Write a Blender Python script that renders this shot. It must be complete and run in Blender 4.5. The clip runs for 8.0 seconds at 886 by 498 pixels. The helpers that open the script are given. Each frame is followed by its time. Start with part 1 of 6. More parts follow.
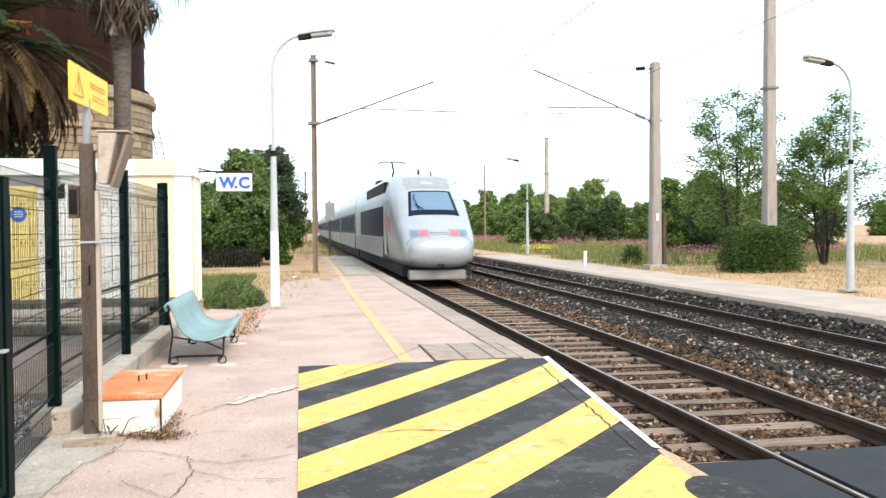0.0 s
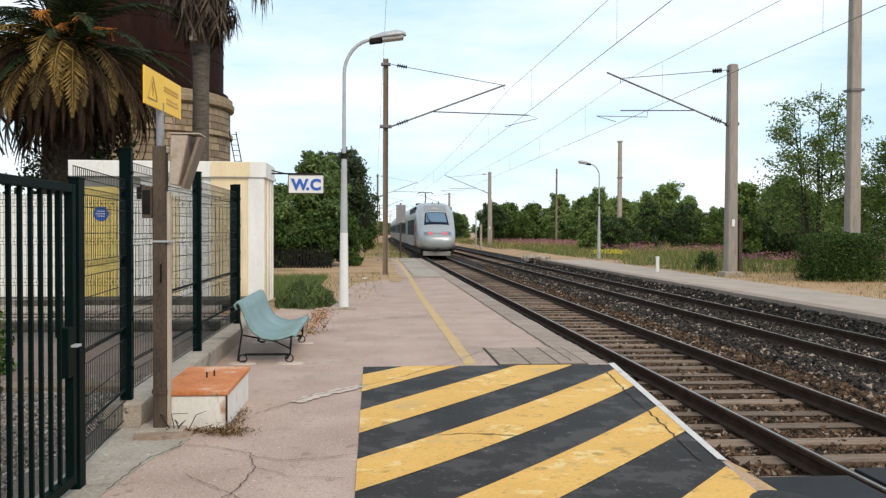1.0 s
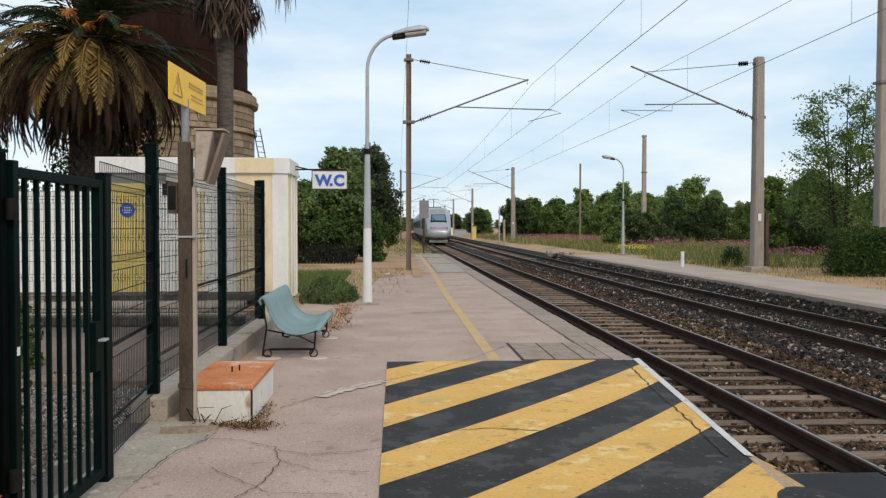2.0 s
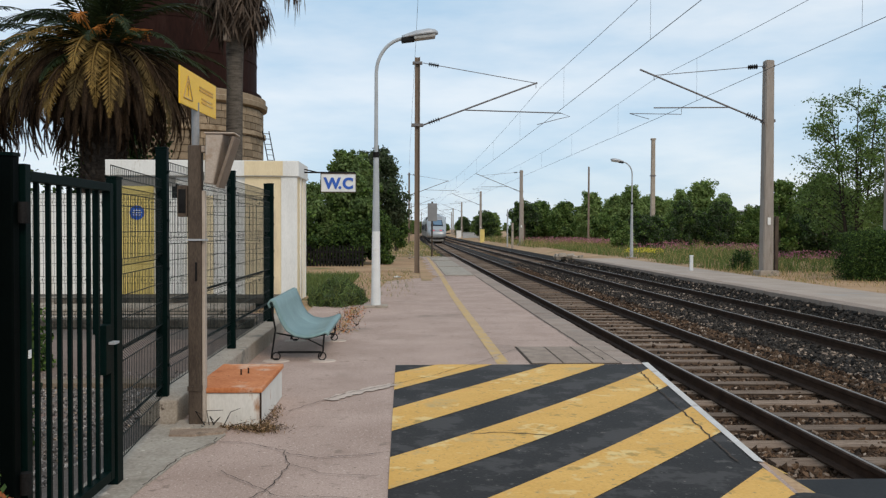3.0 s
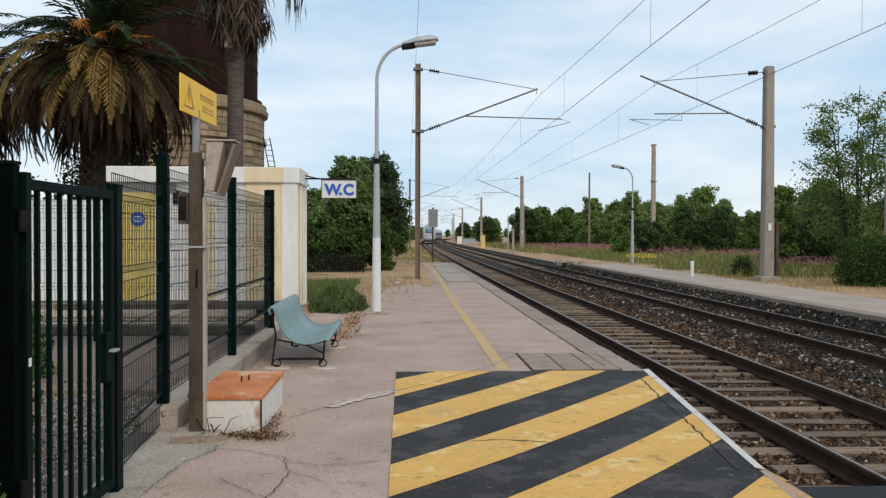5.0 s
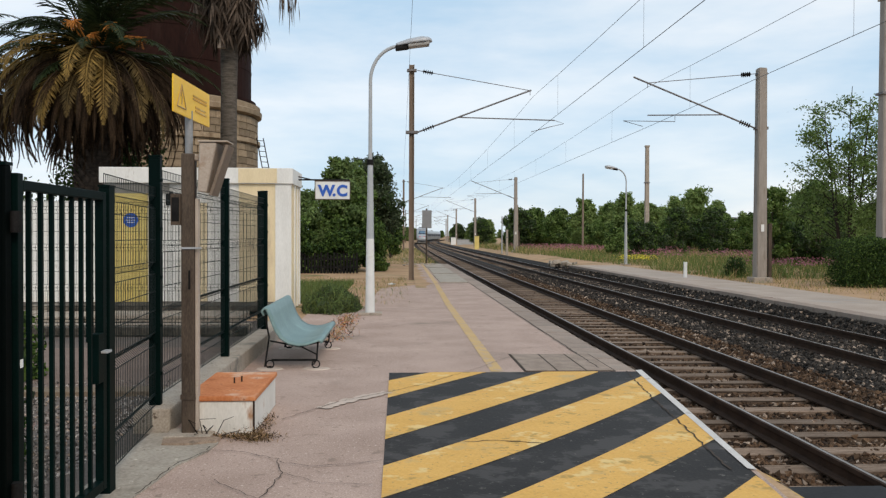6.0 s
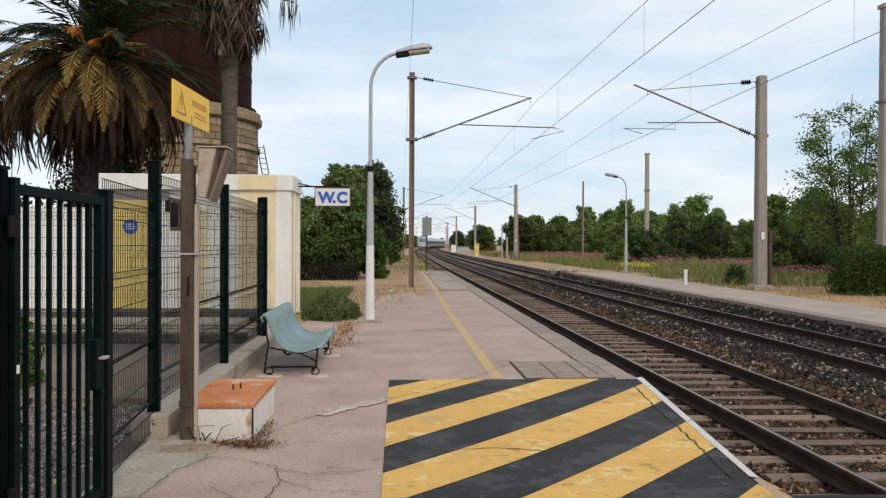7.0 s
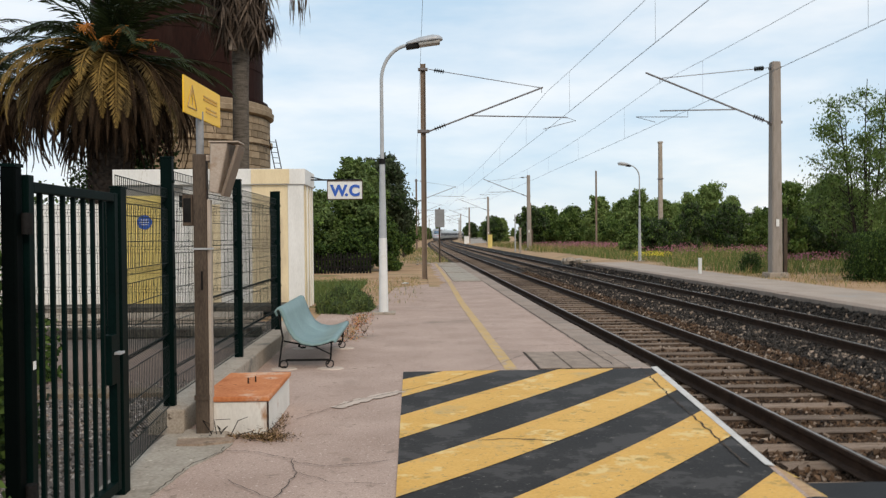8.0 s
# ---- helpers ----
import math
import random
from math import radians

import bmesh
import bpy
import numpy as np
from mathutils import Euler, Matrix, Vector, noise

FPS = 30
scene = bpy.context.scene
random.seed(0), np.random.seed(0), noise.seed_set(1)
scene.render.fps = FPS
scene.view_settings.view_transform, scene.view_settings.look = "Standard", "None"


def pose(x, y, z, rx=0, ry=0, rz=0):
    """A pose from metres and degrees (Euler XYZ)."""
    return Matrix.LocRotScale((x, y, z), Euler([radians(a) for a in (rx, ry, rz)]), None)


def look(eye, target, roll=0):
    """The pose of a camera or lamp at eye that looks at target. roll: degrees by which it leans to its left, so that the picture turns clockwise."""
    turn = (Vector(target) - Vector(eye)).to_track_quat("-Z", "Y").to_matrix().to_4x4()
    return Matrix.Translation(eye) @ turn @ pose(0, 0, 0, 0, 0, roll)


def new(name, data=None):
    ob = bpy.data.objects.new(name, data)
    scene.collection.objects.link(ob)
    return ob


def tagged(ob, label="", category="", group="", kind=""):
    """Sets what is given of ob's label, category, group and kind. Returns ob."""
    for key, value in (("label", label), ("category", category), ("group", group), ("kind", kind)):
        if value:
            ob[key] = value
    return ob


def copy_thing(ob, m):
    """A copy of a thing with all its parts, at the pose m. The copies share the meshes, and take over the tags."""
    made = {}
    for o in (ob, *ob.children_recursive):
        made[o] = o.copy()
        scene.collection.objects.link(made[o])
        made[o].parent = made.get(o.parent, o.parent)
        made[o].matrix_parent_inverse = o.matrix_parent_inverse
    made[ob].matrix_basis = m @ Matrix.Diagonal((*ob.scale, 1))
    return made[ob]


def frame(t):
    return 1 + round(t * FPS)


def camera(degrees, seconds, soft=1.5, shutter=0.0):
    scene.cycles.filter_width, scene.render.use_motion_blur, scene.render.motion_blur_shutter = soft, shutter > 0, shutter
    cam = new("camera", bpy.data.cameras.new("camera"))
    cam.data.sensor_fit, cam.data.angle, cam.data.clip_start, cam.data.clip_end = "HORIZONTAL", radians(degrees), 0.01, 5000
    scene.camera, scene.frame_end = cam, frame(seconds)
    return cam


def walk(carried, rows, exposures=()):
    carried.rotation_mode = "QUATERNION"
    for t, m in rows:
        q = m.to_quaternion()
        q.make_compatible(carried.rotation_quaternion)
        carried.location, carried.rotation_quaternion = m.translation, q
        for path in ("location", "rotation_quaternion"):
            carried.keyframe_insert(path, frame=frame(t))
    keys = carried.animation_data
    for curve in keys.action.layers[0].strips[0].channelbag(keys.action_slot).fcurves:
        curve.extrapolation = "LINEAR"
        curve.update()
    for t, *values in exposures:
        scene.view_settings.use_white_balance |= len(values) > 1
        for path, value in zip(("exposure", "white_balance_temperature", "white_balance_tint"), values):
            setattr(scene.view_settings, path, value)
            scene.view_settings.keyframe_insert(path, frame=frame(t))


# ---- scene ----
cam = camera(55.1, 8.0, soft=1.3, shutter=0.5)
PATH = [
    (0, -0.06, -0.01, 1.6, 88.55, 0.41, -9.58),
    (0.2, -0.05, 0.0, 1.6, 88.17, -0.3, -8.6),
    (0.5, -0.01, -0.01, 1.6, 88.1, -0.21, -6.12),
    (1, 0.01, -0.01, 1.6, 88.77, -0.23, -4.77),
    (1.5, 0.01, 0, 1.59, 88.45, -0.16, -3.88),
    (3, 0, 0, 1.6, 88.66, -0.21, -2.66),
    (3.5, 0, 0.01, 1.6, 88.83, -0.28, -2.48),
    (4, 0, 0, 1.6, 89, -0.13, -2.52),
    (4.5, 0, 0, 1.61, 89.04, -0.15, -2.49),
    (6, 0.01, -0.01, 1.61, 89.12, -0.18, -3.02),
    (6.5, 0.01, 0, 1.6, 89.5, 0.18, -2.74),
    (7, 0.01, 0.02, 1.6, 89.62, -0.27, -3.02),
    (7.3, 0.0, 0.01, 1.6, 89.31, 0.35, -2.88),
    (7.5, 0, 0, 1.6, 88.9, 2.15, -2.36),
    (7.7, 0.0, 0.01, 1.6, 88.7, 2.0, -2.22),
    (8, 0.02, 0.02, 1.6, 89.06, 0.5, -2.13),
]
walk(cam, [(t, pose(*p)) for t, *p in PATH],
     exposures=[(0, 1.2, 6600, 10), (0.3, 1.0, 6600, 10), (0.6, 0.58, 6650, 10), (1.0, 0.22, 6750, 10), (1.5, 0.06, 6750, 10), (3.0, -0.22, 6520, 10), (4.5, -0.17, 6520, 10), (6.0, -0.12, 6700, 11), (7.0, -0.08, 6900, 12), (8.0, -0.06, 6900, 12)])

# ---- light: bright overcast day ----
world = bpy.data.worlds.new("overcast_sky")
scene.world = world
world.use_nodes = True
wn, wl = world.node_tree.nodes, world.node_tree.links
wn.clear()
w_out = wn.new("ShaderNodeOutputWorld")
w_bg = wn.new("ShaderNodeBackground")
w_sky = wn.new("ShaderNodeTexSky")
w_sky.sky_type = "NISHITA"
w_sky.sun_disc = False
w_sky.sun_elevation, w_sky.sun_rotation = radians(52), radians(150)
w_gain = wn.new("ShaderNodeMix")
w_gain.data_type, w_gain.blend_type = "RGBA", "MULTIPLY"
w_gain.inputs["Factor"].default_value = 1.0
w_gain.inputs["B"].default_value = (0.19, 0.178, 0.19, 1)
w_co = wn.new("ShaderNodeTexCoord")
w_map = wn.new("ShaderNodeMapping")
w_map.inputs["Scale"].default_value = (1.0, 1.0, 4.0)
w_noise = wn.new("ShaderNodeTexNoise")
w_noise.inputs["Scale"].default_value = 2.6
w_noise.inputs["Detail"].default_value = 6.0
w_noise.inputs["Roughness"].default_value = 0.55
w_ramp = wn.new("ShaderNodeValToRGB")
w_ramp.color_ramp.elements[0].position, w_ramp.color_ramp.elements[0].color = 0.36, (0.56, 0.79, 0.99, 1)
w_ramp.color_ramp.elements[1].position, w_ramp.color_ramp.elements[1].color = 0.62, (0.95, 1.05, 1.12, 1)
w_mix = wn.new("ShaderNodeMix")
w_mix.data_type = "RGBA"
w_mix.inputs["Factor"].default_value = 0.85
wl.new(w_co.outputs["Generated"], w_map.inputs["Vector"])
wl.new(w_map.outputs["Vector"], w_noise.inputs["Vector"])
wl.new(w_noise.outputs["Fac"], w_ramp.inputs["Fac"])
wl.new(w_sky.outputs["Color"], w_gain.inputs["A"])
wl.new(w_gain.outputs["Result"], w_mix.inputs["A"])
wl.new(w_ramp.outputs["Color"], w_mix.inputs["B"])
wl.new(w_mix.outputs["Result"], w_bg.inputs["Color"])
wl.new(w_bg.outputs["Background"], w_out.inputs["Surface"])
w_bg.inputs["Strength"].default_value = 1.0

sun = new("sun", bpy.data.lights.new("sun", "SUN"))
sun.data.energy, sun.data.angle, sun.data.color = 1.7, radians(22), (1.0, 0.86, 0.70)
sun.matrix_world = look((12, -18, 28), (0, 12, 0))

# ---- materials ----
def mat(name, a, b, scale=3.0, rough=0.8, metal=0.0, bump=0.2, fine=None, stain=None, stain_scale=0.6,
        stain_cut=0.58, vary=0.0, stretch=(1, 1, 1), island=0.0, spec=0.22, leafy=0.0, spots=None, grain=0.45):
    """Two tones at one scale, a finer grain on top, and optional stains."""
    m = bpy.data.materials.new(name)
    m.use_nodes = True
    n, l = m.node_tree.nodes, m.node_tree.links
    p = n["Principled BSDF"]
    co = n.new("ShaderNodeTexCoord")
    mp = n.new("ShaderNodeMapping")
    mp.inputs["Scale"].default_value = stretch
    l.new(co.outputs["Object"], mp.inputs["Vector"])
    n1 = n.new("ShaderNodeTexNoise")
    n1.inputs["Scale"].default_value = scale
    n1.inputs["Detail"].default_value = 5
    n2 = n.new("ShaderNodeTexNoise")
    n2.inputs["Scale"].default_value = fine or scale * 14
    n2.inputs["Detail"].default_value = 3
    l.new(mp.outputs["Vector"], n1.inputs["Vector"])
    l.new(mp.outputs["Vector"], n2.inputs["Vector"])
    add = n.new("ShaderNodeMath")
    add.operation = "MULTIPLY_ADD"
    add.inputs[1].default_value = grain
    l.new(n2.outputs["Fac"], add.inputs[0])
    half = n.new("ShaderNodeMath")
    half.operation = "MULTIPLY"
    half.inputs[1].default_value = 1 - grain
    l.new(n1.outputs["Fac"], half.inputs[0])
    l.new(half.outputs[0], add.inputs[2])
    ramp = n.new("ShaderNodeMapRange")
    ramp.inputs["From Min"].default_value, ramp.inputs["From Max"].default_value = 0.36, 0.64
    l.new(add.outputs[0], ramp.inputs["Value"])
    mix = n.new("ShaderNodeMix")
    mix.data_type = "RGBA"
    mix.inputs["A"].default_value, mix.inputs["B"].default_value = (*a, 1), (*b, 1)
    l.new(ramp.outputs["Result"], mix.inputs["Factor"])
    last = mix.outputs["Result"]
    if stain:
        n3 = n.new("ShaderNodeTexNoise")
        n3.inputs["Scale"].default_value = stain_scale
        n3.inputs["Detail"].default_value = 7
        n3.inputs["Roughness"].default_value = 0.62
        l.new(mp.outputs["Vector"], n3.inputs["Vector"])
        r3 = n.new("ShaderNodeMapRange")
        r3.inputs["From Min"].default_value, r3.inputs["From Max"].default_value = stain_cut, stain_cut + 0.1
        l.new(n3.outputs["Fac"], r3.inputs["Value"])
        m3 = n.new("ShaderNodeMix")
        m3.data_type = "RGBA"
        m3.inputs["B"].default_value = (*stain, 1)
        l.new(last, m3.inputs["A"])
        l.new(r3.outputs["Result"], m3.inputs["Factor"])
        last = m3.outputs["Result"]
    for tone, sc, cut in spots or ():
        n4 = n.new("ShaderNodeTexNoise")
        n4.inputs["Scale"].default_value = sc
        n4.inputs["Detail"].default_value = 4
        n4.inputs["Roughness"].default_value = 0.7
        l.new(mp.outputs["Vector"], n4.inputs["Vector"])
        r4 = n.new("ShaderNodeMapRange")
        r4.inputs["From Min"].default_value, r4.inputs["From Max"].default_value = cut, cut + 0.05
        l.new(n4.outputs["Fac"], r4.inputs["Value"])
        m4 = n.new("ShaderNodeMix")
        m4.data_type = "RGBA"
        m4.inputs["B"].default_value = (*tone, 1)
        l.new(last, m4.inputs["A"])
        l.new(r4.outputs["Result"], m4.inputs["Factor"])
        last = m4.outputs["Result"]
    if vary or island:
        if island:
            src = n.new("ShaderNodeNewGeometry").outputs["Random Per Island"]
        else:
            src = n.new("ShaderNodeObjectInfo").outputs["Random"]
        rr = n.new("ShaderNodeMapRange")
        v = vary or island
        rr.inputs["To Min"].default_value, rr.inputs["To Max"].default_value = 1 - v, 1 + v
        l.new(src, rr.inputs["Value"])
        hsv = n.new("ShaderNodeHueSaturation")
        l.new(rr.outputs["Result"], hsv.inputs["Value"])
        l.new(last, hsv.inputs["Color"])
        last = hsv.outputs["Color"]
    l.new(last, p.inputs["Base Color"])
    p.inputs["Roughness"].default_value, p.inputs["Metallic"].default_value = rough, metal
    p.inputs["Specular IOR Level"].default_value = spec
    if bump:
        bp = n.new("ShaderNodeBump")
        bp.inputs["Strength"].default_value = bump
        bp.inputs["Distance"].default_value = 0.02
        l.new(add.outputs[0], bp.inputs["Height"])
        l.new(bp.outputs["Normal"], p.inputs["Normal"])
    if leafy:
        tr = n.new("ShaderNodeBsdfTranslucent")
        l.new(last, tr.inputs["Color"])
        ms = n.new("ShaderNodeMixShader")
        ms.inputs["Fac"].default_value = leafy
        l.new(p.outputs["BSDF"], ms.inputs[1])
        l.new(tr.outputs["BSDF"], ms.inputs[2])
        l.new(ms.outputs["Shader"], n["Material Output"].inputs["Surface"])
    return m


M_PLATFORM = mat("worn_pink_tarmac", (0.3150, 0.2223, 0.1782), (0.4940, 0.3686, 0.3087), 1.3, 0.9, bump=0.35, fine=75, stain=(0.27, 0.205, 0.165), stain_scale=0.5, grain=0.6, spots=(((0.22, 0.165, 0.13), 26, 0.60), ((0.62, 0.50, 0.43), 40, 0.60), ((0.20, 0.14, 0.115), 48, 0.62), ((0.27, 0.20, 0.16), 5, 0.62), ((0.15, 0.11, 0.085), 11, 0.68)))
M_PLATFORM_FAR = mat("pale_concrete_paving", (0.32, 0.255, 0.205), (0.43, 0.355, 0.295), 1.1, 0.9, fine=45, stain=(0.33, 0.30, 0.27), spots=(((0.25, 0.2, 0.16), 12, 0.65),))
M_CONCRETE = mat("weathered_concrete", (0.27, 0.225, 0.18), (0.44, 0.38, 0.31), 4, 0.9, bump=0.4, stain=(0.2, 0.18, 0.15), stain_scale=2, grain=0.6, spots=(((0.13, 0.10, 0.075), 16, 0.62),))
M_KERB = mat("kerb_stone", (0.23, 0.175, 0.14), (0.35, 0.28, 0.23), 3, 0.9, bump=0.3, stain=(0.22, 0.19, 0.16), stain_scale=1.5, vary=0.1)
M_PATHCONC = mat("pale_worn_concrete", (0.2720, 0.2332, 0.1892), (0.4136, 0.3696, 0.3080), 2.5, 0.9, bump=0.35, fine=40, stain=(0.2, 0.175, 0.14), stain_scale=1.6, stain_cut=0.56, grain=0.55, spots=(((0.17, 0.14, 0.11), 14, 0.62), ((0.56, 0.50, 0.42), 6, 0.62)))
M_CRACK = mat("crack_filler", (0.035, 0.026, 0.02), (0.085, 0.063, 0.05), 8, 0.95)
M_PATCH = mat("pale_mortar", (0.4680, 0.3780, 0.3150), (0.5580, 0.4590, 0.3870), 5, 0.9)
M_YELLOW = mat("road_yellow_paint", (0.60, 0.335, 0.08), (0.71, 0.42, 0.12), 1.6, 0.75, bump=0.15, fine=50, stain=(0.50, 0.35, 0.15), stain_scale=1.8, stain_cut=0.56, grain=0.5, spots=(((0.36, 0.25, 0.10), 20, 0.61), ((0.70, 0.50, 0.21), 2.2, 0.58), ((0.42, 0.27, 0.08), 3.1, 0.60), ((0.16, 0.12, 0.07), 7, 0.69)))
M_LINE = mat("worn_yellow_line", (0.47, 0.315, 0.135), (0.55, 0.375, 0.17), 3, 0.85, bump=0.1, stain=(0.43, 0.32, 0.24), stain_scale=5, stain_cut=0.50)
M_BLACK = mat("road_black_paint", (0.014, 0.0118, 0.0104), (0.031, 0.0265, 0.0235), 2, 0.7, bump=0.15, fine=50, stain=(0.10, 0.09, 0.08), stain_scale=2.5, stain_cut=0.62, spots=(((0.11, 0.10, 0.088), 18, 0.62), ((0.05, 0.045, 0.042), 2.0, 0.52), ((0.26, 0.22, 0.18), 8, 0.68)))
M_WHITE = mat("worn_white_paint", (0.5100, 0.4845, 0.4505), (0.6290, 0.6035, 0.5695), 4, 0.8, stain=(0.4, 0.36, 0.32), stain_scale=4)
M_RUBBER = mat("crossing_panel_rubber", (0.0158, 0.0162, 0.0171), (0.0270, 0.0270, 0.0279), 3, 0.75, fine=40)
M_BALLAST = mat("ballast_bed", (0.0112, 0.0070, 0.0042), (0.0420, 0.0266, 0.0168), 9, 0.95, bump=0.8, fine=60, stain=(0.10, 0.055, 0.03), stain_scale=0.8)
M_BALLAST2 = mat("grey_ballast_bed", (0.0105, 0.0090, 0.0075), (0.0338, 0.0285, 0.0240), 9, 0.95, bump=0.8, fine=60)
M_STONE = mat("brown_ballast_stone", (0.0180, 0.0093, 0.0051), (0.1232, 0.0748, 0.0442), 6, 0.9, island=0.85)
M_STONEPALE = mat("pale_ballast_stone", (0.20, 0.145, 0.105), (0.36, 0.285, 0.225), 6, 0.9, island=0.4)
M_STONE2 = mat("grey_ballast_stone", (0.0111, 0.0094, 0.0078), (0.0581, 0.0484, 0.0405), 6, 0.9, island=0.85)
M_SLEEPER = mat("weathered_oak_sleeper", (0.105, 0.07, 0.048), (0.29, 0.215, 0.16), 3, 0.9, bump=0.6, fine=30, stretch=(0.6, 6, 6), vary=0.25)
M_RUST = mat("rail_rust", (0.0240, 0.0128, 0.0075), (0.0562, 0.0315, 0.0195), 6, 0.85, bump=0.2)
M_RAILTOP = mat("polished_rail_head", (0.24, 0.215, 0.19), (0.36, 0.33, 0.30), 3, 0.42, metal=0.8, bump=0.05)
M_EARTH = mat("dry_earth", (0.29, 0.172, 0.092), (0.47, 0.315, 0.185), 0.6, 0.95, bump=0.4, fine=22, stain=(0.16, 0.15, 0.06), stain_scale=0.35, stain_cut=0.55)
M_COURT = mat("courtyard_tarmac", (0.10, 0.082, 0.07), (0.17, 0.14, 0.12), 0.8, 0.9, fine=40, stain=(0.25, 0.16, 0.13), stain_scale=0.5, grain=0.6, spots=(((0.28, 0.24, 0.21), 30, 0.62), ((0.05, 0.04, 0.035), 20, 0.63)))
M_COURTPINK = mat("dull_pink_paving", (0.15, 0.108, 0.088), (0.235, 0.175, 0.145), 1.2, 0.9, fine=40, grain=0.6, spots=(((0.08, 0.06, 0.05), 18, 0.6),))
M_GREEN = mat("dark_green_paint", (0.0006, 0.005, 0.0042), (0.0014, 0.009, 0.0078), 5, 0.5, bump=0.06, spec=0.05)
# post green taken almost to black: the shaded side is in the colour
M_POSTSHADE = mat("shaded_green_post_paint", (0.0006, 0.0016, 0.0014), (0.0012, 0.003, 0.0026), 5, 0.6, bump=0.05, spec=0.03)
M_WIRE = mat("green_coated_wire", (0.003, 0.009, 0.008), (0.005, 0.013, 0.011), 5, 0.5, bump=0, spec=0.1)
M_WALLWHITE = mat("white_render", (0.68, 0.67, 0.63), (0.80, 0.79, 0.75), 2.0, 0.85, bump=0.12, stain=(0.58, 0.55, 0.48), stain_scale=1.2, stretch=(2, 2, 0.5), spots=(((0.5, 0.46, 0.39), 3, 0.66),))
M_WALLCREAM = mat("cream_render", (0.70, 0.57, 0.36), (0.80, 0.67, 0.44), 2.0, 0.85, bump=0.12, stain=(0.62, 0.50, 0.33), stain_scale=1.2, stretch=(2, 2, 0.5))
M_YDOOR = mat("yellow_door_paint", (0.66, 0.52, 0.16), (0.76, 0.62, 0.24), 2, 0.6, bump=0.08)
M_BLUE = mat("blue_sign_paint", (0.03, 0.10, 0.42), (0.045, 0.14, 0.52), 6, 0.5, bump=0)
M_SIGNWHITE = mat("sign_white", (0.70, 0.70, 0.68), (0.80, 0.80, 0.77), 4, 0.5, bump=0.03)
M_SIGNYELLOW = mat("sign_yellow", (0.86, 0.50, 0.03), (0.92, 0.58, 0.05), 4, 0.45, bump=0.03)
M_DARK = mat("blackened_metal", (0.006, 0.0055, 0.0055), (0.016, 0.015, 0.014), 8, 0.6, bump=0.1, spec=0.12)
M_POSTBROWN = mat("weathered_steel_post", (0.048, 0.034, 0.025), (0.11, 0.082, 0.06), 4, 0.7, metal=0.1, bump=0.12, stretch=(3, 3, 0.6), stain=(0.12, 0.085, 0.06), stain_scale=3)
M_GALV = mat("galvanised_steel", (0.36, 0.37, 0.38), (0.50, 0.51, 0.52), 7, 0.5, metal=0.35, bump=0.05)
M_BEIGE = mat("beige_housing_paint", (0.38, 0.31, 0.25), (0.50, 0.42, 0.35), 5, 0.7, bump=0.08, stain=(0.3, 0.2, 0.13), stain_scale=4)
M_BENCH = mat("turquoise_bench_plastic", (0.125, 0.205, 0.20), (0.19, 0.285, 0.28), 2.5, 0.5, bump=0.05, stain=(0.21, 0.33, 0.32), stain_scale=3, spec=0.5)
M_RUSTLID = mat("rusted_orange_lid", (0.42, 0.13, 0.045), (0.60, 0.24, 0.10), 3, 0.85, bump=0.15, stain=(0.62, 0.42, 0.30), stain_scale=2.2, stain_cut=0.56, spots=(((0.25, 0.08, 0.03), 9, 0.62), ((0.70, 0.50, 0.36), 5, 0.67)))
M_BOXWHITE = mat("stained_white_box", (0.60, 0.57, 0.51), (0.74, 0.71, 0.65), 3, 0.7, bump=0.1, stain=(0.40, 0.22, 0.12), stain_scale=3, stain_cut=0.64, stretch=(1.5, 1.5, 0.5), spots=(((0.42, 0.24, 0.12), 7, 0.68),))
M_LAMPGREY = mat("lamp_post_grey", (0.34, 0.36, 0.37), (0.45, 0.47, 0.48), 4, 0.6, bump=0.05)
M_LAMPWHITE = mat("lamp_post_white", (0.62, 0.62, 0.60), (0.72, 0.72, 0.70), 4, 0.6, bump=0.05, stain=(0.5, 0.45, 0.38), stain_scale=3)
M_LENS = mat("lamp_bowl", (0.30, 0.29, 0.27), (0.40, 0.39, 0.36), 6, 0.3, bump=0)
M_MAST = mat("concrete_mast", (0.2494, 0.2150, 0.1849), (0.3440, 0.3053, 0.2666), 3, 0.85, bump=0.2, stretch=(3, 3, 0.5), stain=(0.22, 0.18, 0.14), stain_scale=2)
M_MASTSTEEL = mat("rusty_mast_steel", (0.17, 0.125, 0.09), (0.27, 0.21, 0.165), 3, 0.8, metal=0.15, bump=0.1, stretch=(3, 3, 0.5))
M_CABLE = mat("overhead_wire", (0.08, 0.085, 0.09), (0.13, 0.135, 0.14), 5, 0.6, bump=0)
M_ARM = mat("cantilever_tube", (0.14, 0.13, 0.13), (0.22, 0.205, 0.2), 5, 0.6, metal=0.3, bump=0)
M_SILVER = mat("silver_train_paint", (0.32, 0.335, 0.34), (0.395, 0.41, 0.415), 1.2, 0.32, metal=0.42, bump=0.02, stain=(0.30, 0.305, 0.30), stain_scale=0.8, stain_cut=0.6, stretch=(1, 0.4, 1.5))
M_TRAINBAND = mat("dark_window_band", (0.006, 0.010, 0.020), (0.010, 0.015, 0.028), 2, 0.5, bump=0, spec=0.06)
M_TRAINBLUE = mat("blue_coach_band", (0.022, 0.036, 0.062), (0.035, 0.055, 0.09), 2, 0.3, bump=0, spec=0.08)
M_TRAINDARK = mat("train_underside", (0.012, 0.011, 0.011), (0.03, 0.027, 0.025), 4, 0.8, bump=0.2)
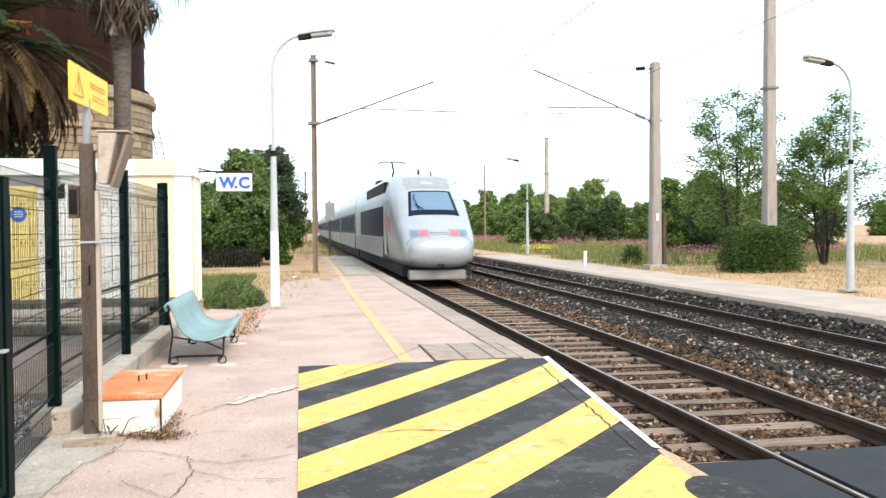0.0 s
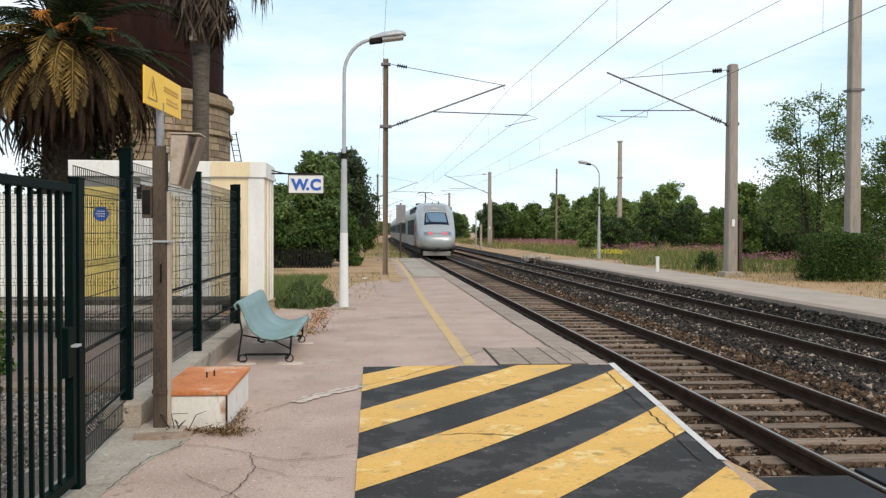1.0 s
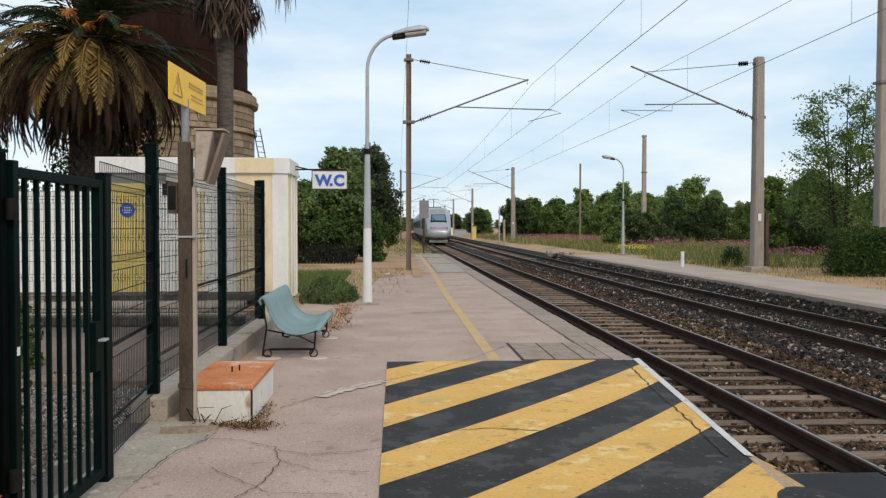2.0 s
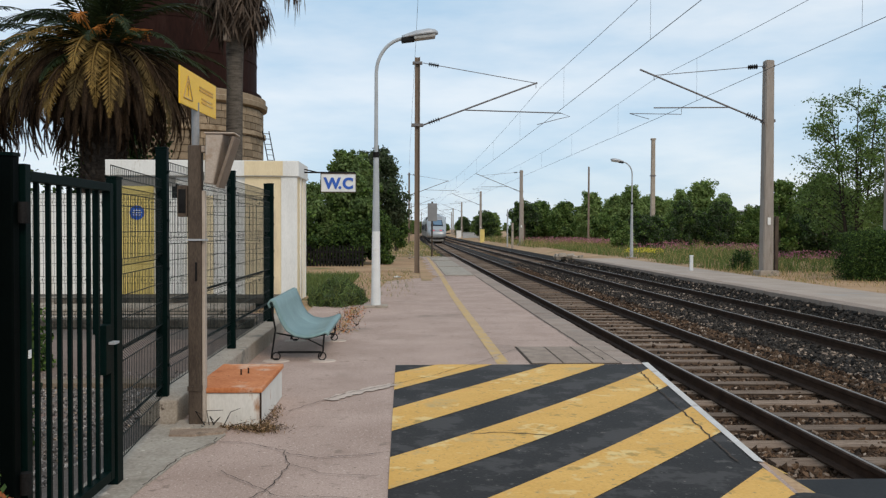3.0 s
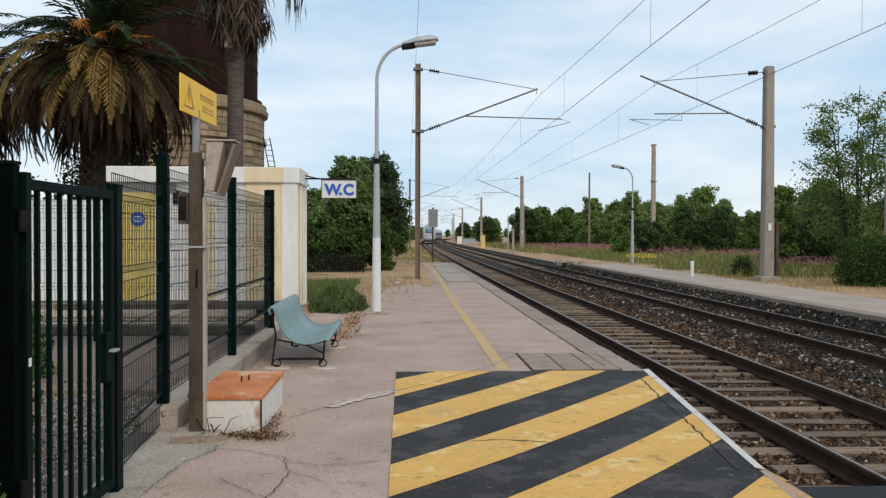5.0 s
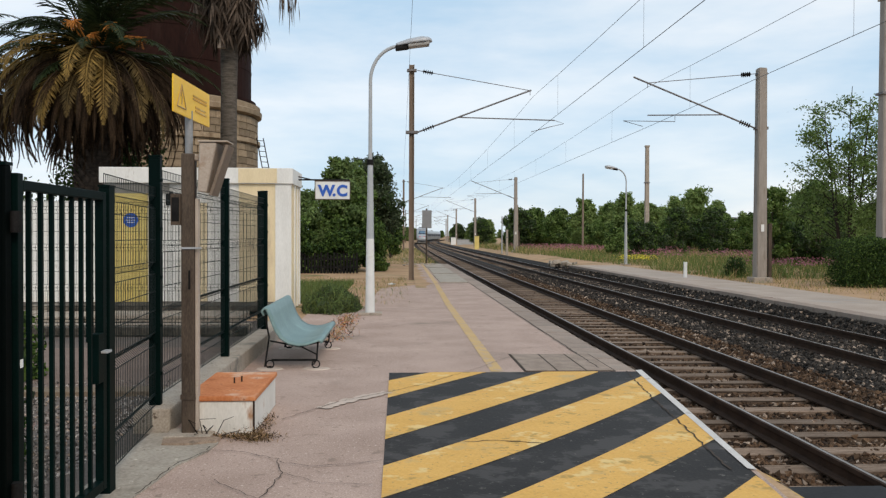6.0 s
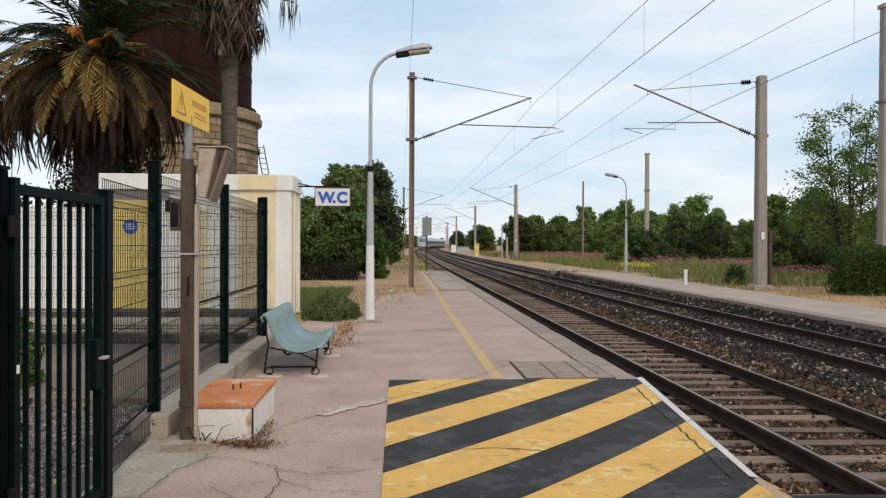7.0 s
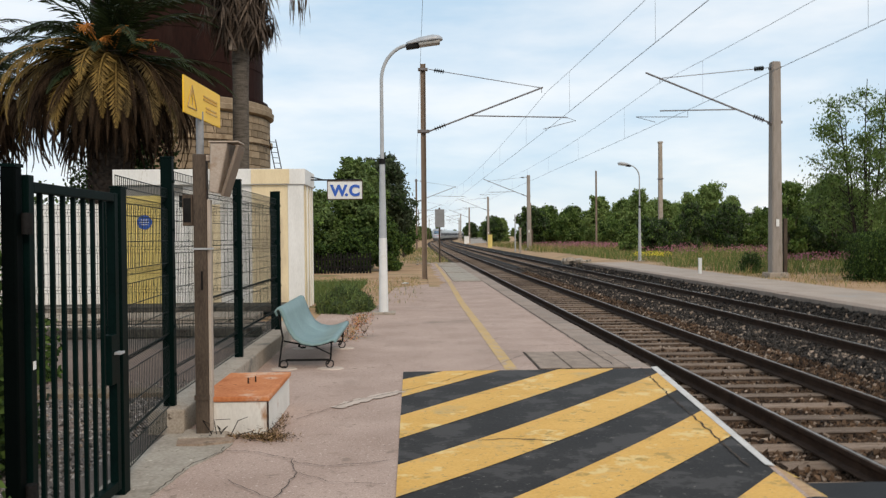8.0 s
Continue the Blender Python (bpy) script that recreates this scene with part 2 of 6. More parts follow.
M_TRAINSKIRT = mat("grimy_skirt", (0.22, 0.21, 0.19), (0.30, 0.285, 0.26), 2, 0.6, metal=0.2, bump=0.05)
M_SCREEN = mat("windscreen_glass", (0.10, 0.17, 0.24), (0.13, 0.20, 0.28), 1, 0.06, metal=0.0, bump=0)
M_BARK = mat("grey_bark", (0.07, 0.055, 0.042), (0.15, 0.12, 0.095), 6, 0.95, bump=0.6, stretch=(2, 2, 0.5))
M_PALMBARK = mat("palm_bark", (0.02, 0.015, 0.011), (0.07, 0.053, 0.042), 5, 0.95, bump=0.8, stretch=(1, 1, 3))
M_LEAF = mat("green_leaf", (0.055, 0.104, 0.022), (0.152, 0.226, 0.055), 1.2, 0.65, bump=0, island=0.4, leafy=0.38, spec=0.12)
# leaf green paled so that distance haze sits in the base colour
M_LEAFFAR = mat("haze_paled_leaf", (0.144, 0.213, 0.063), (0.287, 0.362, 0.127), 0.5, 0.7, bump=0, island=0.3, leafy=0.45, spec=0.1)
M_APRON = mat("broken_painted_concrete", (0.13, 0.10, 0.075), (0.30, 0.235, 0.18), 3, 0.9, bump=0.6, fine=25, stain=(0.50, 0.32, 0.09), stain_scale=1.4, stain_cut=0.44)
# dark leaf green, also mixed into crowns to stand in for their shade
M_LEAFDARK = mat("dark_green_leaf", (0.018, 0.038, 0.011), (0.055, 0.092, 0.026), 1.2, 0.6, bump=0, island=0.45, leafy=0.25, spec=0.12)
M_LEAFLIGHT = mat("light_green_leaf", (0.109, 0.167, 0.057), (0.207, 0.276, 0.115), 1.2, 0.65, bump=0, island=0.35, leafy=0.42, spec=0.12)
M_LEAFMID = mat("fresh_green_leaf", (0.094, 0.150, 0.044), (0.200, 0.269, 0.094), 1.2, 0.65, bump=0, island=0.35, leafy=0.40, spec=0.1)
M_BARKDARK = mat("dark_bark", (0.018, 0.014, 0.011), (0.05, 0.04, 0.032), 6, 0.95, bump=0.5, stretch=(2, 2, 0.5))
M_LEAFGREY = mat("grey_green_leaf", (0.041, 0.057, 0.030), (0.095, 0.121, 0.065), 1.2, 0.7, bump=0, island=0.35, leafy=0.32, spec=0.12)
M_FROND = mat("palm_frond_green", (0.008, 0.016, 0.005), (0.034, 0.047, 0.015), 1.5, 0.5, bump=0, island=0.35, leafy=0.15, spec=0.15)
M_FRONDOLD = mat("yellowing_palm_frond", (0.10, 0.062, 0.014), (0.26, 0.165, 0.044), 1.5, 0.7, bump=0, island=0.4, leafy=0.15)
M_FRONDBROWN = mat("half_browned_palm_frond", (0.05, 0.034, 0.012), (0.15, 0.10, 0.035), 1.5, 0.8, bump=0, island=0.4, leafy=0.15)
# dead brown fronds, darkened further with the shade under the crown
M_FRONDDEAD = mat("shaded_brown_dead_frond", (0.012, 0.0075, 0.005), (0.055, 0.034, 0.019), 1.5, 0.85, bump=0, island=0.45, leafy=0.1, spec=0.1)
M_DATE = mat("orange_fruit_stalk", (0.42, 0.15, 0.025), (0.55, 0.22, 0.05), 3, 0.7, bump=0)
M_GRASS = mat("green_grass", (0.085, 0.125, 0.028), (0.165, 0.195, 0.06), 0.8, 0.8, bump=0, island=0.35, leafy=0.25)
M_STRAW = mat("dry_grass", (0.36, 0.25, 0.11), (0.50, 0.37, 0.18), 0.8, 0.85, bump=0, island=0.35, leafy=0.2)
M_PINKFLOWER = mat("pink_blossom", (0.30, 0.11, 0.145), (0.44, 0.19, 0.235), 2, 0.7, bump=0, island=0.3, leafy=0.2)
M_YFLOWER = mat("yellow_blossom", (0.55, 0.48, 0.04), (0.68, 0.60, 0.08), 2, 0.7, bump=0, island=0.2, leafy=0.2)
M_TANK = mat("rusted_tank_steel", (0.012, 0.005, 0.004), (0.028, 0.011, 0.008), 0.8, 0.8, metal=0.1, bump=0.1, stretch=(1, 1, 0.25), stain=(0.035, 0.018, 0.014), stain_scale=0.5, spec=0.1)
M_SLAB = mat("brown_broken_slab", (0.20, 0.14, 0.10), (0.36, 0.27, 0.20), 6, 0.95, bump=0.5, stain=(0.10, 0.075, 0.055), stain_scale=4)
M_FANBARK = mat("grey_fan_palm_bark", (0.055, 0.047, 0.038), (0.16, 0.135, 0.11), 4, 0.95, bump=0.8, stretch=(1, 1, 5), stain=(0.03, 0.024, 0.02), stain_scale=0.8)
M_SKIRT = mat("weathered_dead_fan_leaf", (0.03, 0.021, 0.015), (0.13, 0.098, 0.075), 1.5, 0.9, bump=0, island=0.5, leafy=0.1, spec=0.1)
M_GRAVEL = mat("courtyard_gravel", (0.10, 0.09, 0.08), (0.34, 0.30, 0.27), 6, 0.9, island=0.8)
M_TOWER = mat("ochre_stone", (0.20, 0.145, 0.09), (0.34, 0.26, 0.175), 2, 0.9, bump=0.4, vary=0.3, stain=(0.13, 0.085, 0.05), stain_scale=0.7, stain_cut=0.55)
M_MORTAR = mat("old_mortar", (0.16, 0.12, 0.085), (0.24, 0.185, 0.13), 3, 0.95, bump=0.4)
M_RED = mat("red_light_glass", (0.62, 0.10, 0.13), (0.70, 0.15, 0.18), 4, 0.25, bump=0)
M_GREYBOARD = mat("grey_sign_back", (0.22, 0.225, 0.23), (0.29, 0.295, 0.30), 4, 0.6, bump=0.03)
M_MANHOLE = mat("iron_cover", (0.21, 0.16, 0.125), (0.35, 0.275, 0.22), 5, 0.85, metal=0.0, bump=0.3)
# weathered stone whose dark tone includes the shadow on the ledge fronts
M_LEDGE = mat("shade_dark_ledge_stone", (0.035, 0.03, 0.025), (0.13, 0.115, 0.095), 3, 0.95, bump=0.5, fine=30, stain=(0.24, 0.215, 0.18), stain_scale=1.2, stain_cut=0.56)
M_HOUSE = mat("far_facade", (0.50, 0.47, 0.43), (0.60, 0.57, 0.52), 1, 0.9, bump=0)
M_SLATE = mat("far_roof", (0.16, 0.15, 0.15), (0.24, 0.22, 0.21), 1, 0.8, bump=0)


# ---- mesh helpers ----
def part(name, bm, material, parent=None, label="", smooth=False):
    """Links a bmesh as one mesh object under a thing or a part."""
    me = bpy.data.meshes.new(name)
    bm.to_mesh(me)
    bm.free()
    for m in (material if isinstance(material, (list, tuple)) else (material,)):
        me.materials.append(m)
    if smooth:
        for f in me.polygons:
            f.use_smooth = True
    ob = new(name, me)
    if parent is not None:
        ob.parent = parent
    if label:
        tagged(ob, label)
    return ob


def shared(name, me, parent, m):
    ob = new(name, me)
    ob.parent = parent
    ob.matrix_basis = m
    return ob


def thing(name, m, label, category, group=""):
    e = new(name)
    e.empty_display_size = 0.2
    e.matrix_basis = m
    return tagged(e, label, category, group)


def box(bm, x0, x1, y0, y1, z0, z1, bev=0.0, mi=0):
    v = [bm.verts.new((x, y, z)) for z in (z0, z1) for y in (y0, y1) for x in (x0, x1)]
    fs = [bm.faces.new([v[i] for i in q]) for q in ((0, 2, 3, 1), (4, 5, 7, 6), (0, 1, 5, 4), (2, 6, 7, 3), (0, 4, 6, 2), (1, 3, 7, 5))]
    for f in fs:
        f.material_index = mi
    if bev:
        es = list({e for f in fs for e in f.edges})
        bmesh.ops.bevel(bm, geom=es, offset=bev, segments=2, affect="EDGES", profile=0.6)
    return fs


def boxed(*a, **k):
    bm = bmesh.new()
    box(bm, *a, **k)
    return bm


def tube(bm, pts, radii, seg=8, caps=True, mi=0):
    """A round bar along a line of points."""
    pts = [Vector(p) for p in pts]
    if not isinstance(radii, (list, tuple)):
        radii = [radii] * len(pts)
    rings = []
    side = None
    for i, p in enumerate(pts):
        d = (pts[min(i + 1, len(pts) - 1)] - pts[max(i - 1, 0)]).normalized()
        if side is None:
            side = d.orthogonal().normalized()
        else:
            side = (side - d * side.dot(d)).normalized()
        up = d.cross(side)
        rings.append([bm.verts.new(p + radii[i] * (math.cos(a) * side + math.sin(a) * up)) for a in [2 * math.pi * k / seg for k in range(seg)]])
    for r, s in zip(rings, rings[1:]):
        for k in range(seg):
            f = bm.faces.new((r[k], r[(k + 1) % seg], s[(k + 1) % seg], s[k]))
            f.smooth = True
            f.material_index = mi
    if caps:
        bm.faces.new([bm.verts.new(v.co) for v in rings[0][::-1]]).material_index = mi
        bm.faces.new([bm.verts.new(v.co) for v in rings[-1]]).material_index = mi


def tubed(pts, radii, seg=8):
    bm = bmesh.new()
    tube(bm, pts, radii, seg)
    return bm


def lathe(bm, rows, seg=24, centre=(0, 0)):
    """Rows of (radius, z) spun about the z axis."""
    rings = [[bm.verts.new((centre[0] + r * math.cos(2 * math.pi * k / seg), centre[1] + r * math.sin(2 * math.pi * k / seg), z)) for k in range(seg)] for r, z in rows]
    for a, b in zip(rings, rings[1:]):
        for k in range(seg):
            bm.faces.new((a[k], a[(k + 1) % seg], b[(k + 1) % seg], b[k]))
    bm.faces.new(rings[0][::-1])
    bm.faces.new(rings[-1])


def sheet(name, verts, faces, materials, parent=None, index=None):
    me = bpy.data.meshes.new(name)
    me.from_pydata([tuple(v) for v in verts], [], faces)
    for m in materials:
        me.materials.append(m)
    if index is not None:
        me.polygons.foreach_set("material_index", index)
    me.update()
    ob = new(name, me)
    if parent is not None:
        ob.parent = parent
    return ob


def leaves(name, centres, normals_seed, size, materials, parent=None, slim=0.5, droop=0.0, mats=None):
    """Many small four-cornered leaves about the centres, joined into one mesh."""
    rng = np.random.default_rng(normals_seed)
    c = np.asarray(centres, float)
    k = len(c)
    d = rng.normal(size=(k, 3))
    d[:, 2] -= droop
    d /= np.linalg.norm(d, axis=1)[:, None]
    s = np.cross(d, rng.normal(size=(k, 3)))
    s /= np.linalg.norm(s, axis=1)[:, None] + 1e-9
    ln = size * rng.uniform(0.6, 1.35, (k, 1))
    wd = ln * slim
    v = np.stack([c - d * ln / 2, c + s * wd / 2 - d * ln * 0.05, c + d * ln / 2, c - s * wd / 2 - d * ln * 0.05], 1).reshape(-1, 3)
    me = bpy.data.meshes.new(name)
    me.from_pydata(v.tolist(), [], np.arange(4 * k).reshape(-1, 4).tolist())
    for m in materials:
        me.materials.append(m)
    if len(materials) > 1:
        me.polygons.foreach_set("material_index", mats if mats is not None else rng.integers(0, len(materials), k).astype(np.int32))
    me.update()
    ob = new(name, me)
    if parent is not None:
        ob.parent = parent
    return ob


def bend(y):
    """How far the line has swung to the east at y metres along."""
    return 1.616e-7 * max(0.0, y - 6.3) ** 3 + 1.1e-4 * max(0.0, min(y, 600.0) - 214.0) ** 2


RAIL_1, RAIL_2 = -0.30, -0.21      # height of the rail heads of both tracks
MID_1, MID_2 = 4.56, 7.96          # their centre lines

# ---- ground, platforms, track bed ----
def build_ground():
    ys = [-60, -30, -10, 0, 10, 20, 30, 40, 46, 50, 56, 65, 80, 100, 120, 140, 160, 180, 200, 220, 240, 260, 280, 300, 330, 360, 400, 440, 480, 520, 560, 600]
    far = [700, 900, 1300, 2000, 4000]
    def profile(y):
        w = min(1.0, max(0.0, (y - 49) / 8))
        o = bend(min(y, 600))
        rows = [(-3000, -0.2), (-300, -0.1), (-60, -0.03), (-12, -0.03), (-2.2, -0.03), (1.0 + o, -0.03 - 0.2 * w), (2.55 + o, -0.03 - 0.45 * w), (2.6 + o, -0.8),
                (9.85 + o, -0.8), (9.9 + o, -0.03 - 0.3 * w), (12 + o, -0.03), (25 + o, -0.03), (60 + o, 0.0), (300 + o, 0.5), (3000, 2.0)]
        return rows
    verts, faces, n = [], [], 15
    for y in ys + far:
        for x, z in profile(y):
            jitter = 0.04 * noise.noise(Vector((x * 0.3, y * 0.3, 0))) if 12.5 < x < 60 or -60 < x < -12 else 0
            verts.append((x, y, z + jitter))
    for j in range(len(ys + far) - 1):
        for i in range(n - 1):
            a = j * n + i
            faces.append((a, a + 1, a + n + 1, a + n))
    g = sheet("ground", verts, faces, [M_EARTH])
    tagged(g, "dry sandy earth ground with sparse grass", "ground", kind="structure")


def build_platforms():
    bm = bmesh.new()
    top = [(-1.85, -12), (2.05, -12), (2.10, 2.0), (2.47, 5.6), (2.93, 10.04), (2.45, 10.05), (2.45, 49), (0.95, 49), (0.75, 34), (0.66, 28), (-0.5, 26), (-0.85, 18), (-1.85, 17.6)]
    up = [bm.verts.new((x, y, 0.0)) for x, y in top]
    dn = [bm.verts.new((x, y, -0.9)) for x, y in top]
    bm.faces.new(up)
    bm.faces.new(dn[::-1])
    for k in range(len(top)):
        bm.faces.new((up[k], dn[k], dn[(k + 1) % len(top)], up[(k + 1) % len(top)]))
    bmesh.ops.recalc_face_normals(bm, faces=bm.faces)
    p = tagged(part("platform_west", bm, M_PLATFORM), "worn pinkish tarmac station platform with cracks", "platform", kind="structure")
    # kerb stones along the edge
    me = bpy.data.meshes.new("kerb_stone")
    bm = boxed(-0.21, 0.21, -0.495, 0.495, -0.45, 0.0, bev=0.015)
    bm.to_mesh(me)
    bm.free()
    me.materials.append(M_KERB)
    rng = random.Random(3)
    y = 10.55
    while y < 49:
        shared("kerb_stone", me, p, pose(2.66, y, 0.004 + rng.uniform(-0.006, 0.006), rng.uniform(-0.4, 0.4), 0, rng.uniform(-0.4, 0.4)))
        y += 1.0
    e = tagged(part("platform_east", boxed(9.95, 12.25, -12, 47.0, -0.9, 0.0), M_PLATFORM_FAR), "pale concrete platform on the far side of the tracks", "platform", kind="structure")
    y = -11.5
    while y < 47:
        shared("kerb_stone", me, e, pose(9.74, y, 0.004 + rng.uniform(-0.006, 0.006), 0, 0, rng.uniform(-0.4, 0.4)))
        y += 1.0
    tagged(part("courtyard", boxed(-30, -1.86, -12, 16.2, -0.3, -0.005), M_COURT), "grey tarmac courtyard behind the mesh fence", "pavement", kind="structure")
    tagged(part("courtyard_paving", boxed(-9.5, -2.16, 8.9, 12.3, -0.1, 0.004), M_COURTPINK), "pinkish paved strip in the courtyard", "pavement", kind="structure")
    tagged(part("courtyard_kerb", boxed(-9.5, -2.16, 8.6, 8.88, -0.1, 0.05, bev=0.01), M_MORTAR), "dark red-brown kerb across the courtyard", "kerb", kind="structure")


def bed(name, x0, x1, z, material, label):
    rng = np.random.default_rng(5)
    ys = list(np.arange(3, 45, 0.22)) + list(np.arange(45, 130, 2.0)) + list(np.arange(130, 610, 10.0))
    xs = np.linspace(x0, x1, 22)
    verts, faces = [], []
    for y in ys:
        for x in xs:
            verts.append((x + bend(y), y, z(x) + (rng.uniform(-0.03, 0.03) if y < 45 else 0)))
    n = len(xs)
    for j in range(len(ys) - 1):
        for i in range(n - 1):
            a = j * n + i
            faces.append((a, a + 1, a + n + 1, a + n))
    return tagged(sheet(name, verts, faces, [material]), label, "ballast", kind="structure")


def scatter_stones(name, x0, x1, zf, count, y0, y1, materials, label, scale=1.0):
    """Loose stones: a squashed octahedron each, joined as one."""
    rng = np.random.default_rng(11)
    u = rng.random(count)
    y = y0 * (y1 / y0) ** u
    x = rng.uniform(x0, x1, count)
    base = np.array([(1, 0, 0), (-1, 0, 0), (0, 1, 0), (0, -1, 0), (0, 0, 1), (0, 0, -1)], float)
    tri = np.array([(0, 2, 4), (2, 1, 4), (1, 3, 4), (3, 0, 4), (2, 0, 5), (1, 2, 5), (3, 1, 5), (0, 3, 5)])
    size = rng.uniform(0.02, 0.055, count) * scale
    b = base[None] * rng.uniform(0.6, 1.2, (count, 6, 1)) * size[:, None, None]
    q = rng.normal(size=(count, 4))
    q /= np.linalg.norm(q, axis=1)[:, None]
    w, i, j, k = q.T
    rot = np.stack([1 - 2 * (j * j + k * k), 2 * (i * j - k * w), 2 * (i * k + j * w), 2 * (i * j + k * w), 1 - 2 * (i * i + k * k), 2 * (j * k - i * w),
                    2 * (i * k - j * w), 2 * (j * k + i * w), 1 - 2 * (i * i + j * j)], 1).reshape(-1, 3, 3)
    v = np.einsum("nij,nkj->nki", rot, b)
    z = np.array([zf(a) for a in x]) + rng.uniform(0.0, 0.03, count) + np.where(rng.random(count) < 0.05, 0.03, 0.0)
    v += np.stack([x + np.array([bend(a) for a in y]), y, z], 1)[:, None, :]
    f = (tri[None] + 6 * np.arange(count)[:, None, None]).reshape(-1, 3)
    ob = sheet(name, v.reshape(-1, 3).tolist(), f.tolist(), materials, index=np.repeat((rng.random(count) < 0.09).astype(np.int32), 8))
    tagged(ob, label, "ballast", kind="stuff")


def rail_mesh(x, top, ys):
    prof = [(-0.036, -0.006, 1), (-0.016, 0, 0), (0.014, 0, 1), (0.036, -0.006, 1), (0.036, -0.045, 1), (0.010, -0.06, 1), (0.010, -0.135, 1), (0.07, -0.155, 1), (0.07, -0.17, 1),
            (-0.07, -0.17, 1), (-0.07, -0.155, 1), (-0.010, -0.135, 1), (-0.010, -0.06, 1), (-0.036, -0.045, 1)]
    bm = bmesh.new()
    prev = None
    for y in ys:
        ring = [bm.verts.new((x + bend(y) + px, y, top + pz)) for px, pz, _ in prof]
        if prev:
            for k in range(len(prof)):
                f = bm.faces.new((prev[k], prev[(k + 1) % len(prof)], ring[(k + 1) % len(prof)], ring[k]))
                f.material_index = prof[k][2]
        prev = ring
    bmesh.ops.recalc_face_normals(bm, faces=bm.faces)
    return bm


def build_track(name, mid, top, label):
    t = tagged(new(name), label, "railway track", kind="structure")
    ys = [-10, 0, 10, 20, 30, 40, 50] + list(range(60, 620, 8))
    for s in (-0.75, 0.75):
        part("rail", rail_mesh(mid + s, top, ys), [M_RAILTOP, M_RUST], t, "rusty steel rail with a polished head")
    meshes = []
    rng = random.Random(9)
    for k in range(4):
        bm = boxed(-1.27, 1.27, -0.11, 0.11, -0.13, 0.0, bev=0.015)
        for v in bm.verts:
            v.co.x += rng.uniform(-0.02, 0.02)
            v.co.y += rng.uniform(-0.016, 0.016)
            v.co.z += rng.uniform(-0.01, 0.006)
        me = bpy.data.meshes.new("sleeper")
        bm.to_mesh(me)
        bm.free()
        me.materials.append(M_SLEEPER)
        meshes.append(me)
    y = 1.0
    while y < 130:
        shared("sleeper", rng.choice(meshes), t, pose(mid + bend(y) + rng.uniform(-0.02, 0.02), y + rng.uniform(-0.02, 0.02), top - 0.172 + rng.uniform(-0.008, 0.006), 0, rng.uniform(-0.4, 0.4), rng.uniform(-0.8, 0.8)))
        y += 0.645
    bm = bmesh.new()
    while y < 320:
        box(bm, mid + bend(y) - 1.27, mid + bend(y) + 1.27, y - 0.12, y + 0.12, top - 0.3, top - 0.172)
        y += 0.645
    tagged(part("far_sleepers", bm, M_SLEEPER, t), kind="stuff")


def stripes():
    """Black and yellow warning field with its white border, painted on the platform's ramped end."""
    root = tagged(new("warning_marking"), "black and yellow diagonal warning stripes painted on tarmac", "road marking", kind="structure")
    xl, yt = -0.09, 9.95
    corners = [(xl, 2.0), (2.07, 2.0), (2.40, 5.3), (2.88, yt), (xl, yt)]
    bm = bmesh.new()
    bm.faces.new([bm.verts.new((x, y, 0.004)) for x, y in corners])
    part("black_ground", bm, M_BLACK, root)

    def east(x):
        """The field's slanting east border as a lowest y for each x."""
        return 2.0 if x < 2.07 else 2.0 + (x - 2.07) * 10.0 if x < 2.40 else 5.3 + (x - 2.40) * 9.69

    def edge(x, start, slope, sag):
        u = x - xl
        return start + slope * u + sag * u * (u - 2.8)

    # lower and upper edge of each stripe: start at the west border, slope, bow
    for lower, upper in [((8.39, 1.36, 0.0), (9.40, 1.13, 0.0)), ((6.67, 1.32, 0.03), (7.52, 1.33, 0.0)), ((5.17, 1.206, 0.075), (5.90, 1.267, 0.06)),
                         ((3.60, 1.145, 0.02), (4.36, 1.18, 0.06)), ((1.75, 1.18, 0.0), (2.6, 1.18, 0.0)), ((0.1, 1.18, 0.0), (0.9, 1.18, 0.0))]:
        bm = bmesh.new()
        prev = None
        for x in np.linspace(xl, 2.88, 90):
            lo, hi = max(edge(x, *lower), east(x)), min(edge(x, *upper), yt)
            if hi - lo < 0.004:
                prev = None
                continue
            pair = (bm.verts.new((x, lo, 0.008)), bm.verts.new((x, hi, 0.008)))
            if prev:
                bm.faces.new((prev[0], pair[0], pair[1], prev[1]))
            prev = pair
        part("yellow_stripe", bm, M_YELLOW, root)
    bm = bmesh.new()
    bm.faces.new([bm.verts.new(p) for p in ((2.935, yt + 0.09, 0.011), (2.85, yt + 0.06, 0.011), (2.425, 5.72, 0.011), (2.478, 5.68, 0.011))])
    part("white_border", bm, M_WHITE, root)
    bm = bmesh.new()
    rg = random.Random(5)
    rows = []
    for y in np.linspace(0.5, 6.3, 20):
        x0 = (2.05 + 0.35 * max(0, y - 2) / 3.6) - 0.02
        rows.append([bm.verts.new((x0 + (2.97 - x0) * u + rg.uniform(-0.02, 0.02), y + (rg.uniform(-0.05, 0.05) - (0.9 * (1 - u) if y > 6 else 0)), 0.0 + (RAIL_1 + 0.0) * u ** 1.3 + rg.uniform(-0.008, 0.008) - (0.02 if u < 0.01 else 0))) for u in (0, 0.2, 0.4, 0.6, 0.8, 1)])
    for a, c in zip(rows, rows[1:]):
        for k in range(5):
            bm.faces.new((a[k], a[k + 1], c[k + 1], c[k]))
    bmesh.ops.recalc_face_normals(bm, faces=bm.faces)
    tagged(part("crossing_apron", bm, M_APRON), "broken concrete apron sloping down to the crossing", "pavement", kind="structure")


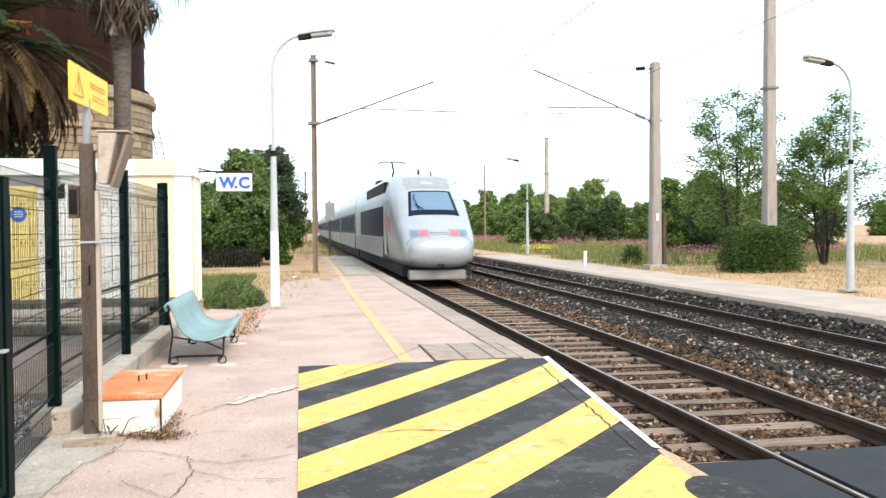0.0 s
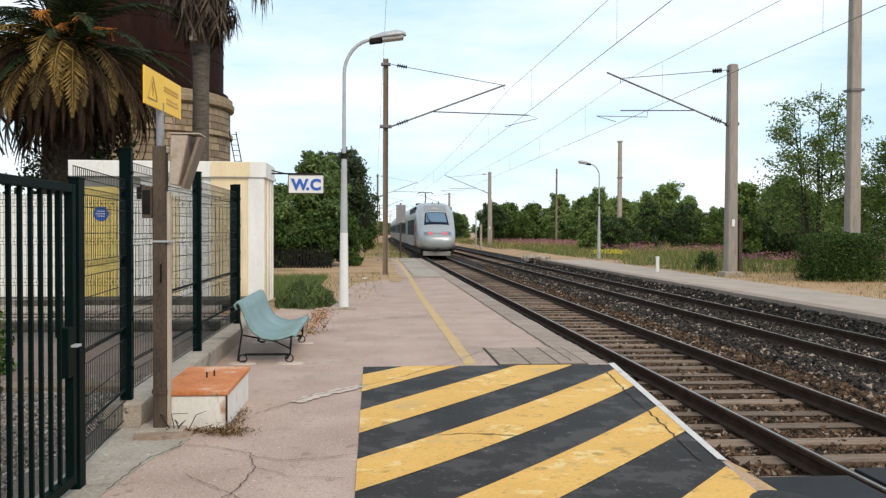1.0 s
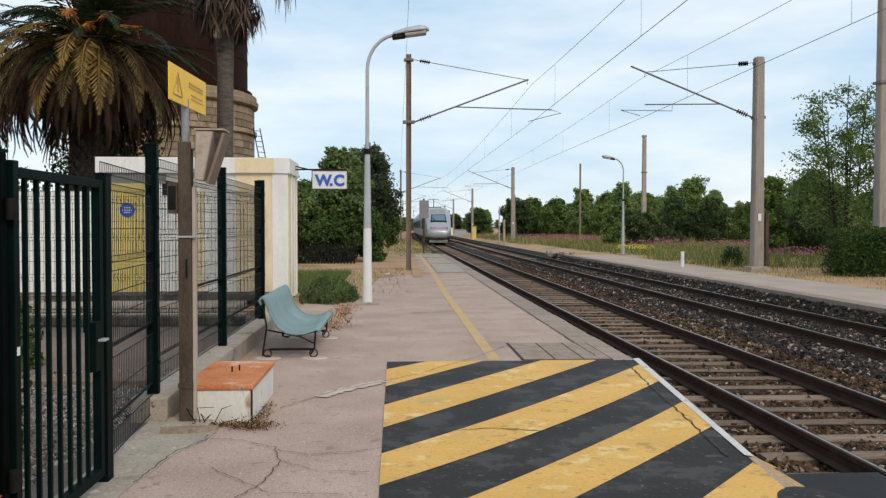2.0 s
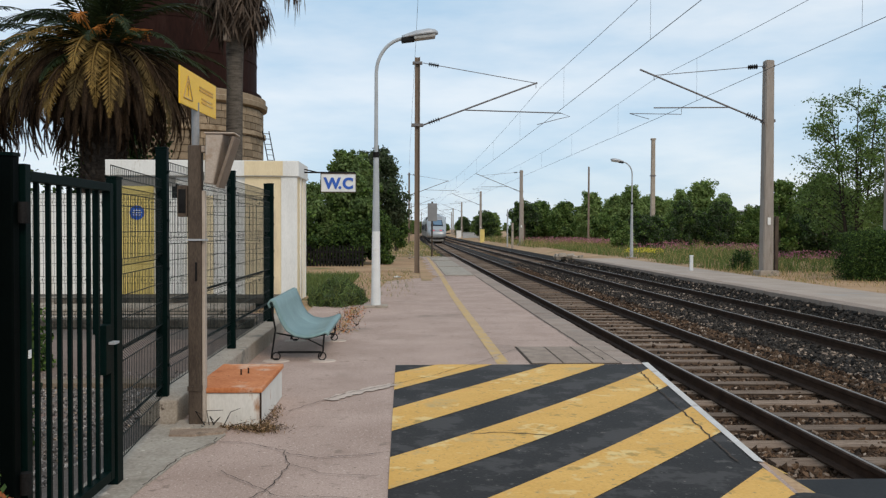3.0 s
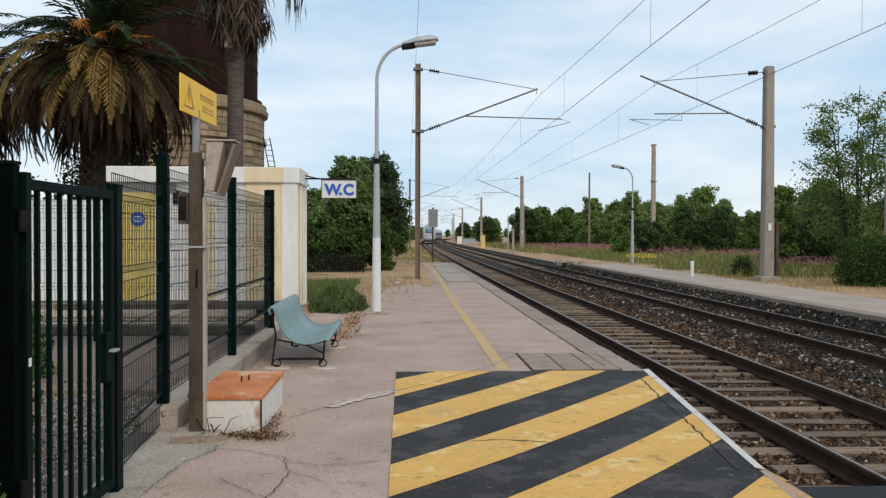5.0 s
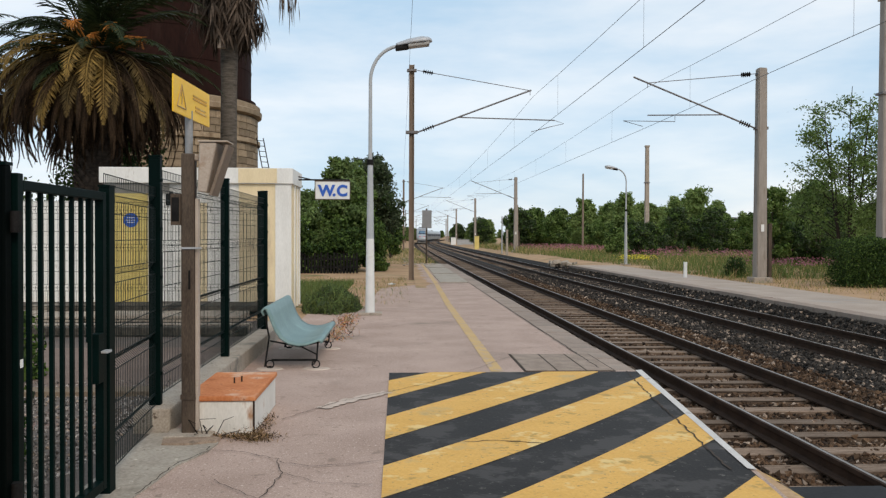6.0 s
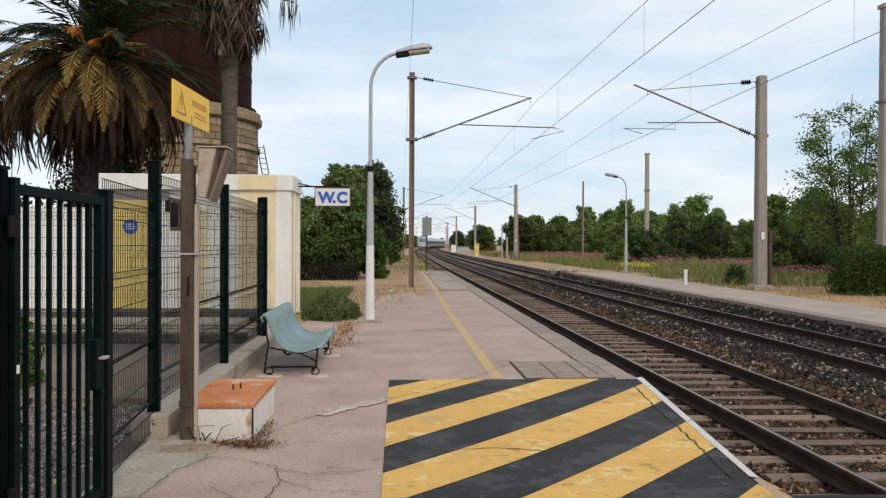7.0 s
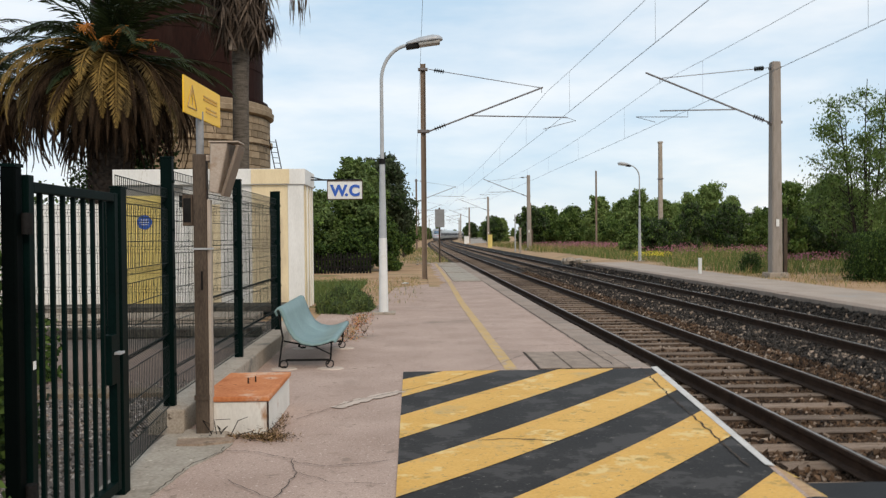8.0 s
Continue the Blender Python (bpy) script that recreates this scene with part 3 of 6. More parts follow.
def strip_on(name, pts, width, z, material, label, category, jitter=0.0, seed=0):
    """A thin flat band along points of the ground."""
    rng = random.Random(seed)
    bm = bmesh.new()
    prev = None
    pts = [Vector((*p, 0)) for p in pts]
    fine = []
    for a, b in zip(pts, pts[1:]):
        k = max(1, int((b - a).length / 0.05)) if jitter else 1
        fine += [a.lerp(b, i / k) for i in range(k)]
    fine.append(pts[-1])
    for i, p in enumerate(fine):
        d = (fine[min(i + 1, len(fine) - 1)] - fine[max(i - 1, 0)]).normalized()
        s = Vector((-d.y, d.x, 0))
        off = s * rng.uniform(-jitter, jitter)
        w = width / 2 * (rng.uniform(0.5, 1.3) if jitter else 1)
        ring = [bm.verts.new(p + off - s * w + Vector((0, 0, z))), bm.verts.new(p + off + s * w + Vector((0, 0, z)))]
        if prev:
            bm.faces.new((prev[0], ring[0], ring[1], prev[1]))
        prev = ring
    bmesh.ops.recalc_face_normals(bm, faces=bm.faces)
    return tagged(part(name, bm, material), label, category, kind="structure")


def build_crossing():
    c = thing("crossing_panel", pose(0, 0, RAIL_1), "dark rubber level crossing panels between the rails", "crossing panel")
    part("panel", boxed(2.95, 3.74, 0.5, 6.33, -0.16, -0.004, bev=0.01), M_RUBBER, c)
    part("panel", boxed(3.90, 5.22, 0.5, 6.52, -0.16, -0.004, bev=0.01), M_RUBBER, c)
    part("panel", boxed(5.40, 6.6, 0.5, 6.62, -0.16, -0.004, bev=0.01), M_RUBBER, c)
    bm = bmesh.new()
    lathe(bm, [(0.31, 0.0), (0.29, 0.012), (0.2, 0.02), (0.06, 0.024)], 24)
    bm.transform(Matrix.Translation((2.44, 4.66, 0.295)) @ Matrix.Diagonal((0.8, 1.25, 1, 1)))
    part("black_patch", bm, M_BLACK, c, "rounded black painted patch", smooth=True)
    part("edge_strip", boxed(2.86, 2.945, 0.5, 6.1, -0.16, 0.006, bev=0.01), M_WHITE, c)


build_ground()
build_platforms()
Z1 = lambda x: RAIL_1 - 0.252 + 0.16 * max(0, x - 5.4)
Z2 = lambda x: RAIL_2 - 0.20 + 0.65 * max(0, x - MID_2 - 1.1)
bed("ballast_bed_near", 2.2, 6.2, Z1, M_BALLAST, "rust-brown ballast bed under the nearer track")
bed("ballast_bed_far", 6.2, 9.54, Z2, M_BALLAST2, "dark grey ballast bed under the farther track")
stripes()
build_crossing()
build_track("track_near", MID_1, RAIL_1, "railway track with weathered wooden sleepers and rusty rails")
build_track("track_far", MID_2, RAIL_2, "second railway track with sleepers sunk in grey ballast")
strip_on("yellow_line", [(1.19, 10.0), (1.19, 20), (1.30, 29), (1.36, 48)], 0.15, 0.004, M_LINE, "worn yellow safety line along the platform", "road marking")


# ---- overhead line ----
def insulator(bm, a, b, mi=0):
    a, b = Vector(a), Vector(b)
    for k in range(5):
        c = a.lerp(b, (k + 0.5) / 5)
        d = (b - a).normalized() * 0.02
        tube(bm, [c - d, c, c + d], [0.035, 0.095, 0.035], 8)
    tube(bm, [a, b], 0.03, 6)


def catenary_mast(x, y, side, top, tip, foot, arm, contact, concrete, label, cant=True):
    """A mast with its hinged arm; side +1: the arm reaches to the east. Numbers are heights and reaches from the mast."""
    m = thing("catenary_mast", pose(x, y, 0), label, "catenary mast", "masts of the overhead line")
    if concrete:
        bm = bmesh.new()
        for z0, z1, w in ((0.0, top, 0.19),):
            ring = []
            for z, ww in ((z0, w), (z1, w * 0.8)):
                ring.append([bm.verts.new((sx * ww, sy * ww * 1.1, z)) for sx, sy in ((-1, -1), (1, -1), (1, 1), (-1, 1))])
            for k in range(4):
                bm.faces.new((ring[0][k], ring[0][(k + 1) % 4], ring[1][(k + 1) % 4], ring[1][k]))
            bm.faces.new(ring[0][::-1])
            bm.faces.new(ring[1])
        bmesh.ops.bevel(bm, geom=bm.edges[:], offset=0.03, segments=2, affect="EDGES")
        part("pole", bm, M_MAST, m)
        part("footing", boxed(-0.34, 0.34, -0.34, 0.34, -0.1, 0.16, bev=0.03), M_CONCRETE, m, "concrete footing")
        bm = bmesh.new()
        box(bm, 0.30, 0.42, -0.06, 0.06, 0, 2.1)
        part("cable_duct", bm, M_POSTBROWN, m)
        part("number_plate", boxed(-0.055, 0.055, -0.225, -0.212, 1.80, 2.06), M_SIGNWHITE, m)
    else:
        bm = bmesh.new()
        for sx in (-1, 1):
            box(bm, sx * 0.085 - 0.012, sx * 0.085 + 0.012, -0.1, 0.1, -0.1, top)
        box(bm, -0.075, 0.075, -0.008, 0.008, -0.1, top)
        part("pole", bm, M_MASTSTEEL, m)
    part("collar", boxed(-0.22, 0.22, -0.14, 0.14, foot - 0.05, foot + 0.05), M_ARM, m)
    part("collar", boxed(-0.18, 0.18, -0.13, 0.13, top - 0.25, top - 0.17), M_ARM, m)
    if not cant:
        return m
    s = side
    tx, tz = tip
    a = Vector((s * 0.2, 0, top - 0.2))
    b = Vector((s * tx, 0, tz))
    i0, i1 = a.lerp(b, 0.05), a.lerp(b, 0.14)
    part("tie_rod", tubed([a, b], 0.014, 5), M_ARM, m)
    bm = bmesh.new()
    insulator(bm, i0, i1)
    part("insulator", bm, M_DARK, m, "dark ribbed insulator")
    f = Vector((s * 0.2, 0, foot))
    end = b + (b - f).normalized() * (0.55 if concrete else 0.05)
    part("strut", tubed([f, end], 0.032, 7), M_ARM, m)
    bm = bmesh.new()
    insulator(bm, f.lerp(b, 0.05), f.lerp(b, 0.15))
    part("insulator", bm, M_DARK, m, "dark ribbed insulator")
    ax, az = arm
    j = f.lerp(b, 0.36 if not concrete else 0.30)
    e = Vector((s * ax, 0, az))
    part("registration_arm", tubed([j, e], 0.022, 6), M_ARM, m)
    cx, cz = contact
    bm = bmesh.new()
    k = Vector((s * (ax + (0.35 if not concrete else -1.0)), 0, az - (0.12 if not concrete else 0.02)))
    tube(bm, [e if not concrete else k, k if not concrete else k - Vector((0, 0, 0.2)), Vector((s * (cx + 0.7), 0, cz + 0.22)), Vector((s * cx, 0, cz + 0.03))], 0.013, 5)
    part("steady_arm", bm, M_ARM, m)
    part("dropper", tubed([b, b - Vector((0, 0, 0.18))], 0.012, 5), M_ARM, m)
    return m


WEST_MAST = dict(side=1, top=7.95, tip=(4.42, 7.05), foot=5.45, arm=(5.35, 5.95), contact=(4.46, 5.48), concrete=False)
EAST_MAST = dict(side=-1, top=7.68, tip=(4.15, 7.1), foot=5.52, arm=(4.15, 5.95), contact=(4.32, 5.52), concrete=True)
catenary_mast(0.50, 31.6, label="brown rusty steel catenary mast with a hinged arm on the platform", **WEST_MAST)
for y in (96, 152, 208, 264, 320):
    catenary_mast(0.50 + bend(y), y, label="distant steel catenary mast beside the track", **WEST_MAST)
catenary_mast(13.05, 30.0, label="square concrete catenary mast on a footing beside the far platform", **EAST_MAST)
for y in (87, 136, 190, 246, 300):
    catenary_mast(12.0 + bend(y), y, label="distant concrete catenary mast beside the track", **EAST_MAST)


def overhead_wires(name, x, supports, zc, zm, label):
    """Contact wire and sagging messenger wire with droppers between supports."""
    w = thing(name, pose(0, 0, 0), label, "overhead wire")
    cp, mp = [], []
    bm = bmesh.new()
    for i, (a, b) in enumerate(zip(supports, supports[1:])):
        for k in range(12):
            u = k / 12
            y = a + (b - a) * u
            zz = 0.12 * (1 if i % 2 else -1) * (1 - 2 * u)
            cp.append((x + bend(y) + zz, y, zc))
            mp.append((x + bend(y) + zz, y, zm - 0.46 * 4 * u * (1 - u)))
            if k in (1, 3, 5, 7, 9, 11):
                tube(bm, [cp[-1], mp[-1]], 0.004, 3)
    part("contact_wire", tubed(cp, 0.0075, 5), M_CABLE, w)
    part("messenger_wire", tubed(mp, 0.0065, 5), M_CABLE, w)
    tagged(part("dropper_grid", bm, M_CABLE, w), kind="stuff")


overhead_wires("overhead_wire", 4.96, [-26, 31.6, 96, 152, 208, 264, 320, 380], 5.48, 6.88, "pair of overhead wires with droppers over the nearer track")
overhead_wires("overhead_wire", 8.72, [-26, 30.0, 87, 136, 190, 246, 300, 360], 5.50, 6.92, "pair of overhead wires with droppers over the farther track")
w = thing("feeder_wire", pose(0, 0, 0), "thin feeder cable strung between the platform masts", "overhead wire")
part("cable", tubed([(0.36, -26, 8.6), (0.36, 10, 8.3), (0.40, 31.6, 7.8), (0.45, 64, 7.2), (0.5 + bend(96), 96, 7.8)], 0.007, 4), M_CABLE, w)


def plain_pole(x, y, h, r, material, label, square=True):
    p = thing("wooden_pole" if not square else "concrete_pole", pose(x, y, 0), label, "pole")
    if square:
        bm = bmesh.new()
        ring = [[bm.verts.new((sx * q, sy * q, z)) for sx, sy in ((-1, -1), (1, -1), (1, 1), (-1, 1))] for z, q in ((-0.2, r), (h, r * 0.78))]
        for k in range(4):
            bm.faces.new((ring[0][k], ring[0][(k + 1) % 4], ring[1][(k + 1) % 4], ring[1][k]))
        bm.faces.new(ring[0][::-1])
        bm.faces.new(ring[1])
        bmesh.ops.bevel(bm, geom=bm.edges[:], offset=r * 0.15, segments=1, affect="EDGES")
        part("shaft", bm, material, p)
        part("band", boxed(-r * 1.15, r * 1.15, -r * 1.15, r * 1.15, h * 0.66, h * 0.66 + 0.08), M_ARM, p)
        part("cap", boxed(-r, r, -r, r, h - 0.12, h + 0.01), M_CONCRETE, p)
    else:
        part("shaft", tubed([(0, 0, -0.2), (0, 0, h)], [r, r * 0.8], 8), material, p)
        part("cap", tubed([(0, 0, h), (0, 0, h + 0.06)], [r * 0.85, r * 0.3], 8), material, p)


plain_pole(16.5, 28.0, 9.75, 0.21, M_MAST, "tall square concrete pole behind the clipped hedge")
plain_pole(20.75, 70.0, 9.2, 0.185, M_CONCRETE, "square concrete pole among the shrubs")
plain_pole(18.65, 85.0, 7.9, 0.11, M_MASTSTEEL, "slim brown pole in the meadow", square=False)
plain_pole(12.83 + bend(92), 92, 5.0, 0.13, M_CONCRETE, "grey concrete post beside the far track")
plain_pole(10.3, 80.0, 2.2, 0.11, M_CONCRETE, "short pale concrete post beside the far track")
plain_pole(10.8, 88.0, 3.65, 0.07, M_GALV, "thin pale post beside the far track", square=False)


# ---- lamps, signs ----
def street_lamp(x, y, side, white_to, label, mats):
    p = thing("street_lamp", pose(x, y, 0), label, "street lamp", "platform lamps")
    part("base_plate", boxed(-0.24, 0.24, -0.2, 0.2, 0, 0.05, bev=0.01), M_CONCRETE, p)
    part("lower_shaft", tubed([(0, 0, 0.04), (0, 0, white_to)], [0.098, 0.080], 14), mats[0], p, "white painted lower shaft")
    part("shaft", tubed([(0, 0, white_to), (0, 0, 3.1)], [0.078, 0.055], 14), mats[1], p)
    part("joint", tubed([(0, 0, 3.05), (0, 0, 3.16)], 0.066, 12), M_DARK, p)
    arc = [(0, 0, 3.16), (0, 0, 4.75)] + [(side * 0.62 * (1 - math.cos(a)), 0, 4.75 + 0.72 * math.sin(a)) for a in [radians(d) for d in range(10, 86, 9)]]
    part("arm", tubed(arc, [0.042] + [0.036] * (len(arc) - 1), 12), mats[1], p)
    h = Matrix.Translation((side * 0.52, 0, 5.45)) @ Matrix.Rotation(radians(-8 * side), 4, "Y")
    bm = bmesh.new()
    rows = [(0.0, 0.06, 0.05), (0.06, 0.085, 0.07), (0.28, 0.15, 0.115), (0.55, 0.165, 0.13), (0.68, 0.14, 0.10), (0.74, 0.05, 0.05)]
    rings = []
    for u, hw, hh in rows:
        rings.append([bm.verts.new((side * u, hw * math.cos(a), 0.02 + (hh if math.sin(a) > 0 else 0.01) * math.sin(a))) for a in [2 * math.pi * k / 14 for k in range(14)]])
    for a, b in zip(rings, rings[1:]):
        for k in range(14):
            bm.faces.new((a[k], a[(k + 1) % 14], b[(k + 1) % 14], b[k]))
    bm.faces.new(rings[0][::-1])
    bm.faces.new(rings[-1])
    bmesh.ops.recalc_face_normals(bm, faces=bm.faces)
    bm.transform(h)
    part("lamp_head", bm, M_GALV, p, "pale grey lamp hood", smooth=True)
    bm = bmesh.new()
    box(bm, min(side * 0.24, side * 0.68), max(side * 0.24, side * 0.68), -0.13, 0.13, -0.055, 0.012, bev=0.025)
    bm.transform(h)
    part("bowl", bm, M_LENS, p, "dull lamp bowl")
    bm = bmesh.new()
    box(bm, min(side * -0.02, side * 0.25), max(side * -0.02, side * 0.25), -0.085, 0.085, -0.075, 0.012, bev=0.02)
    bm.transform(h)
    part("gear_box", bm, M_DARK, p, "dark gear housing")


street_lamp(-0.56, 17.35, 1, 1.55, "curved grey street lamp with a white painted base on the platform", (M_LAMPWHITE, M_LAMPGREY))
street_lamp(13.0, 47.9, -1, 1.55, "curved grey street lamp on the far platform", (M_LAMPGREY, M_LAMPGREY))
street_lamp(13.0, 18.5, -1, 1.55, "curved grey street lamp beside the dry verge of the far platform", (M_LAMPGREY, M_LAMPGREY))


def signal_board():
    p = thing("track_sign", pose(1.66, 49.5, 0), "grey rectangular sign board on a dark post at the platform's end", "sign")
    part("post", tubed([(0, 0, -0.3), (0, 0, 3.2)], 0.05, 8), M_POSTBROWN, p)
    part("board", boxed(-0.26, 0.29, -0.09, -0.06, 2.06, 3.1, bev=0.01), M_GREYBOARD, p)
    part("rim", boxed(-0.26, 0.29, -0.06, -0.05, 2.06, 3.1), M_GALV, p)


signal_board()


def white_stub():
    p = thing("marker_post", pose(11.35, 33.0, 0), "short white marker post in the grass", "marker post")
    part("stake", boxed(-0.06, 0.06, -0.05, 0.05, -0.1, 0.58, bev=0.015), M_SIGNWHITE, p)
    part("cap", boxed(-0.065, 0.065, -0.055, 0.055, 0.55, 0.61, bev=0.012), M_SIGNWHITE, p)


white_stub()


def warning_post():
    """The steel post with the yellow sign, the bell housing and a switch box."""
    p = thing("warning_post", pose(-1.66, 6.88, 0), "brown steel post with crossing signs beside the fence", "signal post")
    bm = bmesh.new()
    box(bm, -0.052, 0.052, -0.05, 0.05, 0.0, 2.26, bev=0.012)
    part("post", bm, M_POSTBROWN, p)
    part("side_strip", boxed(0.054, 0.078, -0.03, 0.04, 0.05, 1.9, bev=0.004), M_BEIGE, p)
    # darker grey than bare steel: the shadow on this piece is coloured in
    part("upper_post", tubed([(0.0, 0.0, 2.2), (0.0, 0.0, 2.60)], 0.03, 10), M_GREYBOARD, p)
    part("strap", boxed(-0.062, 0.085, -0.06, 0.06, 1.50, 1.515), M_GALV, p)
    part("strap", boxed(-0.058, 0.058, -0.056, 0.056, 0.30, 0.34), M_POSTBROWN, p)
    part("junction_box", boxed(-0.135, -0.054, -0.05, 0.04, 1.69, 1.94, bev=0.008), M_POSTBROWN, p)
    part("box_cover", boxed(-0.125, -0.066, -0.056, -0.05, 1.72, 1.91, bev=0.003), M_DARK, p)
    part("hatch", boxed(0.006, 0.022, -0.058, -0.05, 1.18, 1.33, bev=0.004), M_DARK, p)
    part("concrete_foot", boxed(-0.17, 0.20, -0.16, 0.13, 0, 0.035, bev=0.015), M_CONCRETE, p)
    # long sign plate, nearly along the platform
    sg = Matrix.Translation((0.020, 0.02, 2.673)) @ Matrix.Rotation(radians(86.7), 4, "Z")
    bm = boxed(-0.48, 0.48, -0.006, 0.006, -0.14, 0.14, bev=0.003)
    bm.transform(sg)
    plate = part("sign_plate", bm, M_SIGNYELLOW, p, "yellow enamel warning plate")
    bm = bmesh.new()
    tri = [(-0.40, -0.085), (-0.18, -0.085), (-0.29, 0.09)]
    for a, b in zip(tri, tri[1:] + tri[:1]):
        tube(bm, [(a[0], -0.009, a[1]), (b[0], -0.009, b[1])], 0.005, 4)
    tube(bm, [(-0.29, -0.009, 0.05), (-0.30, -0.009, 0.0), (-0.28, -0.009, 0.0), (-0.29, -0.009, -0.06)], 0.005, 4)
    bm.transform(sg)
    part("pictogram", bm, M_LINE, plate, "faded triangle pictogram")
    bm = bmesh.new()
    for x0, x1, z in ((0.0, 0.38, 0.055), (0.0, 0.38, 0.03), (0.06, 0.36, -0.03), (0.06, 0.38, -0.06)):
        box(bm, x0, x1, -0.0105, -0.006, z - 0.007, z + 0.007)
    bm.transform(sg)
    part("faded_lines", bm, M_YELLOW, plate, "faded unreadable lines")
    # bell housing: wedge, open below its hood
    part("bracket", boxed(-0.02, 0.16, -0.03, 0.03, 2.205, 2.255, bev=0.01), M_BEIGE, p)
    bm = bmesh.new()
    q = [(0.10, 2.343), (0.235, 2.343), (0.155, 1.945), (0.085, 1.955)]
    fr = [bm.verts.new((x, -0.09, z)) for x, z in q]
    bk = [bm.verts.new((x + 0.02, 0.10, z)) for x, z in q]
    bm.faces.new(fr)
    bm.faces.new(bk[::-1])
    for k in range(4):
        bm.faces.new((fr[k], bk[k], bk[(k + 1) % 4], fr[(k + 1) % 4]))
    bmesh.ops.recalc_face_normals(bm, faces=bm.faces)
    bmesh.ops.bevel(bm, geom=bm.edges[:], offset=0.008, segments=1, affect="EDGES")
    part("bell_housing", bm, M_BEIGE, p, "beige wedge-shaped bell housing")
    bm = boxed(-0.012, 0.012, -0.10, 0.14, 0.0, 0.42, bev=0.004)
    bm.transform(Matrix.Translation((0.19, 0, 1.925)) @ Matrix.Rotation(radians(18), 4, "Y"))
    part("lid", bm, M_MASTSTEEL, p, "dark sloping lid")
    bm = boxed(0.09, 0.325, -0.10, 0.14, 2.346, 2.358, bev=0.004)
    part("hood", bm, M_BEIGE, p)


warning_post()


def ground_box():
    p = thing("equipment_box", pose(-1.42, 7.5, 0), "low white metal box with a rusted orange lid beside the post", "equipment box")
    part("body", boxed(-0.27, 0.27, -0.60, 0.60, 0.0, 0.27, bev=0.008), M_BOXWHITE, p)
    part("lid", boxed(-0.285, 0.285, -0.615, 0.615, 0.272, 0.315, bev=0.012), M_RUSTLID, p, "rusted orange lid")
    for dx in (0.0, 0.05):
        part("lifting_pin", tubed([(dx, dx * 1.5, 0.31), (dx, dx * 1.5, 0.365)], 0.008, 6), M_RUST, p)
    part("corner_strip", boxed(0.262, 0.276, -0.608, -0.594, 0.0, 0.27), M_RUST, p)


ground_box()


def bench():
    p = thing("bench", pose(-1.17, 11.2, 0), "turquoise curved plastic bench on a black metal frame", "bench")
    prof = [(-0.44, 0.64), (-0.465, 0.70), (-0.43, 0.745), (-0.385, 0.73), (-0.345, 0.63), (-0.29, 0.49), (-0.22, 0.38), (-0.13, 0.32), (-0.01, 0.30), (0.08, 0.31), (0.16, 0.335), (0.225, 0.36), (0.262, 0.35), (0.27, 0.315)]
    bm = bmesh.new()
    rows = []
    for y in np.linspace(-0.95, 1.25, 11):
        rows.append([bm.verts.new((x, y, z)) for x, z in prof])
    for a, b in zip(rows, rows[1:]):
        for k in range(len(prof) - 1):
            bm.faces.new((a[k], a[k + 1], b[k + 1], b[k]))
    bmesh.ops.recalc_face_normals(bm, faces=bm.faces)
    bmesh.ops.solidify(bm, geom=bm.faces[:], thickness=0.022)
    part("seat_shell", bm, M_BENCH, p, "turquoise moulded seat shell", smooth=True)
    for y in (-0.9, 0.9):
        fr = part("leg_frame", tubed([(-0.42, y, 0.66), (-0.37, y, 0.38), (-0.42, y, 0.03), (-0.34, y, 0.03)], 0.011, 8), M_DARK, p)
        part("front_leg", tubed([(0.215, y, 0.335), (0.20, y, 0.12), (0.16, y, 0.05)], 0.011, 8), M_DARK, fr)
        part("stretcher", boxed(-0.34, 0.18, y - 0.012, y + 0.012, 0.095, 0.12), M_DARK, fr)
        part("top_bar", tubed([(-0.36, y, 0.34), (0.0, y, 0.268), (0.235, y, 0.325)], 0.010, 8), M_DARK, fr)
        part("brace", tubed([(0.0, y, 0.275), (0.21, y, 0.17)], 0.010, 6), M_DARK, fr)
        for x in (-0.36, 0.19):
            ring = [(x + 0.046 * math.cos(a), y, 0.058 + 0.046 * math.sin(a)) for a in [2 * math.pi * k / 14 for k in range(15)]]
            part("scroll_foot", tubed(ring, 0.008, 6), M_DARK, fr)
    for x in (-0.36, 0.20):
        for y in (-0.92, 0.92):
            bm = bmesh.new()
            lathe(bm, [(0.15, 0.0), (0.14, 0.012)], 11)
            bm.transform(Matrix.Translation((x, y, 0)) @ Matrix.Diagonal((1.1, 0.8, 1, 1)))
            part("mortar_pad", bm, M_PATCH, p, "pale mortar patch")


bench()


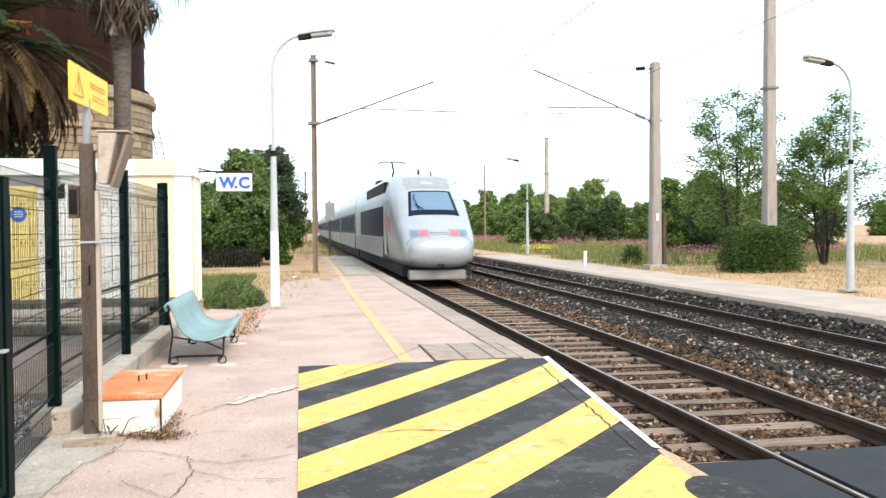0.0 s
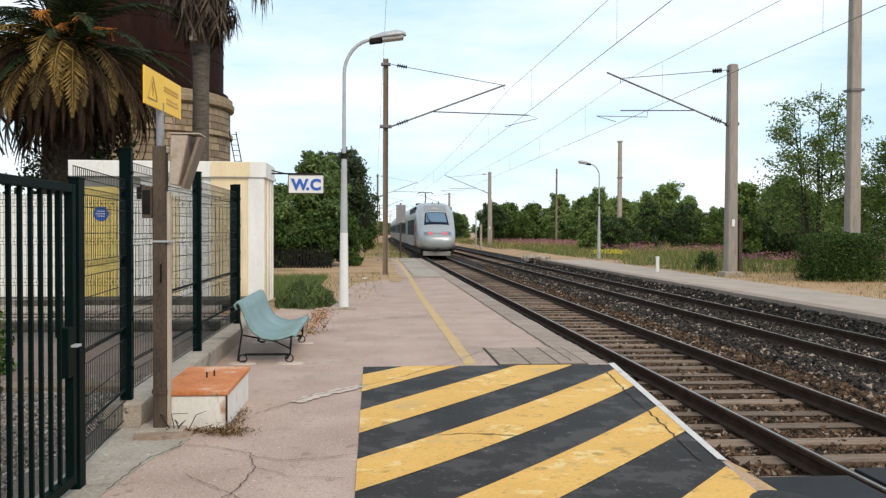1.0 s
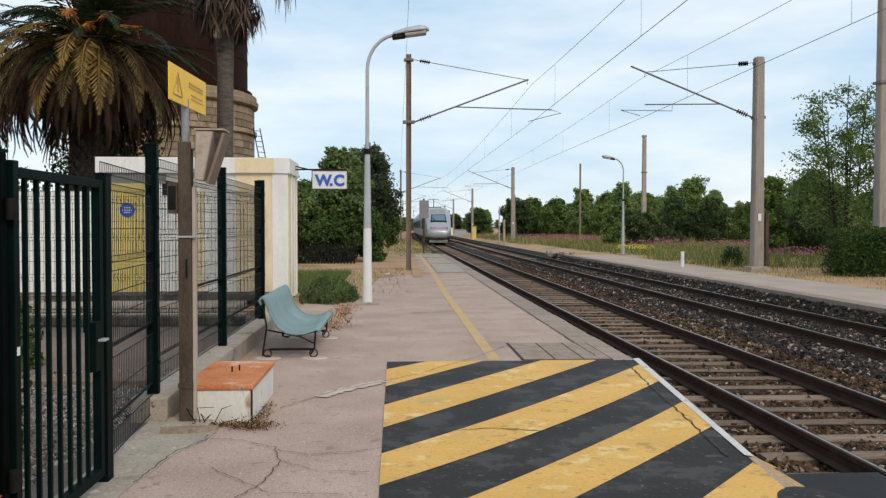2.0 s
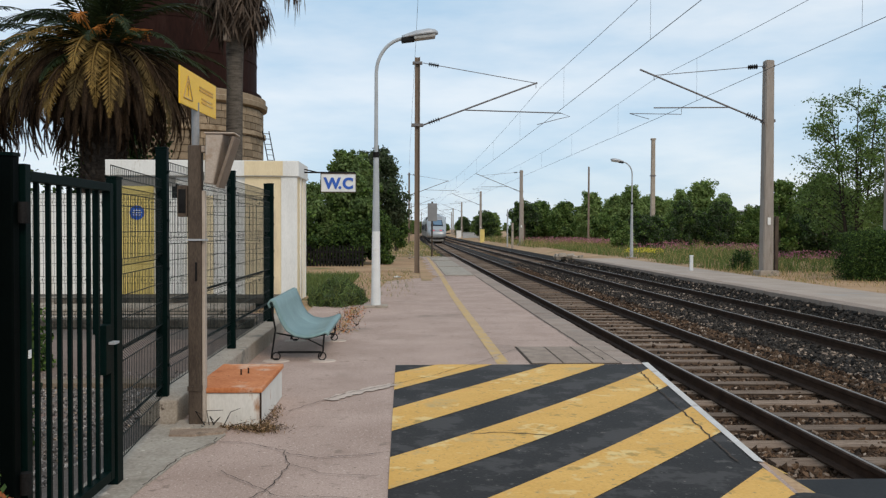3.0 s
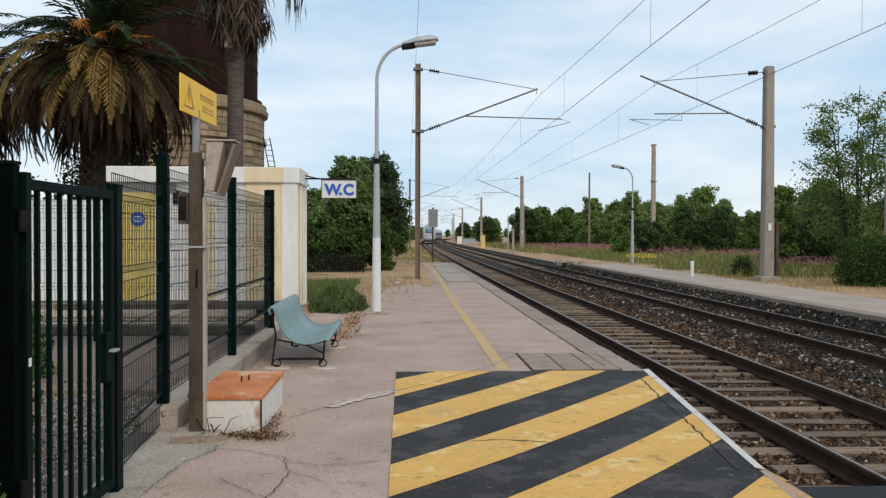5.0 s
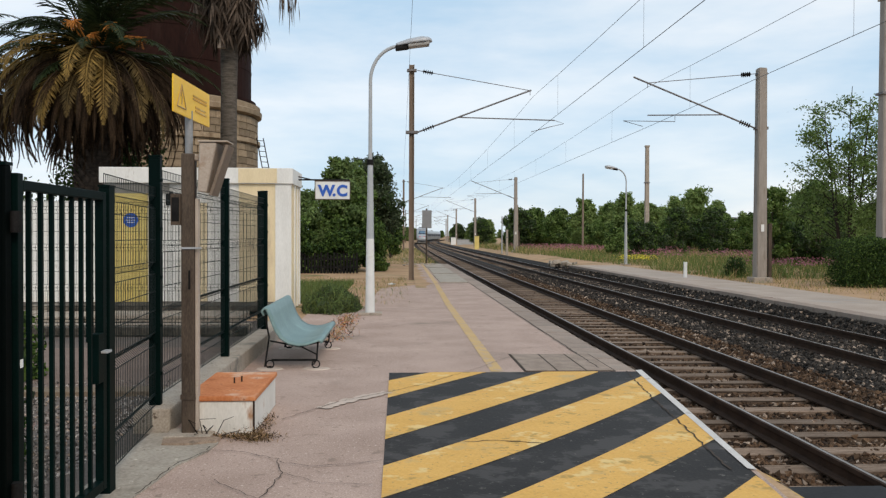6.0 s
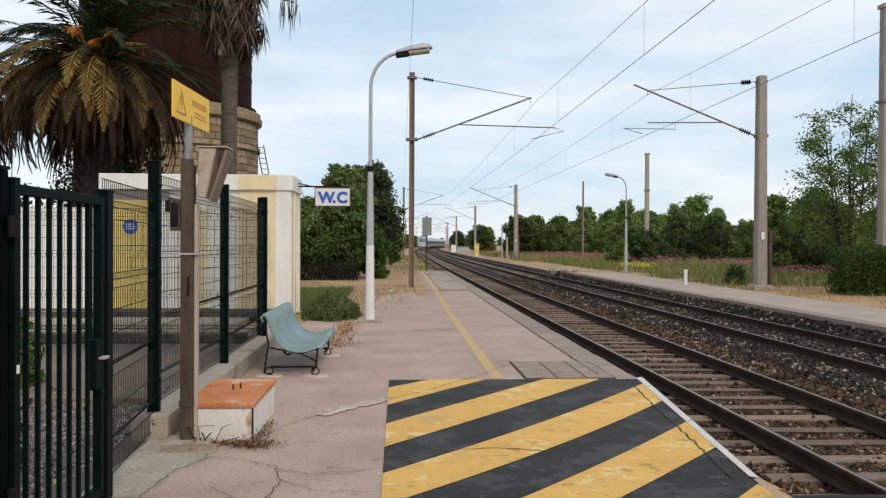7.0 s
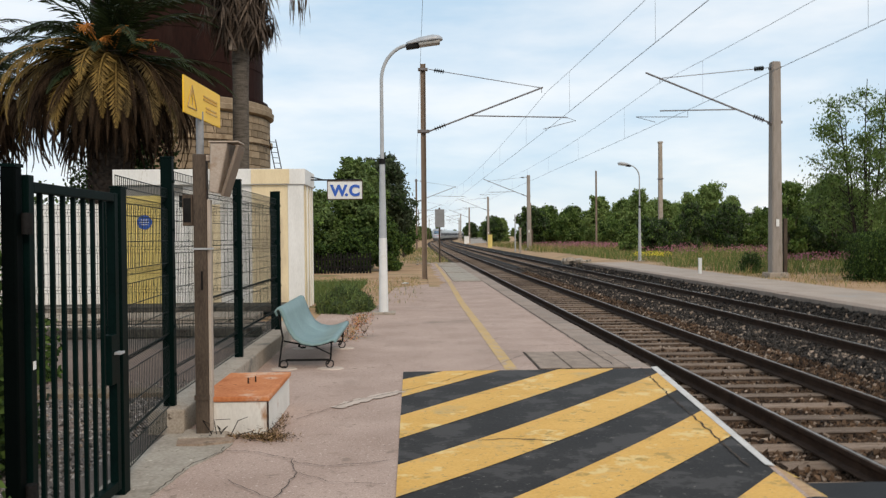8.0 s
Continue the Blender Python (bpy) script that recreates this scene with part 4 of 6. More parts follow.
# ---- fence and gate ----
def mesh_panel(parent, a, b, z0, z1, creases=True):
    """A welded wire panel from a to b with folded creases."""
    a, b = Vector((*a, 0)), Vector((*b, 0))
    d = (b - a).normalized()
    s = Vector((-d.y, d.x, 0))
    ln = (b - a).length
    fold = [z0 + 0.2, z0 + (z1 - z0) * 0.36, z0 + (z1 - z0) * 0.66, z1 - 0.12] if creases else []
    bm = bmesh.new()
    zz = [z0]
    for f in fold:
        zz += [f - 0.05, f, f + 0.05]
    zz.append(z1)
    k = int(ln / 0.052)
    for i in range(k + 1):
        p = a + d * (ln * i / k)
        pts = [p + Vector((0, 0, z)) + (s * 0.045 if z in fold else Vector()) for z in zz]
        tube(bm, pts, 0.003, 3, caps=False)
    tagged(part("wire_grid", bm, M_WIRE, parent), kind="stuff")
    bm = bmesh.new()
    zs = [z for z in zz] + [z0 + (z1 - z0) * t for t in (0.12, 0.22, 0.48, 0.56, 0.78, 0.87)]
    for z in zs:
        o = s * 0.045 if z in fold else Vector()
        tube(bm, [a + o + Vector((0, 0, z)), b + o + Vector((0, 0, z))], 0.004, 4)
    tagged(part("crosswire_grid", bm, M_WIRE, parent), kind="stuff")


def fence():
    p = thing("mesh_fence", pose(0, 0, 0), "dark green welded mesh fence on a low concrete wall", "fence")
    posts = [(-2.0, 7.15, 0.2, 2.25), (-2.0, 9.98, 0.2, 2.25), (-2.0, 12.88, 0.2, 2.26), (-2.065, 12.99, 0.0, 2.26), (-4.6, 12.95, 0.0, 2.2), (-7.1, 12.95, 0.0, 2.2)]
    for x, y, z0, z1 in posts:
        q = part("post", boxed(x - 0.047, x + 0.047, y - 0.035, y + 0.035, z0, z1, bev=0.006), M_GREEN, p)
        part("cap", boxed(x - 0.05, x + 0.05, y - 0.038, y + 0.038, z1, z1 + 0.02, bev=0.005), M_GREEN, q)
        for k in range(5):
            part("clip", boxed(x + 0.047, x + 0.056, y - 0.02, y + 0.02, z0 + 0.25 + 0.4 * k, z0 + 0.275 + 0.4 * k), M_GREEN, q)
    mesh_panel(p, (-2.0, 7.2), (-2.0, 9.94), 0.26, 2.16)
    mesh_panel(p, (-2.0, 10.02), (-2.0, 12.84), 0.26, 2.16)
    mesh_panel(p, (-2.12, 12.99), (-4.56, 12.95), 0.1, 2.1)
    mesh_panel(p, (-4.64, 12.95), (-7.06, 12.95), 0.1, 2.1)
    mesh_panel(p, (-1.86, 5.5), (-1.99, 7.11), 0.06, 2.0)
    part("rail_bar", tubed([(-2.03, 8.3, 0.98), (-2.03, 12.8, 0.98)], 0.012, 6), M_WIRE, p)
    lw = tagged(part("low_wall", boxed(-2.14, -1.84, 6.98, 14.2, -0.02, 0.2, bev=0.02), M_CONCRETE), "low weathered concrete wall under the fence", "low wall", kind="structure")
    bm = bmesh.new()
    rim = [(-1.98, 4.4), (-1.67, 4.4), (-1.62, 4.9), (-1.60, 5.3), (-1.565, 5.55), (-1.53, 5.95), (-1.46, 6.15), (-1.40, 6.34), (-1.37, 6.6), (-1.5, 6.95), (-1.98, 6.95)]
    hi = [bm.verts.new((a, b, 0.011)) for a, b in rim]
    lo = [bm.verts.new((a, b, -0.02)) for a, b in rim]
    bm.faces.new(hi)
    for k in range(len(rim)):
        bm.faces.new((lo[k], lo[(k + 1) % len(rim)], hi[(k + 1) % len(rim)], hi[k]))
    bmesh.ops.recalc_face_normals(bm, faces=bm.faces)
    tagged(part("concrete_strip", bm, M_PATHCONC), "cracked pale concrete strip in front of the gate", "pavement", kind="structure")


fence()


def gate():
    p = thing("metal_gate", pose(0, 0, 0), "dark green barred steel gate with a latch", "gate")
    x = -1.795
    lp = part("latch_post", boxed(x - 0.032, x + 0.032, 5.31, 5.42, 0.0, 1.905, bev=0.006), M_GREEN, p)
    part("cap", boxed(x - 0.036, x + 0.036, 5.305, 5.425, 1.905, 1.917), M_GREEN, lp)
    hp = part("hinge_post", boxed(x - 0.06, x + 0.01, 3.97, 4.04, 0.0, 1.93, bev=0.008), M_POSTSHADE, p, "green hinge post with its shaded side coloured near black")
    part("cap", boxed(x - 0.065, x + 0.015, 3.965, 4.045, 1.93, 1.945), M_GREEN, hp)
    fr = part("gate_frame", boxed(x - 0.025, x + 0.025, 4.07, 4.13, 0.06, 1.90, bev=0.004), M_GREEN, p)
    part("frame_stile", boxed(x - 0.025, x + 0.025, 5.22, 5.28, 0.06, 1.87, bev=0.004), M_GREEN, fr)
    part("top_rail", boxed(x - 0.025, x + 0.025, 4.13, 5.22, 1.82, 1.87, bev=0.004), M_GREEN, fr)
    part("bottom_rail", boxed(x - 0.025, x + 0.025, 4.13, 5.22, 0.06, 0.12, bev=0.004), M_GREEN, fr)
    for k in range(7):
        y = 4.245 + k * 0.137
        part("bar", boxed(x - 0.011, x + 0.011, y - 0.011, y + 0.011, 0.12, 1.82), M_GREEN, fr)
    part("lock_case", boxed(x - 0.028, x + 0.028, 5.13, 5.22, 0.72, 1.02, bev=0.006), M_GREEN, fr)
    part("latch", boxed(x + 0.03, x + 0.07, 5.16, 5.24, 0.90, 0.915, bev=0.003), M_GALV, fr, "bare metal latch handle")
    for z in (1.62, 0.35):
        part("hinge", tubed([(x + 0.025, 4.045, z), (x + 0.025, 4.045, z + 0.1)], 0.03, 8), M_DARK, hp)
    part("sticker", boxed(x + 0.026, x + 0.028, 4.085, 4.115, 0.98, 1.02), M_SIGNWHITE, fr)
    q = thing("mesh_fence", pose(0, 0, 0), "dark green mesh fence panel running on beside the gate", "fence")
    part("post", boxed(-1.97, -1.91, 3.83, 3.89, 0.0, 1.90, bev=0.006), M_POSTSHADE, q)
    mesh_panel(q, (-1.94, 1.4), (-1.94, 3.83), 0.06, 1.88)


gate()


# ---- toilet cabin ----
def cabin():
    p = thing("toilet_cabin", pose(0, 0, 0), "small white and cream toilet cabin with a flat parapet", "cabin")
    part("wall_body", boxed(-6.3, -2.34, 18.55, 20.1, 0.0, 2.72), M_WALLWHITE, p)
    part("parapet", boxed(-6.36, -2.26, 18.45, 20.2, 2.722, 3.06, bev=0.015), M_WALLWHITE, p)
    part("corner_pier", boxed(-2.64, -2.30, 18.49, 18.55, 0.0, 2.72), M_WALLWHITE, p)
    part("cream_panel", boxed(-3.42, -2.64, 18.515, 18.55, 0.0, 2.72), M_WALLCREAM, p, "cream painted panel")
    part("cream_panel", boxed(-4.65, -4.1, 18.52, 18.55, 0.0, 2.3), M_WALLCREAM, p, "cream painted panel")
    part("parapet_band", boxed(-3.42, -2.60, 18.44, 18.45, 2.74, 3.05), M_WALLCREAM, p, "cream painted band")
    part("side_panel", boxed(-2.338, -2.31, 18.75, 20.05, 0.0, 2.72), M_WALLCREAM, p, "cream painted panel")
    for y in (19.1, 19.6, 20.0):
        part("side_batten", boxed(-2.31, -2.28, y - 0.05, y + 0.05, 0.0, 2.72), M_WALLWHITE, p)
    # flat grey strip that paints the shade under the parapet
    part("lintel_shadow_strip", boxed(-6.28, -4.9, 18.50, 18.55, 2.5, 2.7), M_TRAINSKIRT, p)
    d = part("door", boxed(-6.12, -5.36, 18.49, 18.55, 0.03, 2.5, bev=0.006), M_YDOOR, p, "yellow louvred door")
    for k in range(9):
        part("batten", boxed(-6.10 + 0.08 * k, -6.065 + 0.08 * k, 18.478, 18.49, 0.1, 2.42), M_YDOOR, d)
    bm = bmesh.new()
    lathe(bm, [(0.155, 0), (0.155, 0.01)], 24)
    bm.transform(Matrix.Translation((-5.70, 18.478, 1.93)) @ Matrix.Rotation(radians(90), 4, "X"))
    rd = part("round_sign", bm, M_BLUE, d, "round blue sign with faint white bars")
    for z, w in ((0.05, 0.08), (0.0, 0.1), (-0.05, 0.08)):
        part("sign_bar", boxed(-5.70 - w, -5.70 + w, 18.462, 18.467, 1.93 + z - 0.008, 1.93 + z + 0.008), M_SIGNWHITE, rd)
    part("window_slit", boxed(-4.98, -4.82, 18.53, 18.56, 2.25, 2.55), M_DARK, p)
    for k in range(4):
        part("pilaster", boxed(-5.1 + 0.5 * k, -4.98 + 0.5 * k, 18.535, 18.55, 0.0, 2.7), M_WALLWHITE, p)
    # stone ledges in front
    e = thing("stone_ledge", pose(0, 0, 0), "weathered concrete ledge along the cabin's front, shade darkened into its colour", "ledge")
    rg = random.Random(31)
    xx = -9.5
    while xx < -2.9:
        w = min(rg.uniform(0.8, 1.5), -2.6 - xx)
        part("slab", boxed(xx, xx + w - 0.02, 17.4 + rg.uniform(-0.05, 0.05), 18.4, 0.07, 0.20 + rg.uniform(-0.015, 0.015), bev=0.02), M_LEDGE, e)
        # near-black strip painting the shadow below each slab
        part("shadow_riser", boxed(xx, xx + w, 17.55, 18.38, 0.0, 0.07), M_DARK, e)
        xx += w
    xx = -9.5
    while xx < -3.2:
        w = min(rg.uniform(0.9, 1.6), -2.9 - xx)
        part("slab", boxed(xx, xx + w - 0.03, 15.9 + rg.uniform(-0.08, 0.08), 17.0, 0.0, 0.10 + rg.uniform(-0.02, 0.03), bev=0.02), M_CONCRETE, e)
        xx += w
    part("kerb", boxed(-9.5, -2.4, 13.65, 13.85, 0.0, 0.15, bev=0.02), M_LEDGE, e)
    part("kerb", boxed(-7.5, -2.5, 14.6, 14.8, 0.0, 0.10, bev=0.02), M_CONCRETE, e)
    w = thing("garden_wall", pose(0, 0, 0), "white slatted garden wall beside the cabin", "wall")
    part("panel", boxed(-16, -6.45, 19.0, 19.15, 0.0, 2.35), M_WALLWHITE, w)
    for k in range(24):
        part("slat", boxed(-15.9 + 0.4 * k, -15.7 + 0.4 * k, 18.97, 19.0, 0.05, 2.33), M_WALLWHITE, w)
    # W.C sign on its bracket
    s = thing("toilet_sign", pose(0, 0, 0), "white sign with blue letters on a bracket from the cabin", "sign")
    part("bracket", tubed([(-2.4, 19.5, 2.88), (-1.1, 19.5, 2.88)], 0.018, 6), M_DARK, s)
    part("bracket_arm", tubed([(-2.4, 19.5, 2.98), (-1.95, 19.5, 2.88)], 0.014, 6), M_DARK, s)
    b = part("board", boxed(-1.88, -1.09, 19.47, 19.53, 2.43, 2.86, bev=0.006), M_SIGNWHITE, s)
    part("frame_edge", boxed(-1.89, -1.08, 19.46, 19.47, 2.845, 2.865), M_POSTBROWN, b)
    part("frame_edge", boxed(-1.89, -1.08, 19.46, 19.47, 2.425, 2.445), M_POSTBROWN, b)
    part("frame_edge", boxed(-1.89, -1.875, 19.46, 19.47, 2.425, 2.865), M_POSTBROWN, b)
    part("frame_edge", boxed(-1.095, -1.08, 19.46, 19.47, 2.425, 2.865), M_POSTBROWN, b)
    for ch, x in (("W", -1.625), (".", -1.45), ("C", -1.27)):
        cu = bpy.data.curves.new("letter", "FONT")
        cu.body, cu.size, cu.extrude, cu.align_x, cu.offset = ch, 0.34, 0.004, "CENTER", 0.015
        tmp = new("letter_source", cu)
        bpy.context.view_layer.update()
        me = bpy.data.meshes.new_from_object(tmp)
        bpy.data.objects.remove(tmp)
        me.transform(Matrix.Translation((x, 19.462, 2.52)) @ Matrix.Rotation(radians(90), 4, "X"))
        me.materials.clear()
        me.materials.append(M_BLUE)
        lt = new("letter", me)
        lt.parent = b


cabin()


# ---- water tower ----
def tower():
    cx, cy = -12.55, 47.0
    p = thing("water_tower", pose(cx, cy, -0.12), "old water tower of ochre stone with a rusted steel tank", "water tower")
    bm = bmesh.new()
    lathe(bm, [(4.75, -0.2), (4.72, 8.3)], 64)
    core = part("stone_shaft", bm, M_MORTAR, p)
    bm = bmesh.new()
    lathe(bm, [(4.8, 8.1), (5.02, 8.18), (5.05, 8.42), (4.95, 8.48), (4.95, 8.72), (4.6, 8.85)], 64)
    part("cornice", bm, M_TOWER, p, "projecting ochre stone cornice")
    bm = bmesh.new()
    lathe(bm, [(4.95, 6.65), (4.95, 6.85)], 64)
    part("string_course", bm, M_TOWER, p)
    bm = bmesh.new()
    lathe(bm, [(4.72, 8.84), (4.72, 8.98), (4.46, 9.0), (4.46, 15.5), (4.2, 15.7)], 64)
    part("tank", bm, M_TANK, p, "rust-red riveted steel tank")
    for z in (10.6, 12.2, 13.8):
        bm = bmesh.new()
        lathe(bm, [(4.485, z), (4.485, z + 0.09)], 64)
        part("tank_band", bm, M_TANK, p)
    # stone courses on the side that is seen
    rng = random.Random(4)
    k = 0
    me = []
    for w in (0.5, 0.62, 0.75):
        bm = boxed(-w / 2, w / 2, -0.05, 0.05, -0.17, 0.17, bev=0.02)
        m = bpy.data.meshes.new("stone")
        bm.to_mesh(m)
        bm.free()
        m.materials.append(M_TOWER)
        me.append((w, m))
    z = 4.2
    while z < 8.0:
        a = radians(-100) + rng.uniform(0, 0.1)
        while a < radians(25):
            w, m = rng.choice(me)
            da = (w + 0.025) / 4.78
            shared("stone", m, core, pose(4.76 * math.cos(a + da / 2), 4.76 * math.sin(a + da / 2), z, 0, 0, math.degrees(a + da / 2) + 90))
            a += da
        z += 0.365
    l = part("ladder", tubed([(6.3, -1.3, 0.1), (4.98, -1.0, 6.95)], 0.03, 6), M_DARK, p, "iron access ladder")
    part("ladder_stile", tubed([(6.62, -1.1, 0.1), (5.30, -0.8, 6.95)], 0.03, 6), M_DARK, l)
    for i in range(24):
        u = (i + 0.5) / 24
        part("rung", tubed([(6.3 - 1.32 * u, -1.3 + 0.3 * u, 0.1 + 6.85 * u), (6.62 - 1.32 * u, -1.1 + 0.3 * u, 0.1 + 6.85 * u)], 0.018, 5), M_DARK, l)


tower()


# ---- trees and plants ----
def bush(name, x, y, rx, ry, rz, seed, leaf, count, size, label, category="shrub", square=0.0, group="", slim=0.6):
    """A leafy mass over a twig frame; square: how boxy it is clipped."""
    rng = np.random.default_rng(seed)
    p = thing(name, pose(x, y, -0.02), label, category, group)
    d = rng.normal(size=(count, 3))
    d /= np.linalg.norm(d, axis=1)[:, None]
    d[:, 2] = np.abs(d[:, 2])
    if square:
        m = np.max(np.abs(d), axis=1)[:, None]
        d = d * (1 - square) + d / m * square
    lump = np.array([noise.noise(Vector(tuple(q * 2.2 + seed))) for q in d])
    r = (rng.random(count) ** 0.35) * (1 + (0.28 if not square else 0.05) * lump)
    c = d * r[:, None] * np.array([rx, ry, rz])
    bm = bmesh.new()
    rg = random.Random(seed)
    for k in range(9):
        a = k * 2.4
        e = Vector((math.cos(a) * rx * rg.uniform(0.2, 0.75), math.sin(a) * ry * rg.uniform(0.2, 0.75), rz * rg.uniform(0.45, 0.8)))
        tube(bm, [(e.x * 0.1, e.y * 0.1, 0), e * 0.5 + Vector((0, 0, 0.1)), e], [0.03, 0.02, 0.006], 5)
    part("twigs", bm, M_BARK, p)
    leaves("foliage", c, seed + 2, size, leaf, p, slim=slim, droop=-0.8 if slim < 0.3 else 0)
    return p


def clumps(name, lobes, seed, count, size, materials, parent, slim=0.6, inner=0.3, flat=0.85):
    """Leaves laid over rounded clumps, facing outwards, with some inside; lobes: x, y, z, radius, height."""
    g = np.random.default_rng(seed)
    lb = np.array(lobes, float)
    wt = lb[:, 3] ** 2
    pick = g.choice(len(lb), count, p=wt / wt.sum())
    q = lb[pick]
    d = g.normal(size=(count, 3))
    d /= np.linalg.norm(d, axis=1)[:, None]
    r = np.where(g.random(count) < inner, g.uniform(0.35, 0.85, count), g.normal(0.93, 0.17, count))
    r = np.where(g.random(count) < 0.10, g.normal(1.2, 0.2, count), r)
    c = q[:, :3] + d * r[:, None] * np.stack([q[:, 3], q[:, 3], q[:, 4]], 1)
    c[:, 2] = np.maximum(c[:, 2], 0.08)
    n = d + g.normal(size=(count, 3)) * flat + np.array([0, 0, 0.3])
    n /= np.linalg.norm(n, axis=1)[:, None]
    t = np.cross(n, g.normal(size=(count, 3)))
    t /= np.linalg.norm(t, axis=1)[:, None] + 1e-9
    w = np.cross(n, t)
    ln = size * g.uniform(0.6, 1.35, (count, 1))
    wd = ln * slim
    v = np.stack([c - t * ln / 2, c + w * wd / 2 - n * ln * 0.06, c + t * ln / 2, c - w * wd / 2 - n * ln * 0.06], 1).reshape(-1, 3)
    me = bpy.data.meshes.new(name)
    me.from_pydata(v.tolist(), [], np.arange(4 * count).reshape(-1, 4).tolist())
    for m in materials:
        me.materials.append(m)
    me.polygons.foreach_set("material_index", ((pick * 7 + (g.random(count) < 0.35)) % len(materials)).astype(np.int32))
    me.update()
    ob = new(name, me)
    ob.parent = parent
    return ob


def clump_tree(name, x, y, height, spread, seed, leaf, count, size, label, low=0.25, lobes=16, group="", category="tree", peak=0.0, trunk=0.12):
    """A trunk that forks into limbs, each ending in a rounded clump of leaves; peak: how pointed the crown is."""
    rng = random.Random(seed)
    p = thing(name, pose(x, y, -0.05), label, category, group)
    top = height * 0.75
    axis = [Vector((0.12 * k * rng.uniform(-0.5, 0.5) * spread * 0.3, 0.12 * k * rng.uniform(-0.5, 0.5) * spread * 0.3, top * k / 4)) for k in range(5)]
    bm = bmesh.new()
    tube(bm, axis, [trunk * (1 - 0.2 * k) for k in range(5)], 7)
    balls = []
    for k in range(lobes):
        u = (k + 0.5) / lobes
        z = height * (low + (1 - low) * u)
        env = math.sin(math.pi * min(1.0, 0.18 + 0.80 * u)) ** 0.7
        env *= 1 - peak * u * 0.6
        a = 2.4 * k + rng.uniform(-0.4, 0.4)
        rr = spread * rng.uniform(0.22, 0.40) * (1 - 0.25 * peak * u)
        out = max(0.0, spread * env - rr) * math.sqrt(rng.uniform(0.25, 1.0))
        c = Vector((out * math.cos(a), out * math.sin(a), min(z, height - rr * 0.75)))
        s0 = axis[min(4, int(u * 4))]
        tube(bm, [s0, s0.lerp(c, 0.55) - Vector((0, 0, 0.06 * height)), c], [trunk * 0.4, trunk * 0.25, trunk * 0.08], 5)
        balls.append((c.x, c.y, c.z, rr, rr * rng.uniform(0.65, 0.9)))
        for _ in range(5):
            o = Vector((rng.uniform(-1, 1), rng.uniform(-1, 1), rng.uniform(-0.5, 1.0))) * rr * 1.1
            r2 = rr * rng.uniform(0.25, 0.6)
            balls.append((c.x + o.x, c.y + o.y, c.z + o.z * 0.8, r2, r2 * 0.8))
    part("trunk", bm, M_BARK, p)
    clumps("crown", balls, seed + 1, count, size, leaf, p)
    return p


def airy_tree(x, y, height, spread, seed, leaf, label, stems=5, sprays=9):
    """Several slender stems with thin side branches; leaves in loose sprays, so that the sky shows through."""
    rng = random.Random(seed)
    g = np.random.default_rng(seed)
    p = thing("tree", pose(x, y, -0.05), label, "tree")
    bm = bmesh.new()
    spots = []
    for k in range(stems):
        a = 2 * math.pi * k / stems + rng.uniform(-0.4, 0.4)
        hh = height * (1.0 if k == 0 else rng.uniform(0.62, 0.92))
        away = spread * (0.06 if k == 0 else rng.uniform(0.15, 0.42))
        line = [Vector((math.cos(a) * (0.08 + away * (i / 7) ** 0.8) + rng.uniform(-0.06, 0.06), math.sin(a) * (0.08 + away * (i / 7) ** 0.8) + rng.uniform(-0.06, 0.06), hh * i / 7)) for i in range(8)]
        tube(bm, line, [0.048 * (1 - 0.125 * i) + 0.006 for i in range(8)], 6)
        for b in range(11):
            u = 0.22 + 0.76 * b / 11
            i = min(6, int(u * 7))
            q = line[i].lerp(line[i + 1], u * 7 - i)
            az = a + rng.uniform(-1.7, 1.7) if k else rng.uniform(0, 6.28)
            reach = spread * (0.95 * (1 - u) + 0.16) * rng.uniform(0.55, 1.0)
            e = q + Vector((math.cos(az) * reach, math.sin(az) * reach, reach * rng.uniform(0.2, 0.85)))
            m = q.lerp(e, 0.5) + Vector((0, 0, 0.08 * reach))
            tube(bm, [q, m, e], [0.022, 0.014, 0.005], 5)
            for j in range(sprays):
                f = rng.uniform(0.3, 1.08)
                c = (q.lerp(m, f * 2) if f < 0.5 else m.lerp(e, f * 2 - 1)) + Vector((rng.uniform(-0.22, 0.22), rng.uniform(-0.22, 0.22), rng.uniform(-0.12, 0.16)))
                tube(bm, [m.lerp(e, max(0.0, f * 2 - 1.2)), c], [0.006, 0.003], 3, caps=False)
                spots.append(tuple(c))
    part("trunk", bm, M_BARKDARK, p)
    c = np.repeat(np.array(spots), 21, axis=0)
    c = c + g.normal(size=c.shape) * np.array([0.19, 0.19, 0.13])
    leaves("crown", c, seed + 1, 0.125, leaf, p, slim=0.5)
    return p


def picket_fence(x0, x1, y, h):
    p = thing("picket_fence", pose(0, 0, 0), "low dark weathered picket fence under the shrubs", "fence")
    rg = random.Random(6)
    x = x0
    while x < x1:
        part("picket", boxed(x - 0.04, x + 0.04, y - 0.012, y + 0.012, -0.03, h * rg.uniform(0.85, 1.08)), M_DARK, p)
        x += 0.14
    for z in (0.25, 0.65):
        part("rail", boxed(x0 - 0.1, x1 + 0.1, y + 0.014, y + 0.05, z * h, z * h + 0.07), M_DARK, p)


